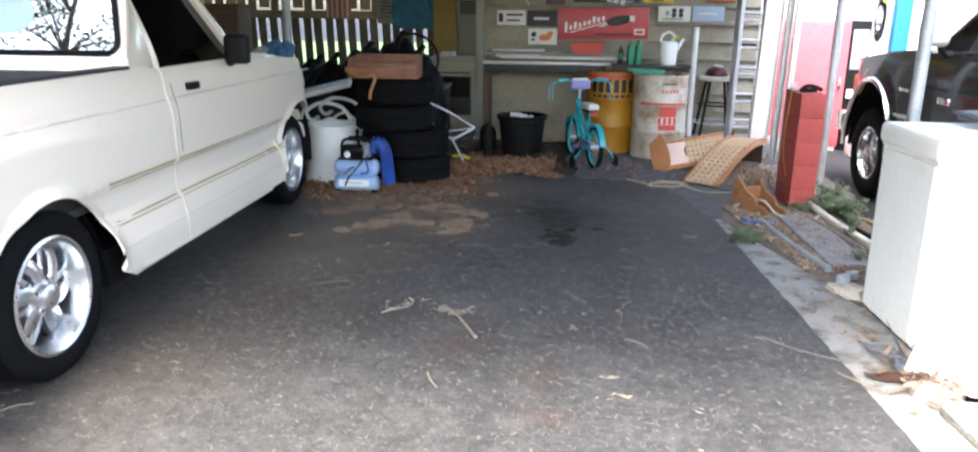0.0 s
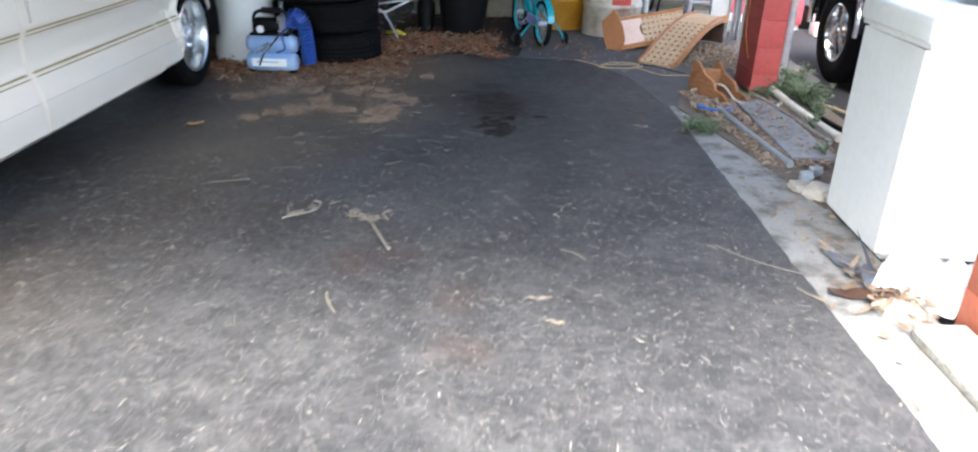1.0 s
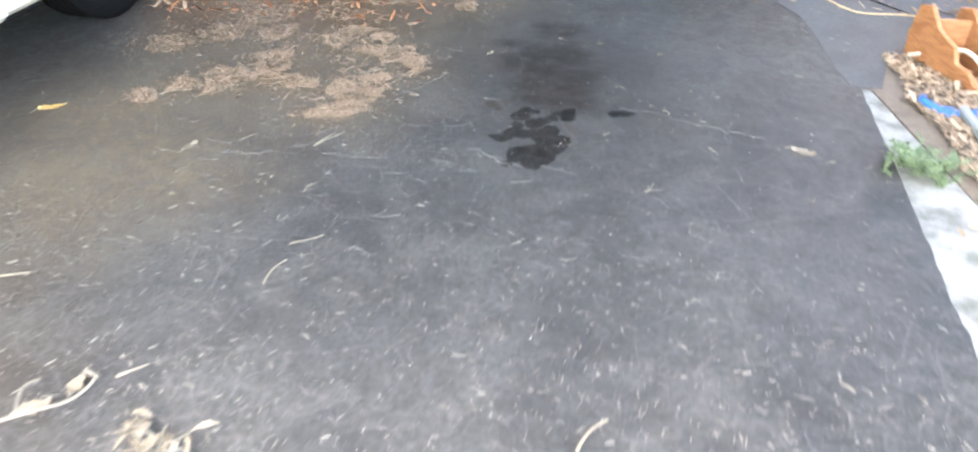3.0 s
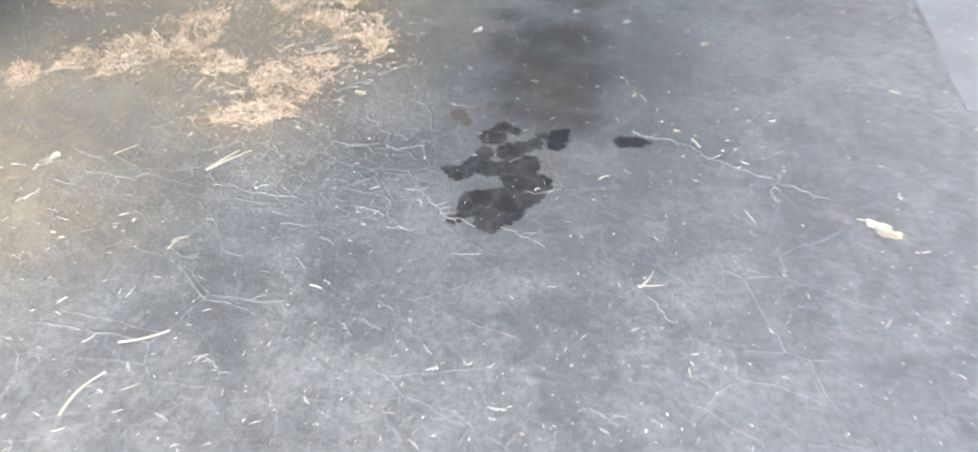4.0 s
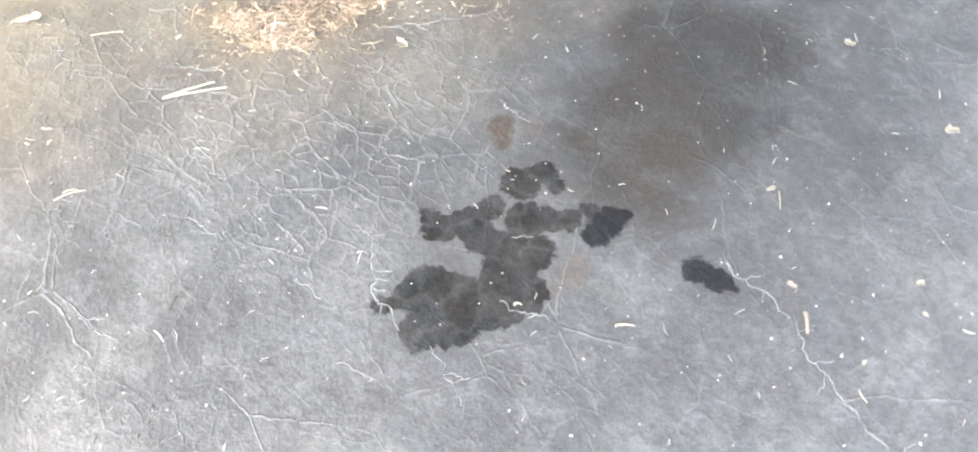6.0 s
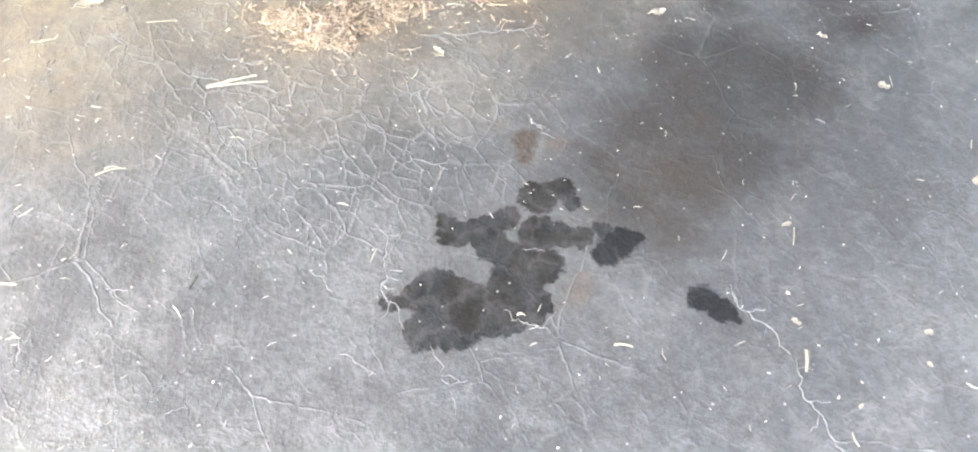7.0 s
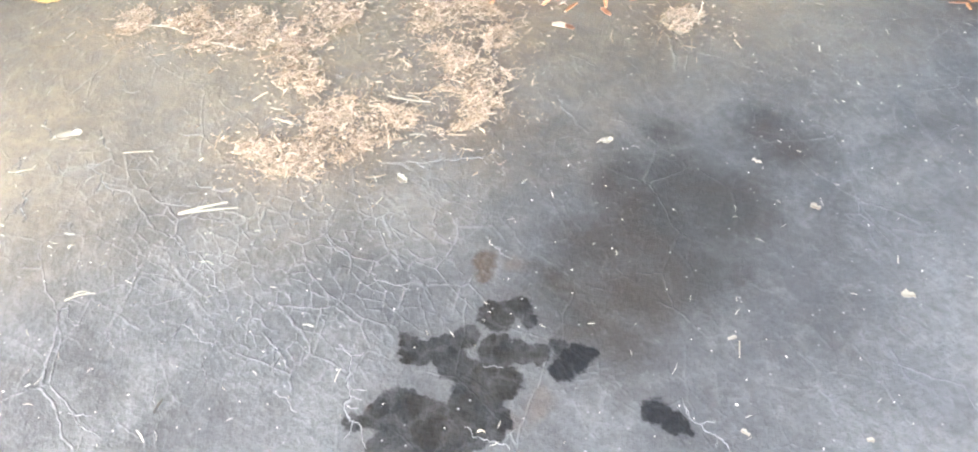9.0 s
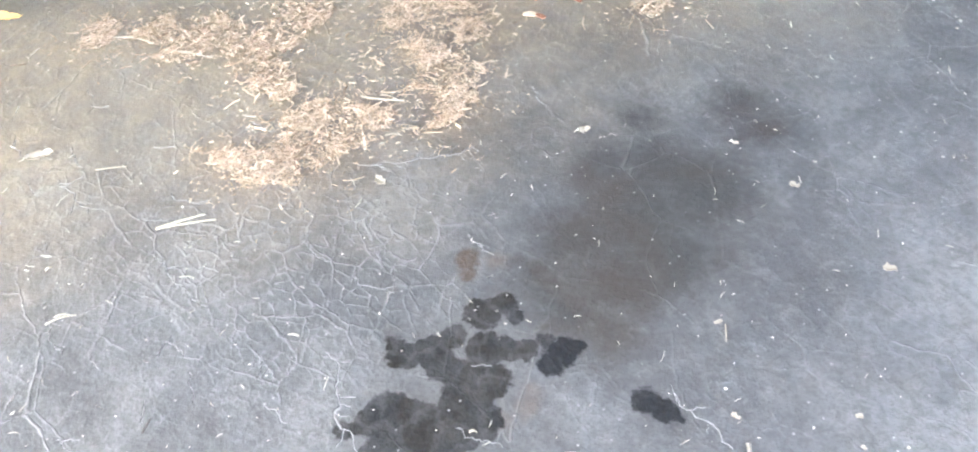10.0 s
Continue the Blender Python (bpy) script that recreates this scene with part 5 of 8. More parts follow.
# drums
def drum(at, turn, body, label):
    d = thing("steel_drum", label, "drum", pose(*at, 0, 0, turn), "drums")
    r = 0.286
    pro = [(0, 0.02), (r - 0.01, 0.02), (r - 0.008, 0.0), (r + 0.004, 0.0), (r + 0.004, 0.018), (r, 0.022)]
    for z in (0.29, 0.585):
        pro += [(r, z - 0.025), (r + 0.012, z - 0.006), (r + 0.012, z + 0.006), (r, z + 0.025)]
    pro += [(r, 0.855), (r + 0.004, 0.86), (r + 0.004, 0.88), (r - 0.008, 0.88), (r - 0.012, 0.862), (0, 0.862)]
    part("shell", lathe(bmesh.new(), pro, 56), body, d)
    part("bung", lathe(bmesh.new(), [(0, 0.862), (0.035, 0.862), (0.032, 0.876), (0, 0.876)], 14, pose(0.18, 0, 0)), BLACK, d)
    part("small_bung", lathe(bmesh.new(), [(0, 0.862), (0.02, 0.862), (0.018, 0.874), (0, 0.874)], 12, pose(-0.18, 0, 0)), BLACK, d)
    return d


def on_drum(d, a0, a1, z0, z1, mat, name="print_bar", label="", r=0.2885):
    bm = bmesh.new()
    n = max(2, int(abs(a1 - a0) / 4))
    sheet(bm, [[(r * math.cos(radians(a)), r * math.sin(radians(a)), z) for z in (z0, z1)] for a in [a0 + (a1 - a0) * k / n for k in range(n + 1)]])
    return part(name, thicken(bm, 0.002), mat, d, label)


yd = drum((0.72, 9.10, 0), 0, YELLOW, "yellow steel drum with faded black lettering, rusty rim")
for k in range(6):
    on_drum(yd, -140 + 17 * k, -129 + 17 * k, 0.66, 0.80, INK)
for k in range(7):
    on_drum(yd, -138 + 13 * k, -129 + 13 * k, 0.60, 0.64, INK)
on_drum(yd, -150, -30, 0.81, 0.853, DRUM_RED)
wd = drum((1.22, 8.77, 0), 0, DRUM_WHITE, "white steel drum with a red label, stained with rust")
on_drum(wd, -140, -40, 0.575, 0.597, DRUM_RED, "band", "red band", 0.300)
on_drum(wd, -98, -60, 0.26, 0.56, DRUM_RED, "drum_label", "red label with illegible white lettering")
on_drum(wd, -102, -58, 0.37, 0.45, SIGN_WHITE, "label_band", "", 0.2905)
for k in range(4):
    on_drum(wd, -100 + 11 * k, -93 + 11 * k, 0.375, 0.445, DRUM_RED, "print_bar", "", 0.2925)
for k in range(5):
    on_drum(wd, -95 + 8 * k, -90 + 8 * k, 0.70, 0.73, DRUM_RED)
on_drum(wd, -95, -62, 0.785, 0.80, INK)
tray = thing("green_tray", "green plastic tray lying on the white drum", "tray", pose(1.05, 8.77, 0.88, 0, 0, 10))
part("base", block(-0.17, 0.17, -0.12, 0.12, 0.0, 0.012, 0.004), GREEN, tray)
for y in (-0.12, 0.11):
    part("rim", block(-0.17, 0.17, y, y + 0.01, 0.008, 0.045, 0.003), GREEN, tray)
lid = thing("dark_board", "thin dark board lying across the drums", "board", pose(1.12, 9.0, 0.93, 0, 0, 0))
part("panel", block(-0.42, 0.42, -0.14, 0.14, 0.0, 0.03, 0.006), INK, lid)
part("batten", block(-0.42, 0.42, -0.02, 0.02, -0.045, 0.0, 0.004), DARK_WOOD, lid)

# workbench of planks with pots and bottles
bench = thing("plank_workbench", "rough workbench of stacked grey planks against the siding", "workbench", pose(0.0, 9.4, 0))
rng = random.Random(4)
for k, (x0, x1, y0, z, th) in enumerate(((-0.74, 0.78, -0.24, 0.93, 0.03), (-0.70, 0.85, -0.05, 0.935, 0.03), (-0.66, 0.62, 0.12, 0.93, 0.035), (-0.55, 0.88, -0.16, 0.985, 0.025), (-0.72, 0.40, 0.02, 0.985, 0.03), (-0.30, 0.80, -0.05, 1.02, 0.022), (-0.6, 0.2, -0.2, 1.012, 0.02), (-0.72, 0.15, -0.10, 1.036, 0.018), (-0.1, 0.76, -0.22, 1.018, 0.016), (-0.66, -0.05, 0.06, 1.060, 0.02))):
    part("plank", block(x0, x1, y0, y0 + 0.16, z, z + th, 0.004, Matrix.Rotation(radians(rng.uniform(-1.2, 1.2)), 4, "Z")), GREY_PLANK if k % 3 else SIGN_WHITE, bench)
for x in (-0.70, 0.62):
    for y in (-0.2, 0.22):
        part("leg", block(x - 0.03, x + 0.03, y - 0.03, y + 0.03, 0, 0.93, 0.004), DARK_WOOD, bench)
part("apron", block(-0.72, 0.64, -0.235, -0.215, 0.84, 0.92, 0.004), INK, bench)
redpot = thing("red_planter", "small red plastic planter on the workbench", "planter", pose(0.44, 9.36, 1.042))
bm = bmesh.new()
g = bmesh.ops.create_cube(bm, size=1)
for v in bm.verts:
    k = 1.0 if v.co.z > 0 else 0.82
    v.co = Vector((v.co.x * 0.38 * k, v.co.y * 0.16 * k, (v.co.z + 0.5) * 0.13))
bmesh.ops.bevel(bm, geom=bm.edges[:], offset=0.01, segments=2, affect="EDGES")
part("body", bm, DRUM_RED, redpot)
part("rim", block(-0.2, 0.2, -0.09, 0.09, 0.115, 0.135, 0.008), DRUM_RED, redpot)


def bottle(at, mat, h=0.24, r=0.04, label="tall green plastic bottle on the dark board"):
    ob = thing("bottle", label, "bottle", pose(*at), "green bottles")
    part("body", lathe(bmesh.new(), [(0, 0), (r, 0), (r * 1.02, 0.01), (r, h * 0.72), (r * 0.85, h * 0.82), (r * 0.4, h * 0.9), (r * 0.4, h * 0.95), (0, h * 0.95)], 20), mat, ob)
    part("cap", lathe(bmesh.new(), [(0, h * 0.95), (r * 0.45, h * 0.95), (r * 0.45, h * 1.05), (0, h * 1.05)], 14), mat, ob)
    part("label", lathe(bmesh.new(), [(r * 1.03, h * 0.25), (r * 1.03, h * 0.6)], 20), GREEN, ob)
    return ob


for x in (0.90, 0.985):
    bottle((x, 9.02, 0.96), GREEN)
bottle((0.80, 9.1, 0.96), INK, 0.18, 0.028, "small dark bottle beside the green ones")
jug = thing("watering_jug", "white plastic jug with an open handle on the board", "jug", pose(1.30, 9.0, 0.96, 0, 0, -10))
part("body", lathe(bmesh.new(), [(0, 0), (0.085, 0), (0.09, 0.015), (0.10, 0.20), (0.095, 0.24), (0.07, 0.25), (0.085, 0.235), (0.09, 0.2), (0, 0.19)], 28), WHITE, jug)
part("handle", tube(bmesh.new(), bend([(-0.09, 0, 0.22), (-0.07, 0, 0.31), (0.0, 0, 0.345), (0.06, 0, 0.30), (0.03, 0, 0.25)]), 0.014, 8), WHITE, jug)
part("spout", tube(bmesh.new(), bend([(0.08, 0, 0.14), (0.13, 0, 0.24), (0.16, 0, 0.28)]), [0.02] * 6 + [0.014] * 7, 8), WHITE, jug)
part("sprig", tube(bmesh.new(), bend([(0.02, 0.02, 0.2), (0.06, 0.0, 0.28), (0.11, 0, 0.30)]), 0.016, 6), YELLOW_PLASTIC, jug)

# stool with a helmet
stool = thing("bar_stool", "black-legged stool with a round pale seat", "stool", pose(1.94, 9.42, 0.115))
part("seat", lathe(bmesh.new(), [(0, 0.655), (0.19, 0.655), (0.205, 0.67), (0.205, 0.69), (0.19, 0.705), (0, 0.71)], 32), SIGN_WHITE, stool)
for a in (45, 135, 225, 315):
    c, s = math.cos(radians(a)), math.sin(radians(a))
    part("leg", tube(bmesh.new(), [(0.14 * c, 0.14 * s, 0.66), (0.27 * c, 0.27 * s, 0.0)], 0.016, 8), BLACK, stool)
for z, r in ((0.18, 0.235), (0.38, 0.20)):
    part("foot_ring", lathe(bmesh.new(), [(r - 0.01, z), (r, z + 0.01), (r + 0.01, z), (r, z - 0.01), (r - 0.01, z)], 32), GALV if z < 0.3 else BLACK, stool)
helmet = thing("helmet", "dark maroon helmet with a white edge on the stool", "helmet", pose(1.92, 9.40, 0.825) @ Matrix.Diagonal((0.9, 0.9, 0.72, 1)))
part("shell", lathe(bmesh.new(), [(0.13, 0.0), (0.135, 0.03), (0.125, 0.08), (0.09, 0.125), (0.04, 0.145), (0, 0.148)], 28, Matrix.Diagonal((1, 1.2, 1, 1))), MAROON, helmet)
part("edge", lathe(bmesh.new(), [(0.128, 0.0), (0.14, 0.0), (0.14, 0.012), (0.128, 0.012)], 28, Matrix.Diagonal((1, 1.2, 1, 1))), BLACK, helmet)
part("top_stripe", block(-0.03, 0.06, -0.10, 0.10, 0.135, 0.165, 0.02), SIGN_WHITE, helmet, "white stripe")

# white downpipe, steel pole, ladder and white gutters at the shed corner
for nm, lb, x, y, z0, z1, r, mt in (("drain_pipe", "white plastic pipe standing at the siding", 1.66, 9.45, 0.115, 1.36, 0.035, WHITE), ("steel_pole", "grey steel pole by the shed corner", 2.11, 9.3, 0.115, 2.45, 0.024, GALV)):
    o = thing(nm, lb, "pipe", pose(x, y, z0))
    part("shaft", lathe(bmesh.new(), [(0, 0), (r, 0), (r, z1 - z0), (r * 0.8, z1 - z0), (r * 0.8, z1 - z0 - 0.02), (0, z1 - z0 - 0.02)], 18), mt, o)
    part("collar", lathe(bmesh.new(), [(r, 0.5), (r + 0.008, 0.5), (r + 0.008, 0.54), (r, 0.54)], 18), mt, o)
ladder = thing("extension_ladder", "aluminium extension ladder leaning at the shed corner", "ladder", pose(2.11, 9.12, 0.10, -3, 2, 12))
for x in (-0.09, 0.21):
    part("rail", block(x - 0.014, x + 0.014, -0.035, 0.035, 0, 2.4, 0.004), ALUMINIUM, ladder)
    part("inner_rail", block(x - 0.03 + (0.03 if x > 0 else 0.018), x + (0.018 if x > 0 else 0.03), -0.085, -0.04, 0.1, 2.3, 0.004), ALUMINIUM, ladder)
for k in range(8):
    part("rung", tube(bmesh.new(), [(-0.09, 0, 0.18 + 0.29 * k), (0.21, 0, 0.18 + 0.29 * k)], 0.016, 8), ALUMINIUM, ladder)
    part("rung", tube(bmesh.new(), [(-0.07, -0.06, 0.26 + 0.29 * k), (0.19, -0.06, 0.26 + 0.29 * k)], 0.016, 8), ALUMINIUM, ladder)
for k, (x, y, w, tilt, mt) in enumerate(((2.27, 8.75, 0.20, 1.5, WHITE), (2.42, 8.66, 0.06, 1.0, GALV), (2.48, 8.55, 0.045, 0.6, WHITE))):
    g = thing("gutter_length", "white length of gutter leaning upright" if k == 0 else "pale trim length leaning upright", "gutter", pose(x, y, 0.0, 0, tilt, 8), "upright lengths at the shed corner")
    part("back", block(-w / 2, w / 2, 0, 0.012, 0, 2.42, 0.003), mt, g)
    part("flange", block(-w / 2, -w / 2 + 0.01, -0.05, 0.0, 0, 2.42, 0.003), mt, g)
    part("flange", block(w / 2 - 0.01, w / 2, -0.05, 0.0, 0, 2.42, 0.003), mt, g)


# signs on the siding
def sign(name, label, x0, x1, z0, z1, mat, tilt=0.0):
    ob = thing(name, label, "sign", pose((x0 + x1) / 2, 9.662, (z0 + z1) / 2, 0, tilt, 0), "signs on the siding")
    w, h = (x1 - x0) / 2, (z1 - z0) / 2
    part("plate", block(-w, w, 0, 0.014, -h, h, 0.003), mat, ob)
    return ob, w, h


def mark(ob, x0, x1, z0, z1, mat, lift=0.004, m=None, name="print_bar", label=""):
    return part(name, block(x0, x1, -lift, 0.002, z0, z1, 0, m), mat, ob, label)


s, w, h = sign("tool_banner", "red advertising banner with a grey power tool picture", 0.10, 1.15, 1.205, 1.56, SIGN_RED, -1.2)
LETTERS = Matrix.Rotation(radians(-15), 4, "Y")
for k in range(9):
    lean = Matrix.Translation((-0.44 + 0.056 * k, 0, 0.03)) @ Matrix.Rotation(radians(16), 4, "Y")
    mark(s, -0.016, 0.016, -0.012 * (k == 0), (0.085, 0.05, 0.075, 0.05, 0.05, 0.05, 0.075, 0.05, 0.05)[k] + 0.02 * (k == 0), SIGN_WHITE, 0.004, LETTERS @ lean)
mark(s, -0.40, 0.10, -0.002, 0.010, SIGN_WHITE, 0.004, LETTERS)
tool = bmesh.new()
bmesh.ops.create_icosphere(tool, subdivisions=3, radius=1)
for v in tool.verts:
    v.co = Vector((v.co.x * 0.15 + 0.18, v.co.y * 0.008 - 0.004, v.co.z * 0.055 + 0.03 + 0.02 * v.co.x))
part("picture", tool, INK, s, "picture of a dark power tool")
mark(s, -0.05, 0.12, -0.03, -0.012, SIGN_WHITE, 0.006, Matrix.Rotation(radians(-18), 4, "Y"))
mark(s, 0.30, 0.36, 0.02, 0.08, SIGN_WHITE, 0.008)
mark(s, 0.36, 0.48, -0.135, -0.07, SIGN_WHITE)
mark(s, 0.375, 0.465, -0.12, -0.085, SIGN_RED, 0.007)
mark(s, -0.1, 0.34, -0.13, -0.115, INK)
s, w, h = sign("printed_sign", "small white sign with faded dark print", -0.62, -0.28, 1.35, 1.52, SIGN_WHITE)
mark(s, -0.15, -0.10, -0.05, 0.05, INK)
mark(s, -0.06, 0.13, 0.02, 0.045, INK)
mark(s, -0.06, 0.10, -0.04, -0.02, INK)
s, w, h = sign("dark_sign", "small black sign with a faint emblem", -0.26, 0.08, 1.345, 1.52, INK)
mark(s, -0.10, 0.08, -0.02, 0.01, GALV)
s, w, h = sign("duck_sign", "white sign with an orange bird-like shape", -0.25, 0.09, 1.13, 1.315, SIGN_WHITE)
for x, z, rx, rz in ((0.03, -0.01, 0.075, 0.04), (0.09, 0.035, 0.035, 0.03)):
    bm = lathe(bmesh.new(), [(0, -0.004), (1, -0.004), (1, 0.002), (0, 0.002)], 20, Matrix.Translation((x, 0, z)) @ Matrix.Rotation(radians(-90), 4, "X") @ Matrix.Diagonal((rx, rz, 1, 1)))
    part("emblem", bm, SIGN_ORANGE, s)
mark(s, -0.13, -0.075, 0.0, 0.05, INK)
mark(s, -0.13, -0.09, -0.05, -0.02, INK)
s, w, h = sign("logo_sign", "white sign with black round marks and green print", 1.25, 1.62, 1.415, 1.585, SIGN_WHITE)
for x in (-0.005, 0.075):
    for z in (0.035, -0.015):
        bm = lathe(bmesh.new(), [(0, -0.004), (1, -0.004), (1, 0.002), (0, 0.002)], 16, Matrix.Translation((x, 0, z)) @ Matrix.Rotation(radians(-90), 4, "X") @ Matrix.Diagonal((0.03, 0.027, 1, 1)))
        part("emblem", bm, INK, s)
mark(s, -0.14, 0.10, -0.065, -0.05, GREEN)
mark(s, -0.10, -0.06, -0.02, 0.03, SIGN_GREEN)
s, w, h = sign("blue_sign", "light blue sign with faded print", 1.64, 2.0, 1.42, 1.585, SIGN_BLUE)
mark(s, -0.12, 0.1, -0.01, 0.012, SIGN_WHITE)
s, w, h = sign("yellow_sign", "yellow sign with a black curved mark", 1.08, 1.42, 1.62, 1.85, SIGN_YELLOW)
mark(s, -0.07, 0.05, -0.10, -0.085, INK)
mark(s, -0.09, -0.06, -0.09, -0.04, INK)
s, w, h = sign("orange_sign", "orange patterned sign in a dark frame", 1.78, 2.12, 1.63, 1.86, SIGN_ORANGE)
mark(s, -0.17, 0.17, -0.115, -0.10, INK, 0.008)
for k in range(7):
    mark(s, -0.14 + 0.04 * k, -0.12 + 0.04 * k, -0.09, -0.02 - 0.02 * (k % 2), DRUM_RED)
s, w, h = sign("dark_advert", "black advertising sign with white and blue lettering bars", 0.27, 1.04, 1.615, 1.86, INK)
for k in range(6):
    mark(s, -0.22 + 0.08 * k, -0.17 + 0.08 * k, -0.10, 0.10, SIGN_WHITE, 0.005, Matrix.Rotation(radians(14), 4, "Y"))
mark(s, -0.30, -0.24, -0.08, 0.02, SIGN_ORANGE)
mark(s, 0.0, 0.3, -0.115, -0.10, SIGN_BLUE)
s, w, h = sign("round_badge_sign", "dark brown rounded sign with a red centre", -0.05, 0.17, 1.585, 1.80, MAROON)
mark(s, -0.07, 0.07, -0.06, 0.06, DARK_WOOD, 0.006)
pen = thing("pennant", "green and white cloth pennant on the siding", "pennant", pose(-0.34, 9.668, 1.60))
bm = slab(bmesh.new(), [(-0.16, 0.30), (0.12, 0.30), (0.10, -0.02)], 0, 0.008)
bmesh.ops.transform(bm, matrix=Matrix.Rotation(radians(90), 4, "X"), verts=bm.verts)
part("cloth", bm, SIGN_GREEN, pen)
part("hem", tube(bmesh.new(), [(-0.16, -0.01, 0.30), (0.10, -0.01, -0.02)], 0.006, 6), SIGN_WHITE, pen)


# ---- right-hand side: chest, block pillars, dark pickup, edging clutter ----
TERRACOTTA = plain("terracotta_paint", (0.52, 0.15, 0.08), 0.7, 0, (0.40, 0.11, 0.06), 0.5, 4, 40, 0.2)
STONE = plain("pale_broken_concrete", (0.48, 0.43, 0.35), 0.9, 0, (0.32, 0.27, 0.2), 0.6, 8, 50, 0.5, 0.006)
GREY_PVC = plain("grey_conduit", (0.27, 0.30, 0.32), 0.5, 0, (0.19, 0.20, 0.20), 0.5, 6, 40, 0.1)
PVC = plain("dirty_white_pipe", (0.66, 0.63, 0.55), 0.5, 0, (0.42, 0.38, 0.3), 0.5, 5, 40, 0.1)
ROPE = plain("tan_cord", (0.46, 0.36, 0.22), 0.85, 0, (0.3, 0.22, 0.12), 0.5, 20, 90, 0.4)
LEAF_GREEN = islands("weed_leaf", (0.09, 0.135, 0.062), (0.21, 0.27, 0.15), 0.6, 0.25)
SIDE_SOIL = plain("side_bed_dirt", (0.17, 0.135, 0.105), 0.95, 0, (0.10, 0.078, 0.06), 0.7, 6.0, 50, 0.6, 0.02)
SLAB_GREY = plain("grey_slab", (0.27, 0.275, 0.285), 0.85, 0, (0.14, 0.138, 0.135), 0.75, 5, 50, 0.3, 0.004)
BLUE_STRAP = plain("blue_strap", (0.03, 0.14, 0.48), 0.5, 0, (0.02, 0.08, 0.3), 0.4, 8, 40, 0.1)
SLATE_CLOTH = plain("dark_slate_cloth", (0.10, 0.11, 0.13), 0.9, 0, (0.2, 0.21, 0.23), 0.5, 10, 60, 0.4)
BLUE_POST = plain("blue_painted_post", (0.008, 0.13, 0.27), 0.5, 0, (0.02, 0.2, 0.36), 0.4, 4, 30, 0.05)
FOIL = plain("white_plastic_sheet", (0.72, 0.72, 0.70), 0.4, 0, (0.5, 0.48, 0.42), 0.5, 6, 30, 0.3, 0.004)

chest = thing("storage_chest", "cream plastic storage chest with a closed overhanging lid", "chest", pose(2.12, 4.03, -0.006))
bm = bmesh.new()
bmesh.ops.create_cube(bm, size=1)
for v in bm.verts:
    k = 1.0 if v.co.z > 0 else 0.985
    v.co = Vector((v.co.x * 0.74 * k, v.co.y * 0.60 * k, (v.co.z + 0.5) * 0.89))
bmesh.ops.bevel(bm, geom=bm.edges[:], offset=0.028, segments=3, affect="EDGES")
part("body", bm, CREAM, chest)
bm = block(-0.385, 0.385, -0.315, 0.315, 0.885, 0.985, 0.03, seg=3)
for v in bm.verts:
    if v.co.z > 0.95:
        v.co.z += 0.02 * (1 - (v.co.x / 0.385) ** 2)
part("lid", bm, CREAM, chest)
part("seam", block(-0.368, 0.368, -0.298, 0.298, 0.872, 0.888), CREAM, chest)
rag = thing("folded_cloth", "dark slate folded cloth lying on the chest lid", "cloth", pose(2.26, 4.17, 1.0, 0, 0, 10))
for k in range(3):
    bm = bmesh.new()
    sheet(bm, [[(-0.20 + 0.4 * i / 14, -0.10 + 0.02 * k + 0.2 * j / 8, 0.012 + 0.018 * k + 0.012 * noise.noise((i * 0.4, j * 0.5, k))) for i in range(15)] for j in range(9)])
    part("fold", thicken(bm, 0.012), SLATE_CLOTH, rag)


def block_pillar(at, courses, mat, label, depth=0.40):
    """Stacked blocks, each a piece of its own, with recessed joints."""
    p = thing("block_pillar", label, "pillar", pose(*at), "block pillars")
    for k in range(courses):
        z = 0.192 * k
        part("block", block(-0.094, 0.094, 0, depth, z + 0.0015, z + 0.1905, 0.004), mat, p)
    part("mortar", block(-0.086, 0.086, 0.008, depth - 0.008, 0, 0.192 * courses - 0.004), mat, p)
    return p


block_pillar((2.085, 6.48, -0.05), 5, RED, "red-painted concrete block pillar, chipped, about waist high", 0.42)
cap = thing("pillar_scrap", "bent black scrap of rubber lying on the pillar", "scrap", pose(2.09, 6.62, 0.91, 0, 0, 15))
part("strip", tube(bmesh.new(), bend([(-0.08, 0, 0.015), (-0.02, 0.01, 0.05), (0.05, 0.0, 0.04), (0.10, -0.01, 0.015)]), 0.016, 8), BLACK, cap)
part("flap", block(-0.05, 0.06, -0.02, 0.05, 0.0, 0.03, 0.01), BLACK, cap)
scr = thing("pillar_fitting", "small grey metal fitting on the pillar top", "fitting", pose(2.02, 6.78, 0.91))
part("plate", block(-0.03, 0.03, -0.03, 0.03, 0.0, 0.02, 0.004), GALV, scr)
part("stud", lathe(bmesh.new(), [(0, 0.02), (0.012, 0.02), (0.012, 0.06), (0, 0.06)], 10), GALV, scr)
cord = thing("hanging_string", "thin orange string hanging down the pillar", "cord", pose(1.984, 6.70, 0))
part("line", tube(bmesh.new(), bend([(0.0, 0.02, 0.9), (-0.012, 0.05, 0.62), (-0.014, 0.03, 0.42), (-0.015, -0.06, 0.30), (-0.012, -0.12, 0.24)]), 0.006, 6), SIGN_ORANGE, cord)
block_pillar((1.93, 2.86, -0.05), 8, TERRACOTTA, "terracotta-painted concrete block pillar beside the concrete edging", 0.40)

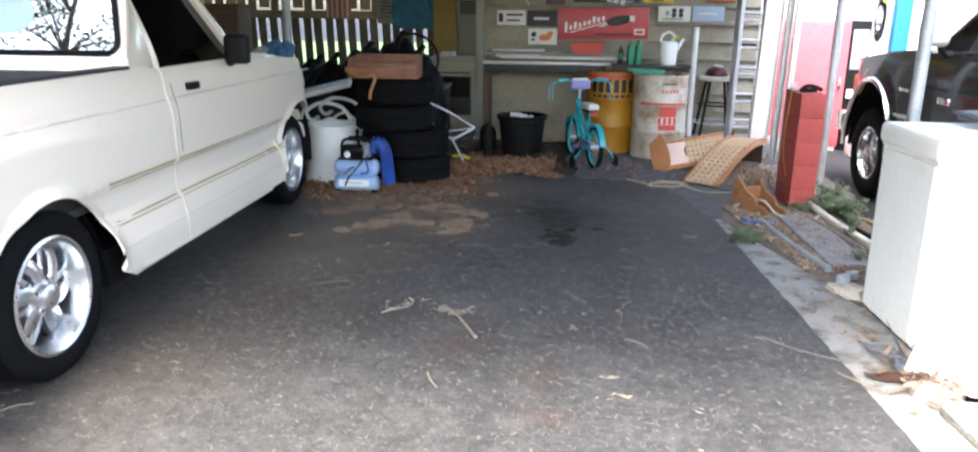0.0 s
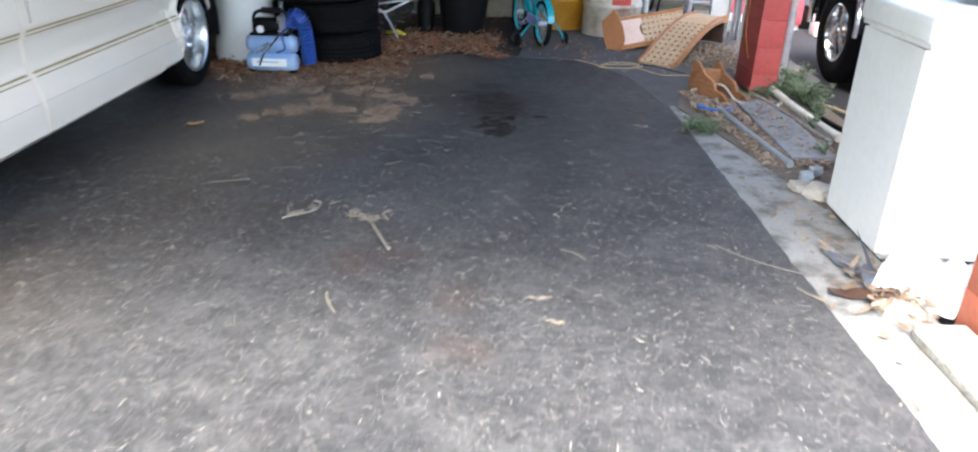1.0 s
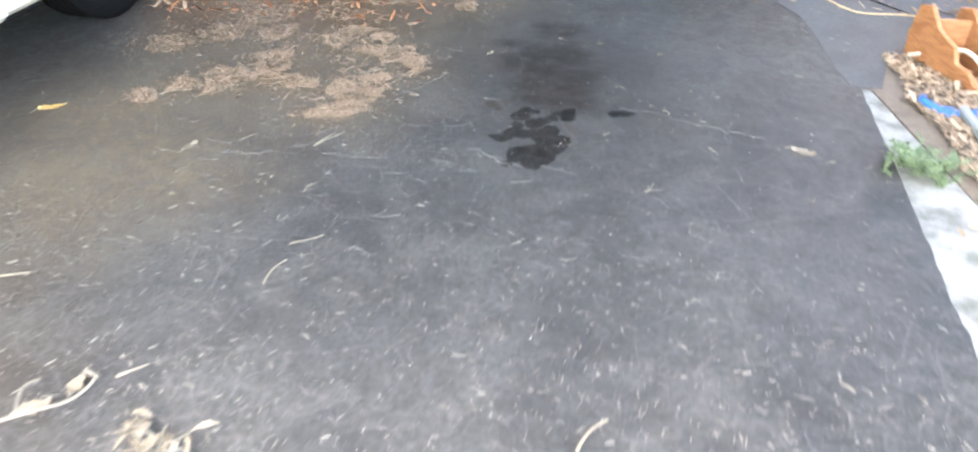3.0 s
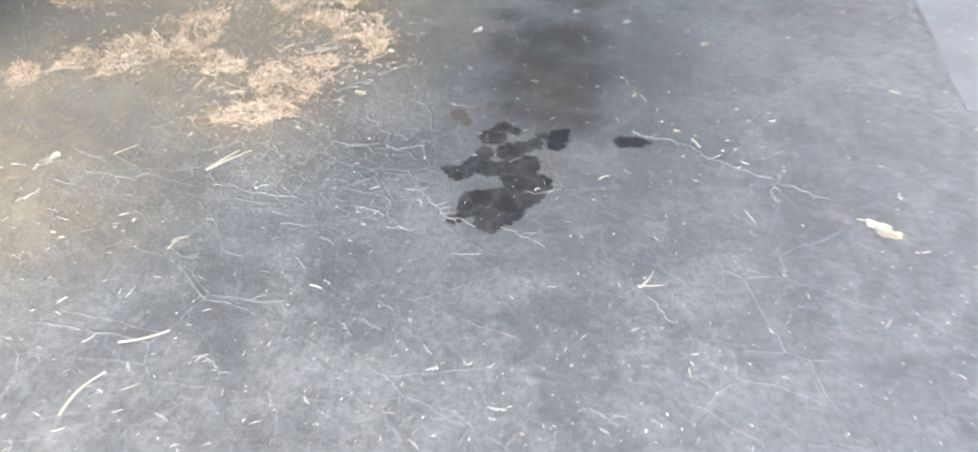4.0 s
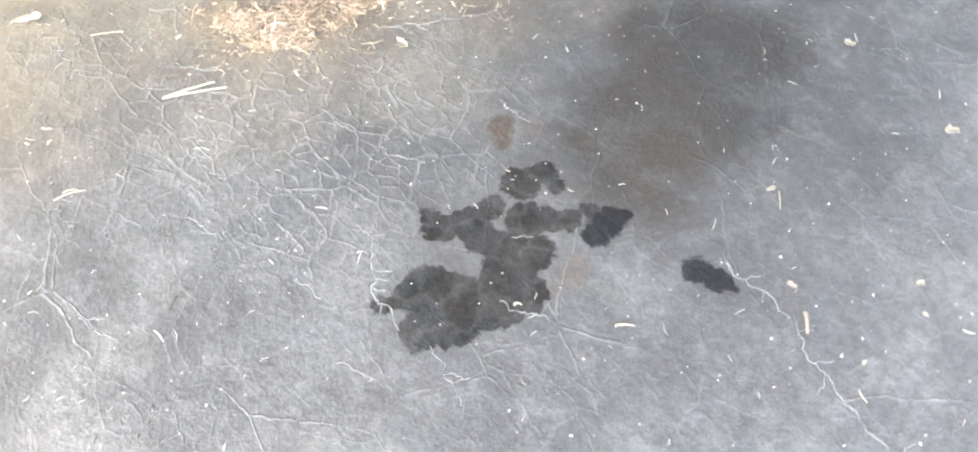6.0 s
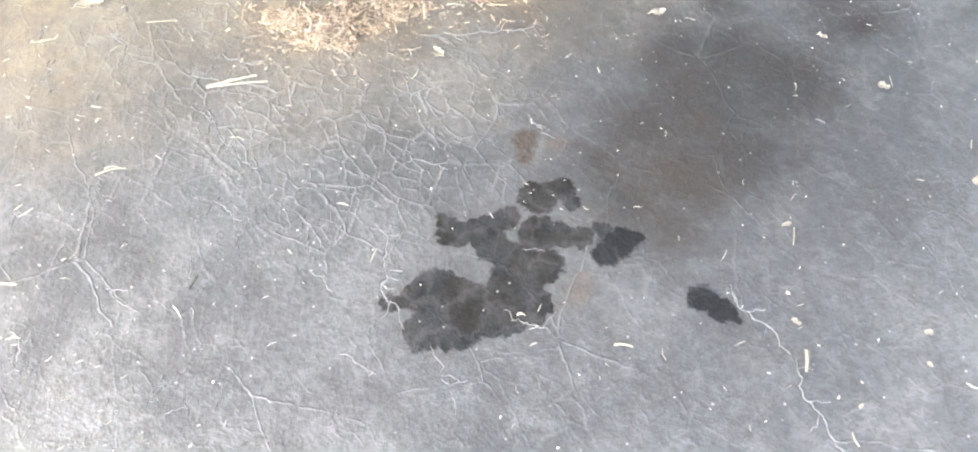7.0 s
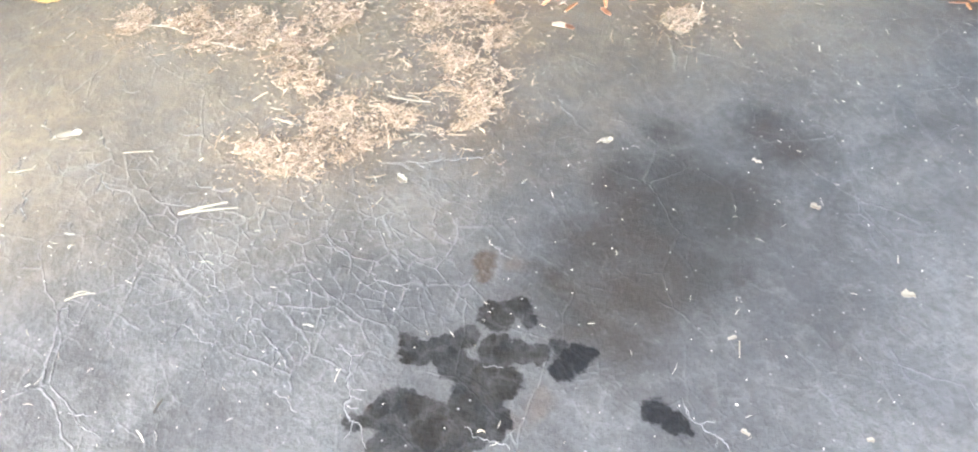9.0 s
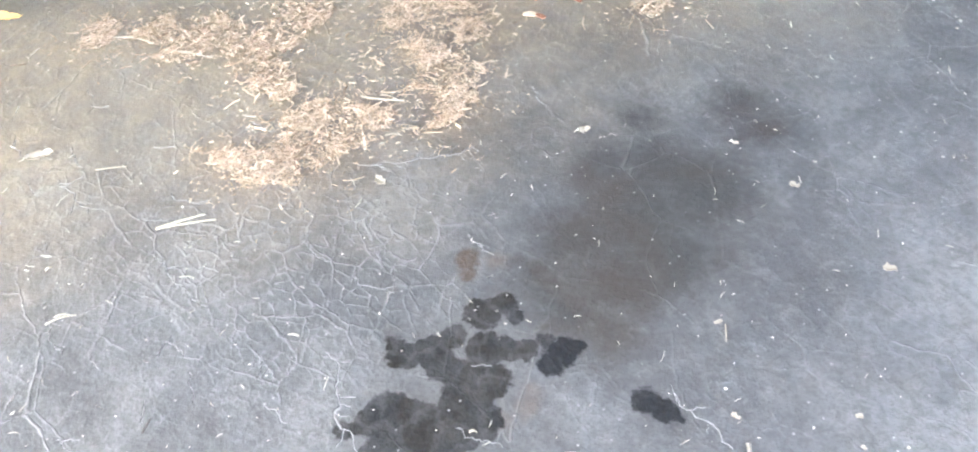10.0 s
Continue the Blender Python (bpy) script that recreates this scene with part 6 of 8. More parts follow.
for x, y, r in ((2.31, 6.80, 0.034), (2.19, 5.02, 0.036)):
    o = thing("carport_post", "round galvanised steel carport post", "post", pose(x, y, -0.05), "carport posts")
    part("shaft", lathe(bmesh.new(), [(0, 0), (r, 0), (r, 2.5), (0, 2.5)], 20), GALV, o)
    part("base_plate", block(-0.08, 0.08, -0.08, 0.08, 0.0, 0.012, 0.003), GALV, o)
    for sx in (-0.06, 0.06):
        part("bolt", lathe(bmesh.new(), [(0, 0.012), (0.012, 0.012), (0.012, 0.026), (0, 0.026)], 6, pose(sx, 0.06, 0)), GALV, o)

# dark pickup on the next drive
suv = thing("dark_pickup", "black pickup with chrome wheel-arch trim parked beside the carport", "pickup truck", pose(3.7, 5.5, 0))
NX = 2.82


def dark_flank(y0, y1, n=50):
    bm = bmesh.new()
    ys = [y0 + (y1 - y0) * k / n for k in range(n + 1)]
    c, r = 7.18, 0.46
    ys += [c + r * math.cos(math.pi * k / 24) for k in range(25) if y0 < c + r * math.cos(math.pi * k / 24) < y1]
    rows = []
    for y in sorted(set(round(v, 4) for v in ys)):
        lo = 0.42
        if abs(y - c) < r:
            lo = max(lo, 0.40 + 1.22 * math.sqrt(max(0, r * r - (y - c) ** 2)))
        hi = 1.24 if y < 6.5 else 1.24 - 0.14 * ((y - 6.5) / 1.3) ** 1.6
        row = []
        for k in range(25):
            z = lo + (hi - lo) * k / 24
            near = abs(math.hypot(y - c, (z - 0.40) / 1.22) - r)
            x = NX - 0.02 + 0.05 * max(0, (z - 0.95) / 0.3) ** 2 - 0.035 * max(0, 1 - near / 0.12) + 0.10 * max(0, (y - 7.5) / 0.3) ** 2
            row.append((x, y, z))
        rows.append(row)
    return thicken(sheet(bm, rows), 0.012)


f = wpart("front_fender", dark_flank(6.46, 7.80), BLACK_PAINT, suv)
d = wpart("door", dark_flank(5.22, 6.445), BLACK_PAINT, suv)
wpart("cab_side", dark_flank(3.2, 5.205), BLACK_PAINT, suv)
arch = [(NX - 0.05, 7.18 + 0.475 * math.cos(radians(a)), 0.40 + 0.575 * math.sin(radians(a))) for a in range(-5, 186, 6)]
wpart("arch_trim", tube(bmesh.new(), arch, 0.024, 8), CHROME, suv, "chrome wheel-arch trim")
wpart("side_moulding", tube(bmesh.new(), [(NX - 0.025, 3.2, 0.74), (NX - 0.025, 6.70, 0.74)], 0.02, 8), CHROME, suv, "chrome side moulding")
wpart("door_handle", block(NX - 0.045, NX, 5.86, 6.02, 0.90, 0.95, 0.012), CHROME, d, "chrome door handle")
wpart("fender_badge", block(NX - 0.035, NX, 6.50, 6.68, 0.93, 0.96, 0.005), CHROME, f, "chrome badge")
wpart("hood", thicken(sheet(bmesh.new(), [[(NX + 0.04 + 1.64 * i / 10, 6.42 + 1.36 * j / 10, 1.255 - 0.14 * (j / 10) ** 1.6 + 0.05 * math.sin(math.pi * i / 10)) for i in range(11)] for j in range(11)]), 0.014), BLACK_PAINT, suv)
wpart("grille", block(NX + 0.25, NX + 1.5, 7.80, 7.84, 0.68, 1.02, 0.02), CHROME, suv)
wpart("front_panel", block(NX + 0.08, NX + 1.66, 7.74, 7.80, 0.55, 1.08, 0.02), BLACK_PAINT, suv)
wpart("headlight", block(NX + 0.04, NX + 0.26, 7.70, 7.83, 0.80, 0.98, 0.02), SIGN_ORANGE, suv, "amber lamp")
wpart("front_bumper", block(NX - 0.04, NX + 1.78, 7.72, 7.95, 0.45, 0.64, 0.04), CHROME, suv)
wpart("roof", block(NX + 0.2, NX + 1.55, 4.2, 5.6, 1.78, 1.84, 0.03), BLACK_PAINT, suv)
for x in (NX + 0.12, NX + 1.62):
    wpart("windscreen_pillar", tube(bmesh.new(), [(x, 6.42, 1.25), (x + (0.1 if x < 3.5 else -0.1), 5.6, 1.80)], 0.035, 8), BLACK_PAINT, suv)
    wpart("rear_pillar", tube(bmesh.new(), [(x, 4.25, 1.24), (x + (0.1 if x < 3.5 else -0.1), 4.25, 1.80)], 0.06, 8), BLACK_PAINT, suv)
bm = bmesh.new()
bm.faces.new([bm.verts.new(p) for p in ((NX + 0.13, 6.40, 1.25), (NX + 1.6, 6.40, 1.25), (NX + 1.5, 5.62, 1.79), (NX + 0.24, 5.62, 1.79))])
w = wpart("windscreen", thicken(bm, 0.006), GLASS_DARK, suv, "", False)
w.visible_shadow = False
bm = bmesh.new()
bm.faces.new([bm.verts.new(p) for p in ((NX + 0.06, 4.3, 1.24), (NX + 0.06, 6.30, 1.24), (NX + 0.2, 5.60, 1.78), (NX + 0.2, 4.3, 1.78))])
w = wpart("door_window", thicken(bm, 0.006), GLASS_DARK, suv, "", False)
w.visible_shadow = False
wpart("far_side", block(NX + 1.68, NX + 1.74, 3.2, 7.75, 0.42, 1.22, 0.02), BLACK_PAINT, suv)
wpart("floor", block(NX + 0.05, NX + 1.7, 3.2, 6.7, 0.38, 0.45), BLACK, suv)
wpart("dashboard", block(NX + 0.1, NX + 1.62, 5.95, 6.35, 0.9, 1.24, 0.05), FABRIC_DARK, suv)
wpart("cab_back", block(NX + 0.1, NX + 1.65, 4.2, 4.25, 0.45, 1.78), BLACK_PAINT, suv)
mr = wpart("door_mirror", block(NX - 0.20, NX - 0.02, 5.98, 6.14, 1.29, 1.50, 0.06, seg=4), GALV, suv, "large grey door mirror")
wpart("mirror_arm", tube(bmesh.new(), [(NX + 0.02, 6.10, 1.22), (NX - 0.06, 6.08, 1.30)], 0.02, 8), BLACK, mr)
wpart("wheel_well", thicken(sheet(bmesh.new(), [[(x, 7.18 + 0.49 * math.cos(radians(a)), 0.40 + 0.60 * math.sin(radians(a))) for x in (NX + 0.0, NX + 0.35)] for a in range(-5, 186, 8)]), 0.01), BLACK, suv)
wpart("wheel_well_back", block(NX + 0.34, NX + 0.37, 6.6, 7.75, 0.35, 0.95), BLACK, suv)
add_wheel(suv, suv.location, Matrix.Translation((NX + 0.115, 7.18, 0.345)) @ Matrix.Rotation(radians(-90), 4, "Y"), CHROME, 5, 0.395, 0.26, 0.215, 0.05)
add_wheel(suv, suv.location, Matrix.Translation((NX + 0.115, 3.9, 0.345)) @ Matrix.Rotation(radians(-90), 4, "Y"), CHROME, 5, 0.395, 0.26, 0.215, 0.05)
add_wheel(suv, suv.location, Matrix.Translation((NX + 1.62, 7.18, 0.345)) @ AXIS_X, CHROME, 5, 0.395, 0.26, 0.215, 0.05)

# red cabinet and dark box against the white building
rc = thing("red_metal_cabinet", "tall plain red metal cabinet against the white building", "cabinet", pose(3.04, 9.66, -0.05))
part("body", block(-0.50, 0.40, 0.0, 0.35, 0.05, 1.49, 0.012), RED_WALL, rc)
part("door", block(-0.485, 0.385, -0.012, 0.0, 0.10, 1.46, 0.006), RED_WALL, rc)
part("handle", block(0.31, 0.34, -0.035, -0.012, 0.72, 0.86, 0.006), CHROME, rc)
part("plinth", block(-0.48, 0.38, 0.02, 0.33, 0.0, 0.05), WHITE, rc)
bb = thing("black_equipment_box", "black equipment cabinet beside the red one", "cabinet", pose(3.57, 9.7, -0.05))
part("body", block(-0.11, 0.11, 0, 0.3, 0.0, 1.50, 0.015), BLACK, bb)
part("panel", block(-0.09, 0.09, -0.012, 0.0, 0.95, 1.40, 0.01), GREY_PVC, bb)
part("shelf_face", block(-0.09, 0.09, -0.02, 0.0, 0.62, 0.72, 0.01), WHITE, bb)
wb = thing("white_crate", "white crate low beside the red cabinet", "crate", pose(3.55, 9.35, -0.05))
part("body", block(-0.10, 0.14, -0.1, 0.1, 0.0, 0.30, 0.02), WHITE, wb)
part("lid", block(-0.11, 0.15, -0.11, 0.11, 0.30, 0.33, 0.01), WHITE, wb)
bp = thing("blue_post", "blue painted post in front of the white building", "post", pose(4.05, 9.85, -0.05))
part("shaft", block(-0.09, 0.09, -0.05, 0.05, 0, 2.7, 0.01), BLUE_POST, bp)
part("foot", block(-0.12, 0.12, -0.08, 0.08, 0, 0.03, 0.005), GALV, bp)
reel = thing("hose_reel", "dark hose coiled on a wall reel with yellow fittings", "hose reel", pose(3.86, 10.05, 1.48))
for k in range(6):
    part("hose_loop", lathe(bmesh.new(), [(0.10 + 0.012 * k, -0.01), (0.11 + 0.012 * k, 0), (0.10 + 0.012 * k, 0.01), (0.09 + 0.012 * k, 0), (0.10 + 0.012 * k, -0.01)], 28, Matrix.Translation((0, -0.05 - 0.012 * (k % 3), 0)) @ Matrix.Rotation(radians(90), 4, "X") @ Matrix.Diagonal((0.4, 1.6, 1, 1))), BLACK, reel)
part("fitting", lathe(bmesh.new(), [(0, 0), (0.03, 0), (0.025, 0.07), (0, 0.07)], 12, pose(0.03, -0.06, 0.18)), YELLOW_PLASTIC, reel)
part("bracket", block(-0.04, 0.04, -0.05, 0.0, -0.06, 0.06, 0.01), GALV, reel)


# lattice furniture panels lying in front of the drums
def lattice(bm, n, m, point, gap=0.42, th=0.014):
    """A plate with a grid of square holes over point(u, v)."""
    cells_u, cells_v = 2 * n + 1, 2 * m + 1
    us = [0.0]
    for k in range(n):
        us += [(k + (1 - gap) / 1.0 * 0.5 + 0.0) / n, (k + (1 - gap) * 0.5 + gap) / n]
    us.append(1.0)
    vs = [0.0]
    for k in range(m):
        vs += [(k + (1 - gap) * 0.5) / m, (k + (1 - gap) * 0.5 + gap) / m]
    vs.append(1.0)
    grid = [[bm.verts.new(point(u, v)) for v in vs] for u in us]
    for i in range(len(us) - 1):
        for j in range(len(vs) - 1):
            if i % 2 == 1 and j % 2 == 1:
                continue
            bm.faces.new((grid[i][j], grid[i + 1][j], grid[i + 1][j + 1], grid[i][j + 1]))
    return thicken(bm, th)


def solid_board(a, b, h, th=0.016):
    """An upright board from a to b, reaching h down from its top edge."""
    return thicken(sheet(bmesh.new(), [[p - Vector((0, 0, 0.012)), p - Vector((0, 0, h))] for p in (a, (a + b) / 2, b)]), th)


ramp = thing("lattice_ramp", "arched orange pine lattice panel lying on the concrete", "lattice panel", pose(1.30, 7.40, 0.004))


def ramp_point(u, v, lift=0.0):
    # u along the arch, v across
    along = Vector((0.69, 1.06, 0))
    across = Vector((0.26, -0.20, 0))
    h = 0.012 + 0.27 * math.sin(min(u, 1.0) * math.pi * 0.60) ** 1.15
    return along * u + across * v + Vector((0, 0, h + lift))


part("lattice", lattice(bmesh.new(), 11, 5, lambda u, v: ramp_point(u * 0.62, 0.06 + 0.88 * v), 0.40), PALE_WOOD, ramp)
bm = sheet(bmesh.new(), [[ramp_point(0.62 + 0.38 * k / 8, v) for v in (0.0, 0.5, 1.0)] for k in range(9)])
part("top_board", thicken(bm, 0.016), PALE_WOOD, ramp)
for v in (0.0, 1.0):
    bm = bmesh.new()
    rows = []
    for k in range(19):
        p = ramp_point(k / 18, v)
        rows.append([p + Vector((0, 0, 0.016)), p - Vector((0, 0, min(0.045, p.z - 0.002)))])
    part("side_rail", thicken(sheet(bm, rows), 0.02), ORANGE_WOOD, ramp)
part("end_support", solid_board(ramp_point(0.96, 0.04), ramp_point(0.96, 0.96), 0.235), DARK_WOOD, ramp)
seat = thing("garden_bench_piece", "orange pine bench piece with lattice top and bare end boards", "bench piece", pose(1.20, 7.92, 0.004))
bm = slab(bmesh.new(), [(-0.11, 0.0), (0.03, 0.0), (0.05, 0.09), (0.02, 0.20), (-0.02, 0.28), (-0.07, 0.355), (-0.18, 0.24), (-0.15, 0.10)], -0.011, 0.011)
bmesh.ops.transform(bm, matrix=Matrix.Translation((0.0, -0.03, 0)) @ Matrix.Rotation(radians(-24), 4, "Z") @ Matrix.Rotation(radians(90), 4, "X"), verts=bm.verts)
part("end_board", bm, ORANGE, seat)


def seat_point(u, v):
    return Vector((0.03, -0.02, 0.03)) + Vector((0.60, 0.14, 0.10)) * u + Vector((-0.02, 0.28, 0.19)) * v


part("front_board", thicken(sheet(bmesh.new(), [[seat_point(0.33 * a + 0.03 * math.sin(v * 9), v) for v in (0, 0.2, 0.4, 0.6, 0.8, 1)] for a in (0, 0.5, 1)]), 0.015), PINK_BOARD, seat)
part("lattice", lattice(bmesh.new(), 9, 5, lambda u, v: seat_point(0.345 + 0.655 * u, v), 0.36), PALE_WOOD, seat)
part("edge_board", thicken(sheet(bmesh.new(), [[seat_point(u, 1.0) + Vector((0, 0.004, dz)) for dz in (-0.10, 0.016)] for u in (0, 0.25, 0.5, 0.75, 1)]), 0.018), ORANGE_WOOD, seat)
part("edge_board", thicken(sheet(bmesh.new(), [[seat_point(u, 0.0) + Vector((0, -0.012, dz)) for dz in (-0.028, 0.012)] for u in (0, 0.25, 0.5, 0.75, 1)]), 0.018), ORANGE_WOOD, seat)
part("back_support", block(0.05, 0.6, 0.285, 0.305, 0.0, 0.19, 0.005), ORANGE_WOOD, seat)

# orange wood brackets by the pillar with blue strap
BRACKET_WOOD = wood("worn_orange_wood", (0.36, 0.165, 0.07), (0.22, 0.09, 0.035), 0.6, (3, 3, 12), 3.0)
brk = thing("wooden_bracket", "pair of worn orange wooden brackets joined by a board", "bracket", pose(1.66, 6.30, 0.0))
for x in (-0.02, 0.13):
    bm = slab(bmesh.new(), [(-0.20, 0.0), (0.19, 0.0), (0.21, 0.03), (0.15, 0.07), (0.08, 0.075), (0.05, 0.13), (-0.05, 0.16), (-0.13, 0.235), (-0.19, 0.22), (-0.21, 0.10)], -0.011, 0.011)
    bmesh.ops.transform(bm, matrix=Matrix.Translation((x, 0, 0.0)) @ Matrix.Rotation(radians(-64), 4, "Z") @ Matrix.Rotation(radians(90), 4, "X"), verts=bm.verts)
    bmesh.ops.bevel(bm, geom=bm.edges[:], offset=0.003, segments=1, affect="EDGES")
    part("side_plate", bm, BRACKET_WOOD, brk)
part("cross_board", block(-0.055, 0.085, 0.09, 0.11, 0.05, 0.19, 0.004), BRACKET_WOOD, brk)
strap = thing("blue_strap", "bright blue webbing strap on the ground", "strap", pose(1.58, 5.98, 0.0))
part("webbing", tube(bmesh.new(), bend([(-0.05, 0.05, 0.012), (-0.07, -0.02, 0.03), (0.0, -0.07, 0.015), (0.09, -0.06, 0.012), (0.16, -0.01, 0.02)]), 0.013, 6), BLUE_STRAP, strap)
part("buckle", block(-0.02, 0.03, -0.09, -0.05, 0.0, 0.03, 0.006), BLUE_STRAP, strap)

# strips, slab and pipes beside the edging
tagged(part("side_bed", slab(bmesh.new(), [(1.36, 6.1), (1.48, 5.6), (1.62, 5.0), (1.75, 4.3), (2.45, 4.3), (2.45, 6.5), (1.36, 6.5)], -0.06, -0.004), SIDE_SOIL), "leaf-covered soil beside the concrete edging", "ground", kind="structure")
tagged(part("paving_slab", block(1.80, 2.06, 4.95, 6.15, -0.05, 0.03, 0.008, Matrix.Translation((0, 0, 0)) ), SLAB_GREY), "grey paving slab in the side bed", "slab", kind="structure")


def lying_pipe(name, label, pts, r, mat, cat="pipe"):
    o = thing(name, label, cat, pose(*pts[0]))
    part("tube", tube(bmesh.new(), [Vector(p) - Vector(pts[0]) for p in bend(pts, 5)], r, 10), mat, o)
    e = Vector(pts[-1]) - Vector(pts[0])
    dirn = (Vector(pts[-1]) - Vector(pts[-2])).normalized()
    part("end_cap", tube(bmesh.new(), [e - dirn * 0.03, e + dirn * 0.012], r * 1.18, 10), mat, o)
    return o


lying_pipe("grey_conduit", "grey plastic conduit lying along the bed", [(1.64, 5.92, 0.025), (1.69, 5.4, 0.020), (1.76, 4.86, 0.020)], 0.019, GREY_PVC)
lying_pipe("white_pipe", "dirty white plastic pipe lying by the slab", [(2.13, 6.42, 0.055), (2.14, 5.9, 0.05), (2.19, 5.3, 0.045)], 0.024, PVC)
lying_pipe("thin_stick", "thin weathered stick lying along the slab", [(1.98, 6.42, 0.02), (2.04, 5.9, 0.035), (2.12, 5.25, 0.03)], 0.012, GREY_PLANK, "stick")
lying_pipe("black_hose", "black hose lying in the weeds", [(2.32, 6.2, 0.02), (2.28, 5.8, 0.02), (2.36, 5.3, 0.02)], 0.016, BLACK, "hose")
lying_pipe("white_cable", "dirty white cable winding past the brackets", [(1.55, 6.42, 0.02), (1.72, 6.30, 0.10), (1.80, 6.12, 0.03), (1.92, 6.02, 0.02), (2.05, 6.05, 0.02), (2.2, 6.3, 0.02)], 0.009, PVC, "cable")
lying_pipe("tan_cable", "tan cable lying across the next drive", [(2.30, 6.62, -0.03), (2.5, 6.35, -0.035), (2.62, 6.1, -0.035), (2.85, 5.9, -0.035)], 0.012, ROPE, "cable")
coil = thing("rope_coil", "loose loops of tan cord lying before the lattice panels", "cord", pose(1.13, 7.19, 0.004))
pts = []
for k in range(61):
    a = 2 * math.pi * k / 30 + math.pi
    q = k // 30
    pts.append((0.185 * math.cos(a) * (1 - 0.12 * q) + 0.012 * math.sin(3 * a), (0.075 + 0.035 * q) * math.sin(a) + 0.02 * q + 0.10 * math.cos(a) * 0.3, 0.006 + 0.004 * q))
part("cord", tube(bmesh.new(), pts, 0.0042, 6), ROPE, coil)
part("tail", tube(bmesh.new(), bend([(0.10, -0.03, 0.012), (0.17, -0.10, 0.006), (0.25, -0.22, 0.006), (0.33, -0.27, 0.006), (0.54, -0.27, 0.012), (0.62, -0.40, 0.012)]), 0.0045, 6), ROPE, coil)
part("tail", tube(bmesh.new(), bend([(0.17, 0.06, 0.010), (0.30, 0.04, 0.006), (0.38, -0.06, 0.006), (0.50, -0.20, 0.006), (0.56, -0.27, 0.008)]), 0.0038, 6), BLACK, coil)
part("tail", tube(bmesh.new(), bend([(-0.18, 0.0, 0.008), (-0.28, 0.12, 0.006), (-0.36, 0.20, 0.006)]), 0.0042, 6), ROPE, coil)


def rock(at, s, seed, mat=STONE, flat=0.7, name="concrete_chunk", label="broken pale concrete chunk beside the edging"):
    o = thing(name, label, "rubble", pose(*at, 0, 0, seed * 50), "rubble by the chest")
    bm = bmesh.new()
    bmesh.ops.create_icosphere(bm, subdivisions=3, radius=1)
    for v in bm.verts:
        q = Vector(tuple(math.copysign(abs(c) ** 0.6, c) for c in v.co))
        q *= 1 + 0.34 * noise.noise(v.co * 1.6 + Vector((seed, 0, 0))) + 0.13 * noise.noise(v.co * 4.5 + Vector((0, seed, 0))) + 0.05 * noise.noise(v.co * 11)
        v.co = Vector((q.x * s, q.y * s * 0.75, (q.z + 0.9) * s * flat * 0.6))
    part("lump", bm, mat, o, "", True)
    bm = bmesh.new()
    bmesh.ops.create_icosphere(bm, subdivisions=2, radius=s * 0.22)
    bmesh.ops.translate(bm, verts=bm.verts, vec=(s * 0.95, s * 0.35, s * 0.16))
    part("crumb", bm, mat, o)
    return o


rock((1.78, 4.45, -0.01), 0.08, 1.0)
rock((1.70, 4.53, -0.01), 0.055, 2.0)
rock((1.76, 4.60, 0.0), 0.04, 3.0, GREY_PVC, 1.5, "grey_stone", "grey stone standing beside the chest")
rock((1.86, 4.74, 0.0), 0.035, 4.0, GREY_PVC, 1.2, "grey_stone", "grey stone in the side bed")
rock((1.78, 3.42, -0.02), 0.10, 5.0)
rock((1.92, 3.52, -0.02), 0.12, 6.0)
rock((1.66, 3.30, -0.02), 0.07, 7.0)
plk = thing("cream_board", "cream painted board lying beside the pillar", "board", pose(1.66, 3.02, -0.006, 0, 0, 0))
part("plank", block(-0.02, 0.16, -0.9, 0.14, 0.0, 0.045, 0.005, Matrix.Rotation(radians(2), 4, "Z")), PVC, plk)
part("edge_strip", block(-0.03, -0.02, -0.88, 0.12, 0.0, 0.03, 0.002, Matrix.Rotation(radians(2), 4, "Z")), GREY_PLANK, plk)


def crumpled(at, w, d, h, seed, mat, name, label):
    o = thing(name, label, "sheet", pose(*at, 0, 0, seed * 30))
    bm = bmesh.new()
    rows = []
    for j in range(15):
        rows.append([((i / 17 - 0.5) * w + 0.02 * noise.noise((i * 0.7, j * 0.7, seed)), (j / 14 - 0.5) * d, h * (0.5 + 0.5 * noise.noise((i * 0.33, j * 0.4, seed))) * (1 - abs(i / 8.5 - 1) ** 3) + 0.012) for i in range(18)])
    part("film", thicken(sheet(bm, rows), 0.004), mat, o)
    part("torn_strip", thicken(sheet(bmesh.new(), [[(w * 0.45 + 0.04 * k, -0.03 + 0.03 * q, 0.012 + 0.012 * math.sin(k * 1.3 + q)) for q in range(3)] for k in range(5)]), 0.003), mat, o)
    return o


crumpled((1.86, 3.50, 0.0), 0.40, 0.30, 0.16, 1.5, FOIL, "plastic_sheet", "crumpled white plastic sheet among rubble")
crumpled((1.64, 3.55, 0.0), 0.14, 0.10, 0.06, 3.5, SLATE_CLOTH, "dark_scrap", "crumpled dark scrap on the concrete edging")
crumpled((1.66, 3.38, 0.0), 0.13, 0.08, 0.045, 5.5, DARK_WOOD, "brown_leaf_scrap", "curled brown leaf litter beside the chest")


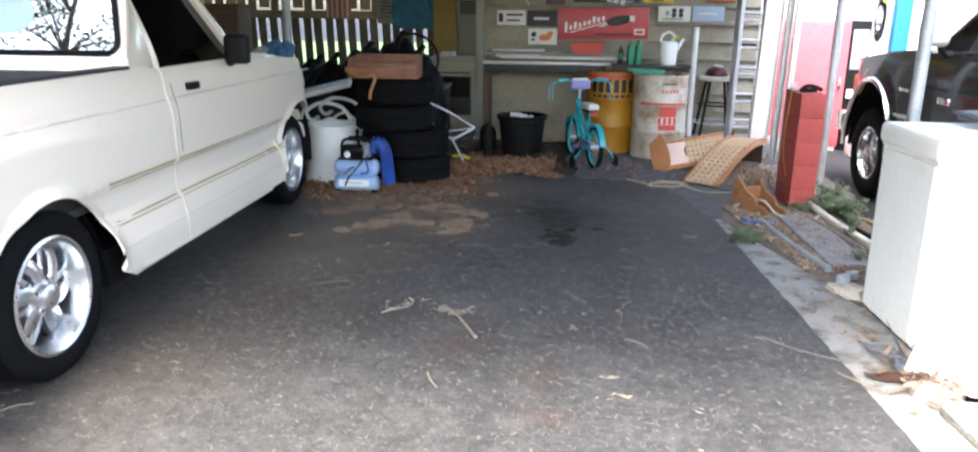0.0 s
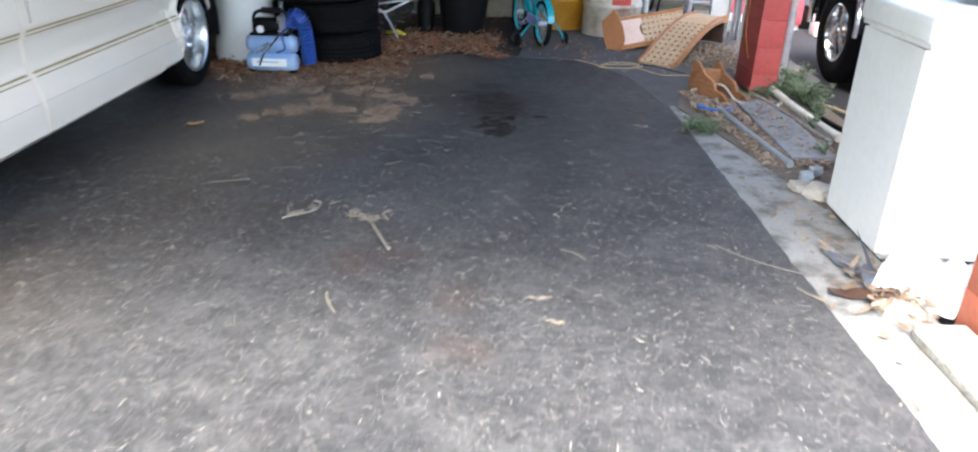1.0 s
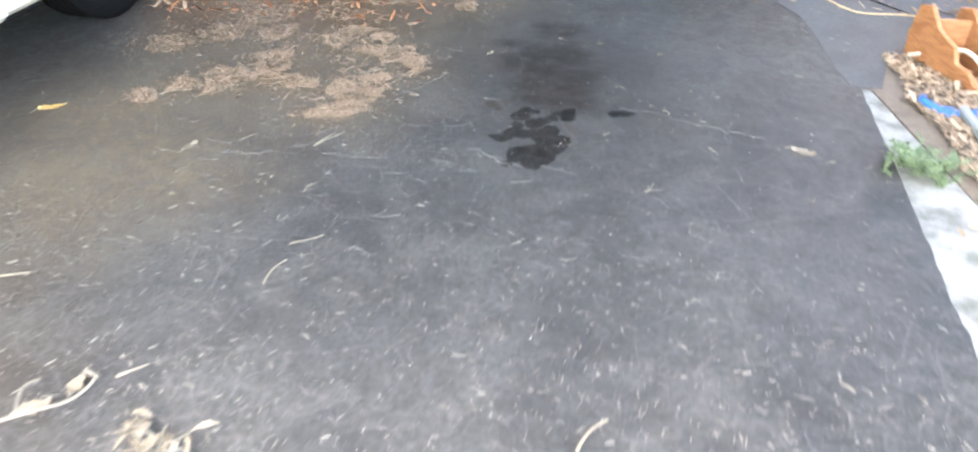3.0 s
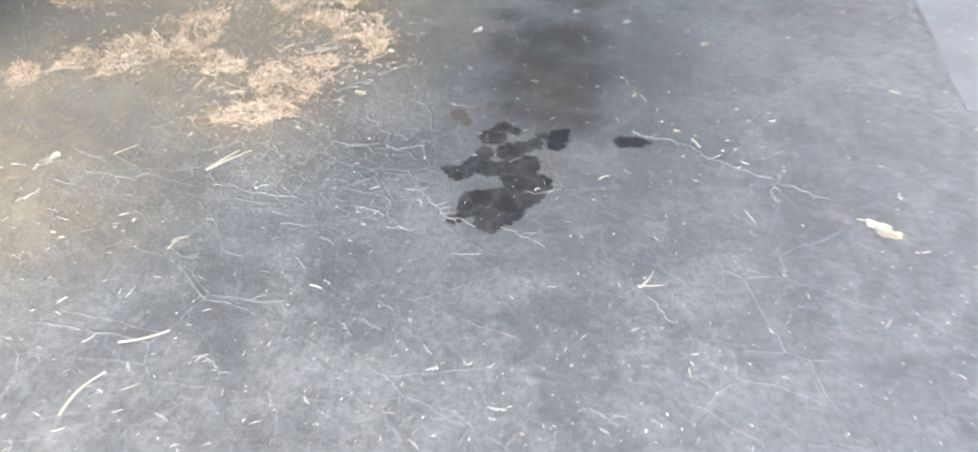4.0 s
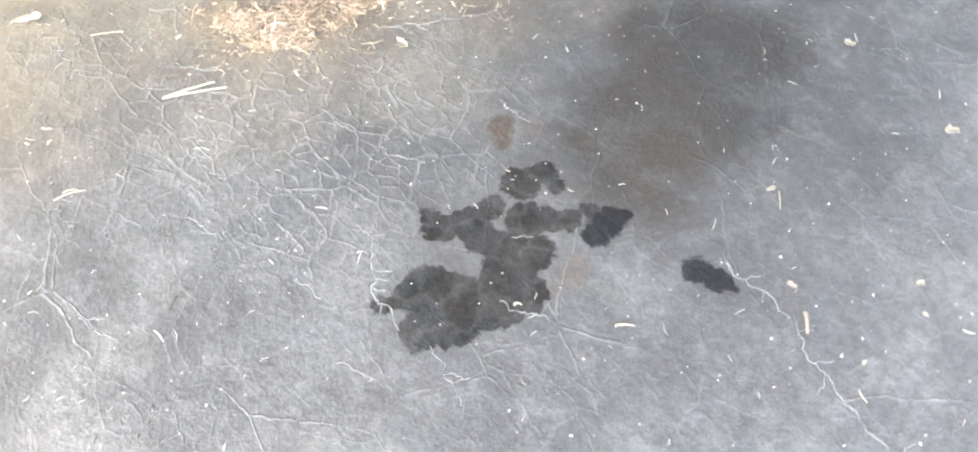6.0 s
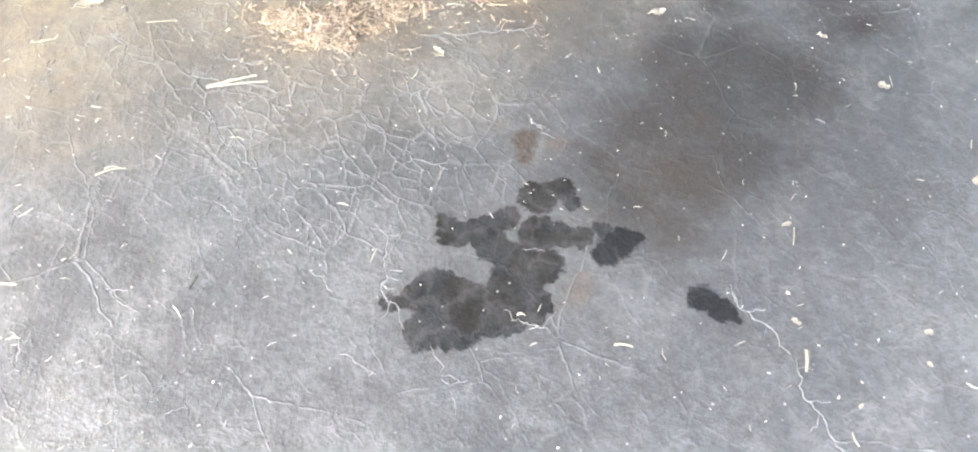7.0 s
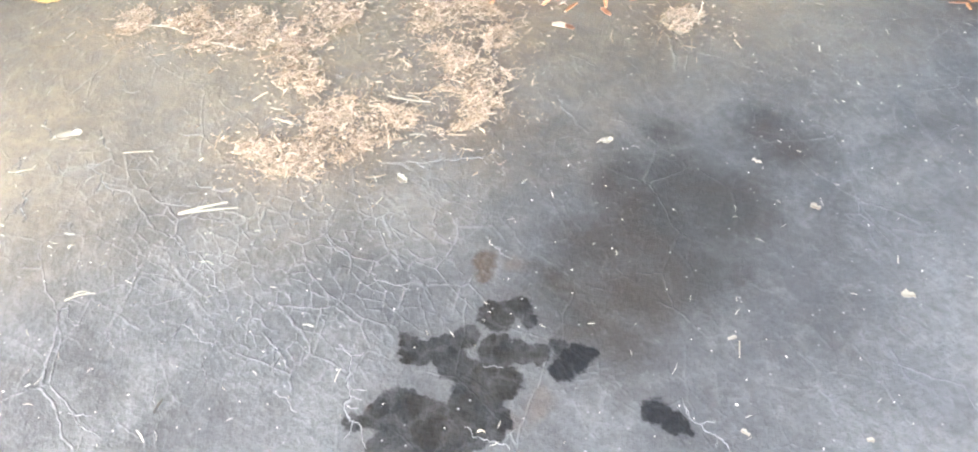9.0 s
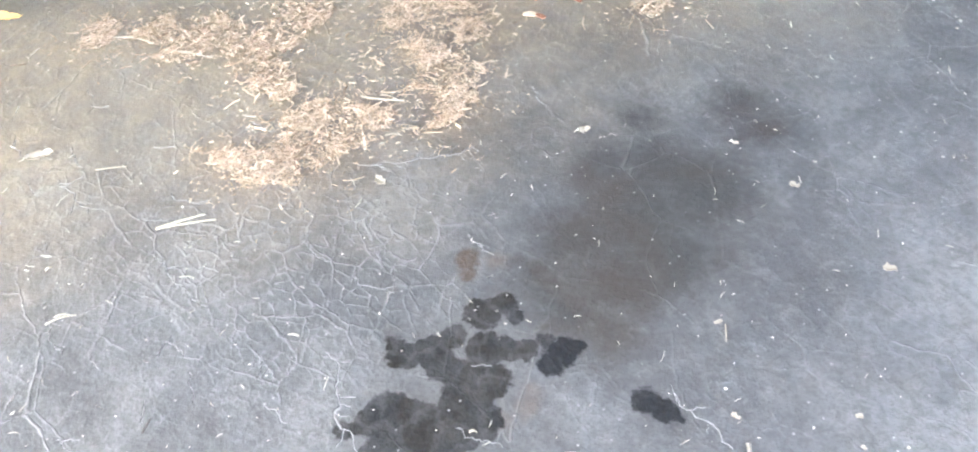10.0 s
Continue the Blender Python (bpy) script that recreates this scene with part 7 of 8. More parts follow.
def weed(at, n, size, seed):
    o = thing("weed", "small green weed growing at the edge of the concrete", "weed", pose(*at, 0, 0, seed * 40), "weeds along the edging")
    r = random.Random(seed)
    leaves, stems = bmesh.new(), bmesh.new()
    for k in range(n):
        a = r.uniform(0, 6.28)
        reach, h = size * r.uniform(0.2, 1.0), size * r.uniform(0.2, 0.9)
        tip = Vector((reach * math.cos(a), reach * math.sin(a), h))
        line = bend([(0, 0, 0), tip * 0.5 + Vector((0, 0, h * 0.25)), tip], 3)
        tube(stems, line, 0.0022, 4)
        for p in line[1:]:
            for q in range(3):
                d = Vector((r.uniform(-1, 1), r.uniform(-1, 1), r.uniform(-0.2, 0.6))).normalized()
                s = d.cross(Vector((0, 0, 1))).normalized()
                ln, wd = size * r.uniform(0.12, 0.25), size * r.uniform(0.035, 0.075)
                vs = [p, p + d * ln * 0.5 + s * wd, p + d * ln - Vector((0, 0, ln * 0.15)), p + d * ln * 0.5 - s * wd]
                leaves.faces.new([leaves.verts.new(v) for v in vs])
    part("stem", stems, LEAF_GREEN, o)
    part("foliage", leaves, LEAF_GREEN, o, "", False)
    return o


for k, (x, y, n, s) in enumerate(((1.40, 5.45, 22, 0.12), (1.30, 5.46, 5, 0.08), (1.46, 5.40, 14, 0.10), (1.36, 5.50, 12, 0.10), (2.22, 6.44, 28, 0.18), (2.32, 6.25, 30, 0.20), (2.08, 6.36, 16, 0.12), (2.34, 6.55, 24, 0.22), (1.98, 6.36, 12, 0.10), (2.16, 5.62, 14, 0.12), (2.02, 5.05, 14, 0.10), (2.26, 5.9, 18, 0.14), (1.90, 6.30, 8, 0.09))):
    weed((x, y, -0.004), n, s, k + 1)


# tree behind the drive, mirrored in the rear window
BARK = plain("grey_bark", (0.16, 0.13, 0.10), 0.9, 0, (0.08, 0.065, 0.05), 0.6, 8, 50, 0.5)
TREE_LEAF = islands("tree_leaf", (0.04, 0.07, 0.022), (0.11, 0.15, 0.06), 0.6, 0.3)


def tree(at, height, seed):
    o = thing("tree", "slender tree with a sparse green crown across the drive", "tree", pose(*at))
    r = random.Random(seed)
    wood_bm, verts, faces = bmesh.new(), [], []
    trunk = bend([(0, 0, 0), (0.15, 0.05, height * 0.35), (0.0, 0.2, height * 0.65), (0.2, 0.1, height * 0.92)], 5)
    tube(wood_bm, trunk, [0.16 * (1 - 0.85 * k / (len(trunk) - 1)) for k in range(len(trunk))], 10)
    for k in range(26):
        base = trunk[r.randrange(5, len(trunk))]
        a, reach = r.uniform(0, 6.283), height * r.uniform(0.14, 0.34)
        tip = base + Vector((reach * math.cos(a), reach * math.sin(a), height * r.uniform(0.02, 0.20)))
        limb = bend([base, base.lerp(tip, 0.5) + Vector((0, 0, 0.12 * reach)), tip], 5)
        tube(wood_bm, limb, [0.035 * (1 - 0.8 * q / (len(limb) - 1)) for q in range(len(limb))], 6)
        for p in limb[3:]:
            for q in range(26):
                c = p + Vector((r.gauss(0, 0.22), r.gauss(0, 0.22), r.gauss(-0.05, 0.18)))
                d = Vector((r.uniform(-1, 1), r.uniform(-1, 1), r.uniform(-0.8, 0.5))).normalized()
                e = d.cross(Vector((r.uniform(-1, 1), r.uniform(-1, 1), 1))).normalized()
                ln, wd = r.uniform(0.08, 0.16), r.uniform(0.02, 0.04)
                n = len(verts)
                verts += [c, c + d * ln * 0.5 + e * wd, c + d * ln, c + d * ln * 0.5 - e * wd]
                faces.append((n, n + 1, n + 2, n + 3))
    part("trunk", wood_bm, BARK, o)
    me = bpy.data.meshes.new("crown")
    me.from_pydata(verts, [], faces)
    me.materials.append(TREE_LEAF)
    crown_ob = new("crown", me)
    crown_ob.parent = o
    return o


tree((-10.6, -8.4, -0.05), 8.5, 6)


# ---- loose litter ----
SHRED = islands("wood_shreds", (0.185, 0.122, 0.074), (0.43, 0.328, 0.245), 0.8, 0.5)
MULCH = islands("brown_mulch", (0.080, 0.028, 0.013), (0.48, 0.225, 0.105), 0.85, 0.5)
DRY_LEAF = islands("dry_leaves", (0.19, 0.125, 0.075), (0.46, 0.35, 0.25), 0.8, 0.45)
STRAW = islands("pale_straw", (0.17, 0.15, 0.12), (0.36, 0.33, 0.275), 0.75, 0.3)
SIDE_LEAF = islands("bleached_leaves", (0.17, 0.115, 0.075), (0.54, 0.41, 0.29), 0.8, 0.45)
PALE_GRASS = islands("dry_grass_bits", (0.06, 0.055, 0.048), (0.34, 0.315, 0.275), 0.75, 0.4)
PALE_CHIP = islands("pale_rubbish_chips", (0.20, 0.175, 0.145), (0.56, 0.51, 0.45), 0.8, 0.35)
FLECK = islands("torn_leaf_flecks", (0.085, 0.08, 0.068), (0.24, 0.225, 0.195), 0.8, 0.4)
STRAW_ONE = plain("single_straw", (0.23, 0.20, 0.155), 0.7, 0, (0.24, 0.20, 0.135), 0.5, 30, 120, 0.2)
LEAF_ONE = plain("single_dry_leaf", (0.20, 0.17, 0.132), 0.8, 0, (0.15, 0.11, 0.07), 0.6, 30, 120, 0.3)
LEAF_YELLOW = plain("yellow_leaf", (0.50, 0.32, 0.12), 0.7, 0, (0.45, 0.27, 0.07), 0.5, 30, 120, 0.3)
TWIG = plain("grey_twig", (0.19, 0.175, 0.148), 0.85, 0, (0.14, 0.11, 0.075), 0.6, 30, 120, 0.4)


def scatter(name, label, category, mat, count, place, size, thick, seed, height=0.0):
    """Thin curled flakes, joined: place(r) gives x, y or None; size(r) gives length and width."""
    r = random.Random(seed)
    verts, faces = [], []
    made = 0
    tries = 0
    while made < count and tries < count * 40:
        tries += 1
        p = place(r)
        if p is None:
            continue
        ln, wd = size(r)
        a = r.uniform(0, math.pi * 2)
        tilt, roll = r.gauss(0, 0.16 if height == 0 else 0.35), r.gauss(0, 0.3)
        z = p[2] if len(p) > 2 else 0.0
        z += 0.002 + abs(math.sin(tilt)) * ln / 2 + r.random() * height
        c, s = math.cos(a), math.sin(a)
        n = len(verts)
        curl = r.uniform(-0.12, 0.25) * ln
        side = r.uniform(-0.15, 0.15) * ln
        for u, k in ((-0.5, 0.55), (0.0, 1.0), (0.5, 0.45)):
            for v in (-0.5, 0.5):
                lx, ly = u * ln, v * wd * k + side * (1 - 4 * u * u)
                lz = u * ln * math.sin(tilt) + curl * (0.25 - u * u) * 0.5 + v * wd * math.sin(roll)
                verts.append((p[0] + lx * c - ly * s, p[1] + lx * s + ly * c, z + lz))
                verts.append((p[0] + lx * c - ly * s, p[1] + lx * s + ly * c, z + lz + thick))
        # per station: low-left, high-left, low-right, high-right
        for q in (0, 4):
            b = n + q
            faces += [(b + 1, b + 3, b + 7, b + 5), (b, b + 4, b + 6, b + 2), (b, b + 1, b + 5, b + 4), (b + 2, b + 6, b + 7, b + 3)]
        faces += [(n, n + 2, n + 3, n + 1), (n + 8, n + 9, n + 11, n + 10)]
        made += 1
    me = bpy.data.meshes.new(name)
    me.from_pydata(verts, [], faces)
    me.materials.append(mat)
    return tagged(new(name, me), label, category, kind="stuff")


def near_spot(r, table, spread):
    x, y, rad = r.choice(table)
    a, d = r.uniform(0, 6.283), math.sqrt(r.random())
    d = d * rad * spread if r.random() < 0.82 else rad + abs(r.gauss(0, 0.07))
    x, y = x + d * math.cos(a), y + d * math.sin(a)
    w = 0.055
    return (x + w * noise.noise((x * 9, y * 9, 1)), y + w * noise.noise((x * 9, y * 9, 5)))


scatter("wood_shavings", "golden wood shavings and dust lying in patches on asphalt", "wood shavings", SHRED, 21000, lambda r: near_spot(r, DUST, 1.25),
        lambda r: ((r.uniform(0.003, 0.012), r.uniform(0.0008, 0.0028)) if r.random() < 0.93 else (r.uniform(0.014, 0.05), r.uniform(0.0015, 0.0045))), 0.001, 11, 0.006)


def between_patches(r):
    x, y = r.uniform(-1.9, -0.05), r.uniform(5.3, 7.25)
    keep = max(0.0, 0.22 + 1.5 * noise.noise((x * 3.2, y * 3.2, 9)) + 0.9 * noise.noise((x * 9, y * 9, 2)))
    keep *= min(1.0, max(0.0, (y - 5.62) / 0.45)) * (1.0 if x > -1.4 else 0.3)
    keep *= min(1.0, max(0.0, (-0.52 + 0.5 * max(0.0, y - 6.75) - x) / 0.25))
    return (x, y) if r.random() < keep else None


scatter("wood_shreds", "long golden wood shreds strewn between the shavings and mulch", "wood shavings", SHRED, 2800, between_patches,
        lambda r: (abs(r.gauss(0.009, 0.009)) + 0.004, r.uniform(0.001, 0.003)), 0.001, 12, 0.005)


def on_drive(r):
    x, y = r.uniform(-3.4, 1.36), r.uniform(0.4, 7.4)
    if r.random() > 0.35 + 0.65 * (noise.noise((x * 0.9, y * 0.9, 3)) > -0.1):
        return None
    if y > 4.4 and r.random() > 0.36:
        return None
    return (x, y)


scatter("straw_bits", "thin pale bits of straw and grass scattered over asphalt", "straw", STRAW, 3400, on_drive,
        lambda r: (abs(r.gauss(0.006, 0.008)) + 0.004, r.uniform(0.0008, 0.0022)) if r.random() < 0.93 else (r.uniform(0.018, 0.04), r.uniform(0.002, 0.0048)), 0.001, 21)
scatter("leaf_crumbs", "pale leaf crumbs and grit scattered over asphalt", "leaf crumbs", PALE_CHIP, 5200, on_drive,
        lambda r: (r.uniform(0.0018, 0.0055), r.uniform(0.0012, 0.003)), 0.001, 22)

scatter("leaf_flecks", "pale torn leaf flecks strewn over asphalt", "leaf flecks", FLECK, 400, lambda r: (r.uniform(-2.4, 1.25), 2.2 + 2.5 * r.random() ** 0.8),
        lambda r: (r.uniform(0.010, 0.034), r.uniform(0.002, 0.006)), 0.001, 24)


def on_front(r):
    x, y = r.uniform(-3.4, 1.36), r.uniform(0.4, 5.2)
    if r.random() > 1 - max(0.0, (y - 4.1) / 1.1) or noise.noise((x * 1.3, y * 1.3, 7)) < -0.25 - 0.5 * r.random():
        return None
    return (x, y)


scatter("dry_grass_bits", "pale bits of dry grass strewn over the drive", "dry grass", PALE_GRASS, 12000, on_front,
        lambda r: (abs(r.gauss(0.005, 0.010)) + 0.004, r.uniform(0.001, 0.0034)), 0.001, 23)


def in_mulch(r):
    x, y = r.uniform(-2.6, 0.95), r.uniform(6.2, 9.6)
    if x > 0.12 + 0.25 * noise.noise((y * 2, 3, 1)) and r.random() > 0.06:
        return None
    edge = 7.42 if x > -0.35 else 7.35 + 0.55 * (x + 0.35)
    edge = max(edge, 6.45) + 0.16 * noise.noise((x * 3, y * 2, 4)) + 0.1 * noise.noise((x * 8, y * 8, 4))
    if y < edge - 0.05:
        if r.random() > math.exp(-(edge - y) / (0.04 if x > -0.55 else 0.34)) * 0.5:
            return None
    if y > 8.0 and r.random() > max(0.06, 1 - (y - 8.0) / 0.45):
        return None
    return (x, y, 0.012 if y > 7.3 else 0.0)


scatter("bark_mulch", "reddish brown bark mulch and dead leaves over the bed", "mulch", MULCH, 8500, in_mulch,
        lambda r: (r.uniform(0.015, 0.06), r.uniform(0.006, 0.020)), 0.0025, 31, 0.02)
scatter("bark_crumbs", "small reddish bark crumbs strewn over asphalt beside the mulch", "bark crumbs", MULCH, 2600, lambda r: (r.gauss(-1.60, 0.30), 7.2 - abs(r.gauss(0, 0.34))),
        lambda r: (r.uniform(0.006, 0.022), r.uniform(0.003, 0.008)), 0.0015, 33, 0.004)
scatter("tan_mulch", "paler dry leaves mixed into the bark mulch", "dry leaves", DRY_LEAF, 1500, in_mulch,
        lambda r: (r.uniform(0.02, 0.07), r.uniform(0.006, 0.02)), 0.002, 32, 0.024)


def side_litter(r):
    x, y = r.uniform(1.36, 2.1), r.uniform(4.85, 6.45)
    if x < 1.50 + (6.0 - y) * 0.12 + 0.05 * noise.noise((x * 5, y * 5, 2)) or (1.80 < x < 2.06 and 4.95 < y < 6.15 and r.random() > 0.12):
        return None
    return (x, y, 0.032 if 1.80 < x < 2.06 and 4.95 < y < 6.15 else 0.0)


scatter("side_leaf_litter", "dry tan leaves lying along the side bed", "dry leaves", SIDE_LEAF, 3600, side_litter, lambda r: (r.uniform(0.010, 0.042), r.uniform(0.005, 0.015)), 0.0012, 41, 0.014)
scatter("edge_litter", "dry leaf bits on the concrete edging", "dry leaves", DRY_LEAF, 260, lambda r: (1.40 + abs(r.gauss(0.25, 0.13)), r.uniform(2.6, 5.2)), lambda r: (r.uniform(0.008, 0.04), r.uniform(0.004, 0.016)), 0.0015, 42)
scatter("chest_litter", "brown dead leaves piled at the foot of the chest", "dry leaves", DRY_LEAF, 90, lambda r: (1.66 + r.gauss(0, 0.06), 3.45 + r.gauss(0, 0.12)), lambda r: (r.uniform(0.03, 0.08), r.uniform(0.015, 0.035)), 0.002, 43, 0.03)
scatter("pale_litter", "pale wood chips and rubbish under the lattice panels", "wood chips", DRY_LEAF, 900, lambda r: (r.gauss(1.95, 0.20), r.gauss(7.75, 0.32)), lambda r: (r.uniform(0.02, 0.07), r.uniform(0.006, 0.024)), 0.003, 44, 0.03)
scatter("pad_litter", "leaf bits on the concrete pad", "dry leaves", DRY_LEAF, 260, lambda r: (r.uniform(0.85, 2.3), r.uniform(6.9, 8.6)), lambda r: (r.uniform(0.01, 0.05), r.uniform(0.005, 0.02)), 0.002, 45)


# cracks in the asphalt, filled with pale dust, each a piece of the driveway
CRACK_DUST = plain("crack_dust", (0.150, 0.146, 0.139), 0.9, 0, (0.085, 0.082, 0.078), 0.6, 40, 200, 0.3)
# dark colour for the strip that stands for the lip's shade
CRACK_SHADE = plain("crack_shadow_side", (0.030, 0.030, 0.031), 0.9, 0, (0.05, 0.05, 0.05), 0.5, 40, 200, 0.3)


def crack(x, y, heading, length, width=0.0034, seed=1, bend_to=0.0, branches=True):
    """A wandering crack from x, y, with a raised dusty lip and, beside it, a dark strip painted as its shade."""
    r = random.Random(seed)
    n = max(6, int(length / 0.0055))
    base, drift = radians(heading), 0.0
    p, line = Vector((x, y, 0)), []
    for k in range(n + 1):
        line.append(p.copy())
        base += radians(bend_to) / n
        drift = 0.72 * drift + r.gauss(0, 0.22)
        a = base + drift + r.gauss(0, 0.42)
        p = p + Vector((math.cos(a), math.sin(a), 0)) * (length / n)
    bm = bmesh.new()
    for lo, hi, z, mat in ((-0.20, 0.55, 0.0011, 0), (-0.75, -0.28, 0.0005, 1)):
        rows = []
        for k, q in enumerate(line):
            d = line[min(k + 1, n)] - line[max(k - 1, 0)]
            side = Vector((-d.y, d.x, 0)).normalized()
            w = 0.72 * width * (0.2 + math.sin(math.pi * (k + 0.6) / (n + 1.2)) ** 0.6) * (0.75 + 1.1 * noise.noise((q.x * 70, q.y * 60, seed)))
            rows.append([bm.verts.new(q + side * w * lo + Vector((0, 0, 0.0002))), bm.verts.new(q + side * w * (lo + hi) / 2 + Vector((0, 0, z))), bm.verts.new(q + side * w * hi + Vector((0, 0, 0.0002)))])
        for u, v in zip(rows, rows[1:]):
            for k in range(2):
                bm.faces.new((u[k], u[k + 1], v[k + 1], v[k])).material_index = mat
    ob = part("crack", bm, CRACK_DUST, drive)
    ob.data.materials.append(CRACK_SHADE)
    if branches:
        for k in range(3, n - 2, 4):
            if r.random() < 0.38:
                crack(line[k].x, line[k].y, heading + r.choice((-1, 1)) * r.uniform(35, 80), r.uniform(0.018, 0.05), width * 0.55, seed * 31 + k, 0.0, False)


for k, (x, y, a, ln, w) in enumerate(((-0.067, 5.278, -8, 0.26, 0.006), (-0.535, 5.134, 3, 0.25, 0.0036), (-0.304, 5.077, 4, 0.12, 0.004), (-0.512, 4.909, -6, 0.12, 0.0032), (0.20, 5.225, -10, 0.14, 0.0045), (0.122, 5.095, 0, 0.08, 0.0048),
                                      (-0.259, 4.662, -3, 0.11, 0.006), (-0.862, 4.942, -25, 0.12, 0.004), (-0.885, 5.073, 2, 0.20, 0.0036), (-0.188, 5.426, -6, 0.12, 0.0042), (-0.445, 5.609, 48, 0.32, 0.003), (-0.107, 5.664, -1, 0.09, 0.0034))):
    crack(x, y, a, ln, w, k + 3)
for k, (x, y, a, ln, w) in enumerate(((-0.053, 5.132, 5, 0.07, 0.007), (-0.242, 4.824, 3, 0.09, 0.004), (-0.206, 4.976, 5, 0.05, 0.0036), (-0.165, 5.186, -7, 0.10, 0.0038), (-0.021, 4.844, -5, 0.06, 0.004), (-0.371, 6.10, -33, 0.10, 0.003),
                                      (0.413, 5.706, -2, 0.17, 0.0045), (0.575, 5.69, -18, 0.25, 0.0055), (0.81, 5.60, -8, 0.14, 0.005), (0.80, 5.60, 60, 0.06, 0.0045), (0.79, 5.60, -70, 0.09, 0.0045))):
    crack(x, y, a, ln, w, k + 31)
rng = random.Random(8)
for k in range(46):
    x, y = rng.uniform(-1.3, 0.9), rng.uniform(4.45, 5.75)
    if x > 0.0 and y > 5.15 and rng.random() < 0.85:
        continue
    crack(x, y, rng.gauss(-4, 22), rng.uniform(0.03, 0.12), rng.uniform(0.002, 0.0042), 100 + k, rng.uniform(-40, 40), k % 3 == 0)


# single pieces that can be told apart
def straw(a, b, w=0.005, mat=None, bow=None, name="straw", label="single pale straw lying on asphalt"):
    a, b = Vector((*a, 0)), Vector((*b, 0))
    o = thing(name, label, "straw", pose(a.x, a.y, 0.0), "single straws on the drive")
    d = b - a
    w *= 0.55
    bow = 0.09 * math.sin(a.x * 37 + a.y * 91) if bow is None else bow
    side = Vector((-d.y, d.x, 0)) * bow
    bm = bmesh.new()
    rows = []
    for k in range(9):
        s = k / 8
        p = d * s + side * math.sin(math.pi * s) + Vector((0, 0, 0.003 + 0.004 * math.sin(math.pi * s)))
        n = Vector((-d.y, d.x, 0)).normalized() * w * (1 - 0.5 * s) / 2
        rows.append([p - n, p + Vector((0, 0, w * 0.25)), p + n])
    part("stalk", thicken(sheet(bm, rows), 0.0015), mat or STRAW_ONE, o)
    return o


def leaf(x, y, ln, wd, turn, mat=None, label="single curled dry leaf lying on asphalt"):
    o = thing("dry_leaf", label, "leaf", pose(x, y, 0.001, 0, 0, turn), "single leaves on the drive")
    bm = bmesh.new()
    rows = []
    for k in range(9):
        s = k / 8
        w = wd / 2 * math.sin(math.pi * min(max(s, 0.04), 0.98)) ** 0.7
        rows.append([((s - 0.5) * ln + 0.12 * ln * noise.noise((s * 5, v * 2, x * 9)), w * v * (1 + 0.9 * noise.noise((s * 6 + y * 7, v, x * 13))),
                      0.004 + 0.25 * wd * abs(v) * (0.6 + noise.noise((s * 4, v, y * 11))) + 0.06 * ln * (2 * s - 1) ** 2) for v in (-1, -0.5, 0, 0.5, 1)])
    part("blade", thicken(sheet(bm, rows), 0.001), mat or LEAF_ONE, o)
    part("stem", tube(bmesh.new(), bend([(-ln * 0.5, 0, 0.012 + 0.04 * ln), (-ln * 0.65, wd * 0.1, 0.004), (-ln * 0.8, wd * 0.05, 0.003)], 3), 0.0014, 5), TWIG, o)
    return o


def scrap(x, y, ln, wd, turn, mat=None):
    """A small torn scrap of dry leaf, folded along its middle."""
    o = thing("leaf_scrap", "small pale torn scrap of dry leaf lying on asphalt", "leaf scrap", pose(x, y, 0.001, 0, 0, turn), "leaf scraps on the drive")
    rows = []
    for k in range(7):
        s = k / 6 - 0.5
        half = wd / 2 * (1 - 1.6 * s * s) * (0.8 + 0.7 * noise.noise((k * 0.9, x * 31, y * 17)))
        rows.append([(s * ln, v * half + 0.2 * wd * noise.noise((k * 0.7, y * 23, 3)), 0.002 + 0.35 * half * abs(v) + 0.05 * ln * noise.noise((k * 0.8, v, x * 11)) ** 2) for v in (-1, -0.4, 0.4, 1)])
    part("torn_blade", thicken(sheet(bmesh.new(), rows), 0.001), mat or LEAF_ONE, o)
    return o


for a, b, w in (((-0.58, 5.175), (-0.545, 5.275), 0.016), ((-0.58, 5.175), (-0.515, 5.285), 0.012), ((-0.495, 4.90), (-0.475, 4.955), 0.008), ((-0.50, 4.92), (-0.478, 4.948), 0.006), ((-0.85, 5.15), (-0.81, 5.21), 0.006), ((-0.94, 4.93), (-0.925, 4.965), 0.009), ((-0.68, 5.38), (-0.605, 5.405), 0.008), ((-0.64, 5.76), (-0.55, 5.83), 0.010), ((-0.61, 5.80), (-0.56, 5.82), 0.008), ((-0.48, 5.72), (-0.45, 5.75), 0.006), ((-0.59, 4.08), (-0.54, 4.13), 0.018), ((0.44, 4.06), (0.462, 4.09), 0.014)):
    straw(a, b, w)
for a, b, w in (((0.475, 4.11), (0.53, 4.21), 0.012), ((0.74, 5.47), (0.77, 5.43), 0.006), ((0.38, 5.47), (0.402, 5.492), 0.010), ((-0.42, 4.64), (-0.34, 4.70), 0.006), ((-0.41, 4.46), (-0.395, 4.57), 0.008), ((1.11, 3.81), (1.40, 3.57), 0.008), ((1.34, 3.45), (1.42, 3.34), 0.016), ((1.36, 3.41), (1.41, 3.35), 0.010), ((0.55, 5.14), (0.57, 5.20), 0.009), ((0.545, 5.145), (0.60, 5.165), 0.006)):
    straw(a, b, w)
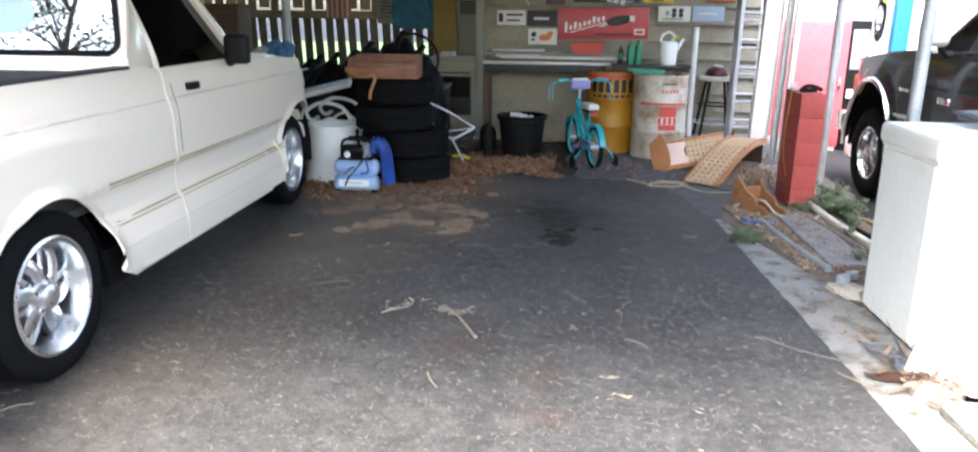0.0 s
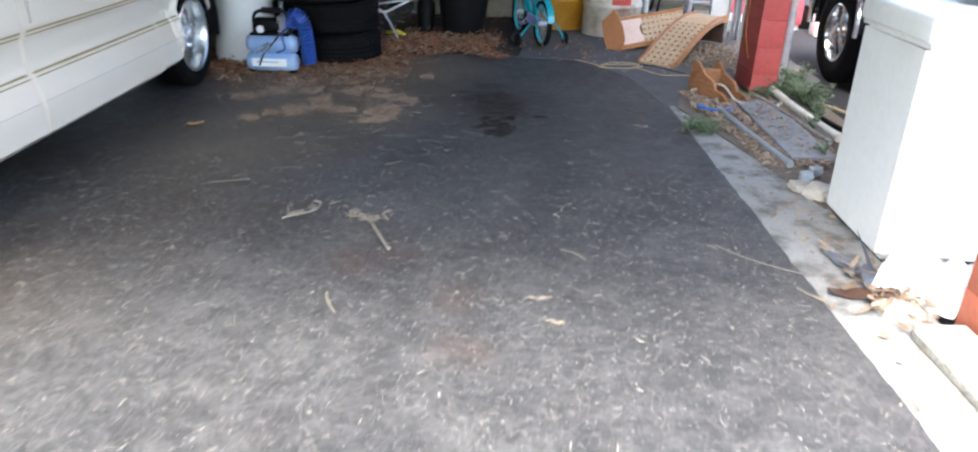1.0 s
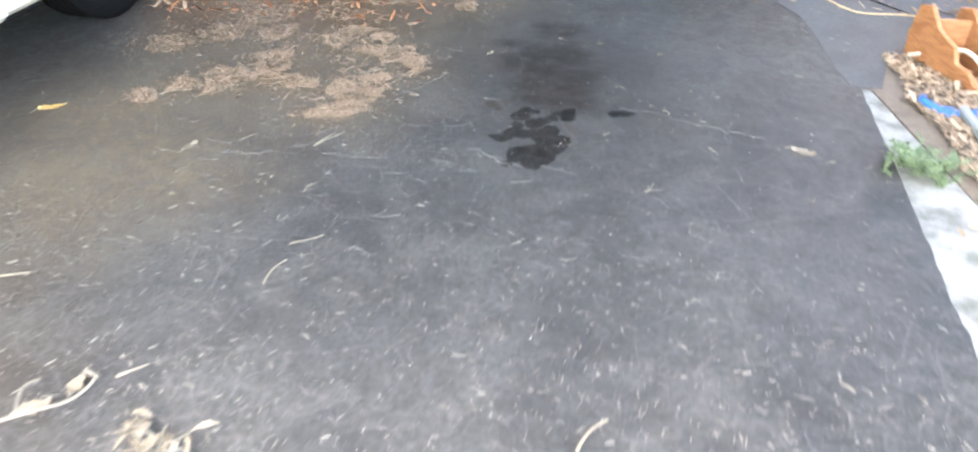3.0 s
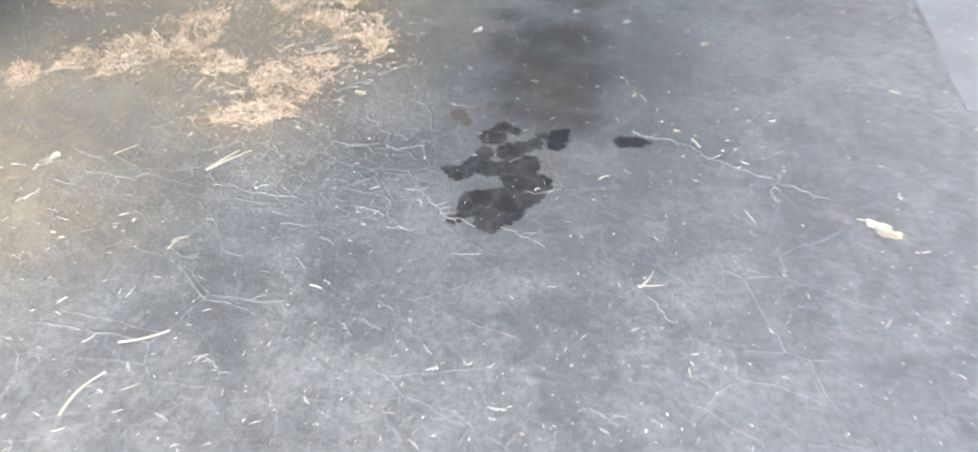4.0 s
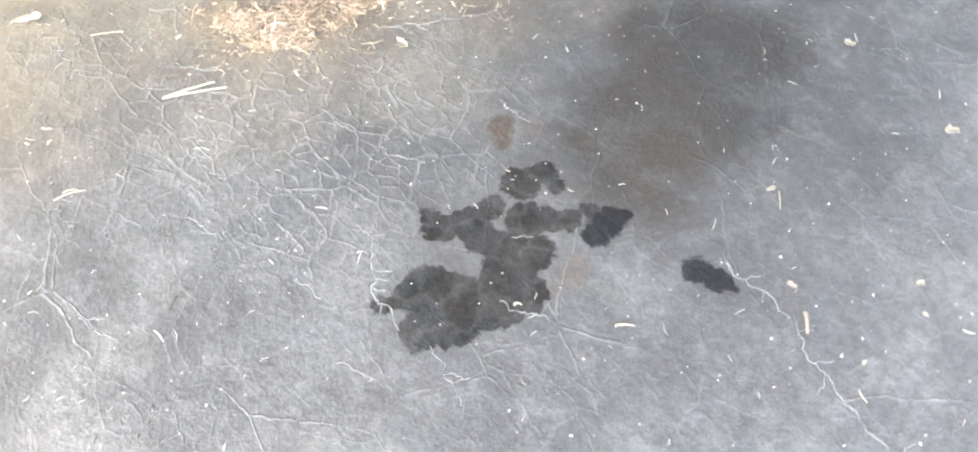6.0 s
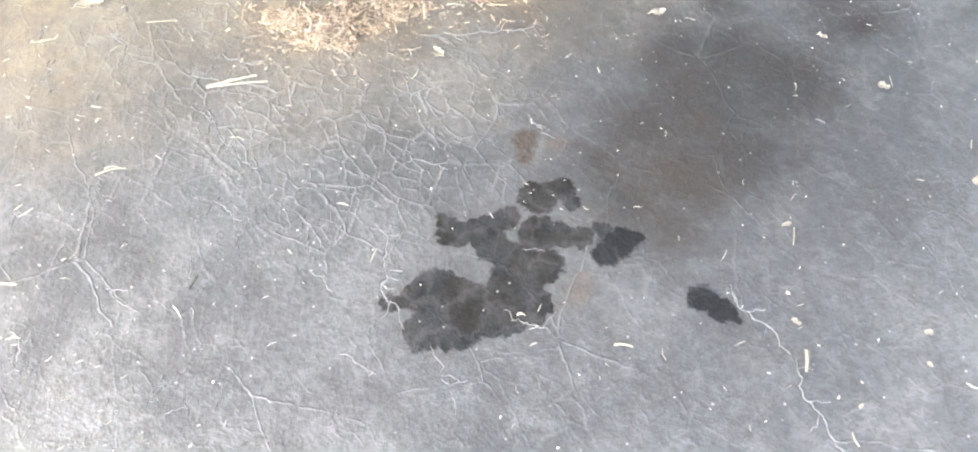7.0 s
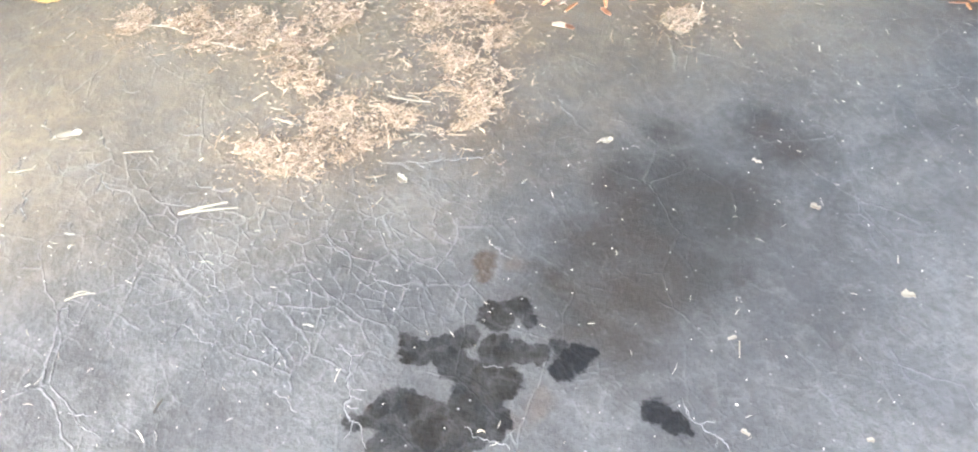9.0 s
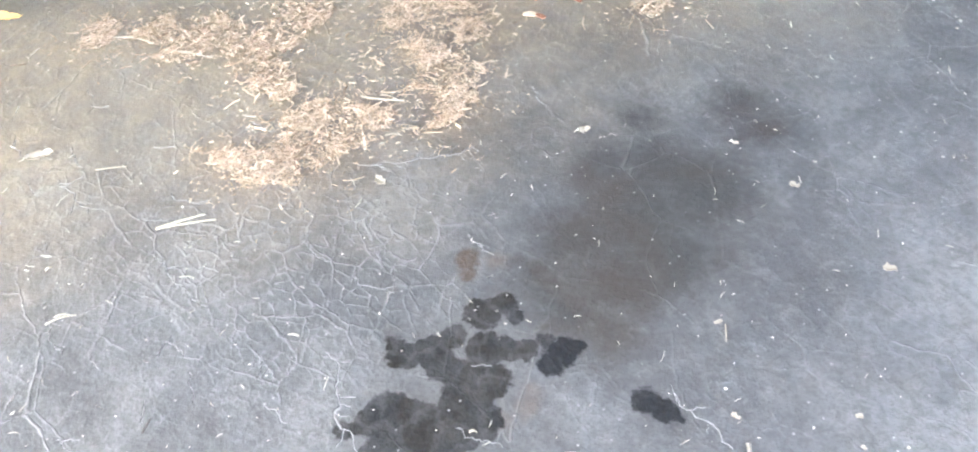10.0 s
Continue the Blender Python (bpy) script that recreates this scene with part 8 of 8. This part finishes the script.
for a, b, w in (((1.08, 3.80), (1.11, 3.76), 0.016), ((-0.63, 4.95), (-0.63, 4.965), 0.012), ((-1.98, 2.76), (-1.89, 2.83), 0.012), ((-1.23, 4.29), (-1.05, 4.36), 0.008), ((-0.42, 3.27), (-0.36, 3.13), 0.014), ((0.45, 3.70), (0.55, 3.61), 0.010), ((0.40, 5.88), (0.425, 5.85), 0.005), ((0.24, 5.375), (0.25, 5.385), 0.010), ((-0.55, 5.43), (-0.47, 5.46), 0.008), ((-1.17, 5.48), (-1.05, 5.56), 0.012), ((-1.33, 5.40), (-1.22, 5.47), 0.009), ((-0.44, 6.68), (-0.36, 6.62), 0.009)):
    straw(a, b, w)
straw((0.575, 5.715), (0.60, 5.685), 0.016, TWIG, 0.0)
for x, y, ln, wd, a in ((-0.165, 6.075, 0.03, 0.022, 60), (-0.985, 5.07, 0.06, 0.035, 70), (0.40, 3.12, 0.075, 0.026, -15), (0.355, 3.285, 0.08, 0.024, 5), (-0.71, 3.95, 0.08, 0.04, 50), (-0.655, 4.03, 0.06, 0.035, 100),
                        (-0.45, 3.96, 0.05, 0.035, 20), (-0.40, 3.93, 0.05, 0.03, 60), (-0.36, 3.90, 0.05, 0.03, 100), (1.05, 5.50, 0.08, 0.04, -25), (0.105, 6.30, 0.018, 0.012, 20), (-0.36, 5.62, 0.03, 0.02, 0)):
    leaf(x, y, ln, wd, a)
for x, y, ln, wd, a in ((0.275, 6.287, 0.03, 0.022, 20), (0.387, 5.875, 0.024, 0.012, 70), (0.53, 5.74, 0.022, 0.014, 10), (0.672, 5.898, 0.018, 0.012, 50), (0.709, 5.852, 0.014, 0.010, 0), (0.689, 5.709, 0.014, 0.008, 90), (0.537, 6.229, 0.035, 0.028, 40),
                        (-0.40, 6.60, 0.07, 0.05, 30), (-0.37, 6.56, 0.05, 0.04, 100), (-0.44, 6.57, 0.05, 0.03, 160)):
    scrap(x, y, 0.75 * ln, 0.75 * wd, a)
leaf(-1.64, 5.21, 0.10, 0.045, 40, LEAF_YELLOW, "single yellow leaf lying on asphalt")
tw = thing("forked_twig", "forked dry twig with withered leaflets lying on asphalt", "twig", pose(-0.36, 3.82, 0.0))
part("stem", tube(bmesh.new(), bend([(-0.03, 0.15, 0.012), (0.0, 0.06, 0.014), (0.05, -0.05, 0.012), (0.11, -0.18, 0.008)]), [0.004] * 8 + [0.0085] * 11, 8), TWIG, tw)
for k, (dx, dy) in enumerate(((-0.05, 0.03), (-0.09, 0.07), (0.04, 0.06), (-0.12, 0.12), (0.03, 0.10))):
    part("side_twig", tube(bmesh.new(), bend([(0.0, 0.05 + 0.02 * k, 0.014), (dx * 0.5, 0.05 + dy * 0.6, 0.025), (dx, 0.05 + dy, 0.012)], 4), 0.003, 6), TWIG, tw)
    for q in range(4):
        a, ln = radians(75 * q + 40 * k), 0.034 + 0.008 * q
        at = Vector((dx * (0.5 + 0.17 * q), 0.05 + dy * (0.6 + 0.14 * q), 0.014))
        rows = []
        for i in range(6):
            u = i / 5
            w = 0.0065 * math.sin(math.pi * min(max(u, 0.06), 0.96))
            mid = at + Vector((math.cos(a), math.sin(a), 0)) * ln * u + Vector((0, 0, 0.012 * math.sin(2.6 * u)))
            rows.append([mid + Vector((-math.sin(a), math.cos(a), 0.35)) * w * e for e in (-1, 0, 1)])
        part("leaflet", thicken(sheet(bmesh.new(), rows), 0.0008), LEAF_ONE, tw)
tw2 = thing("curled_twig", "curled dry leaf stalk lying on asphalt", "twig", pose(-0.70, 3.96, 0.0))
part("stem", tube(bmesh.new(), bend([(-0.06, -0.06, 0.006), (0.0, -0.02, 0.012), (0.06, 0.03, 0.010), (0.08, 0.09, 0.02), (0.05, 0.10, 0.03)]), 0.004, 6), TWIG, tw2)
part("side_twig", tube(bmesh.new(), bend([(-0.03, -0.04, 0.01), (-0.05, 0.02, 0.03), (-0.04, 0.06, 0.02)]), 0.0035, 6), TWIG, tw2)
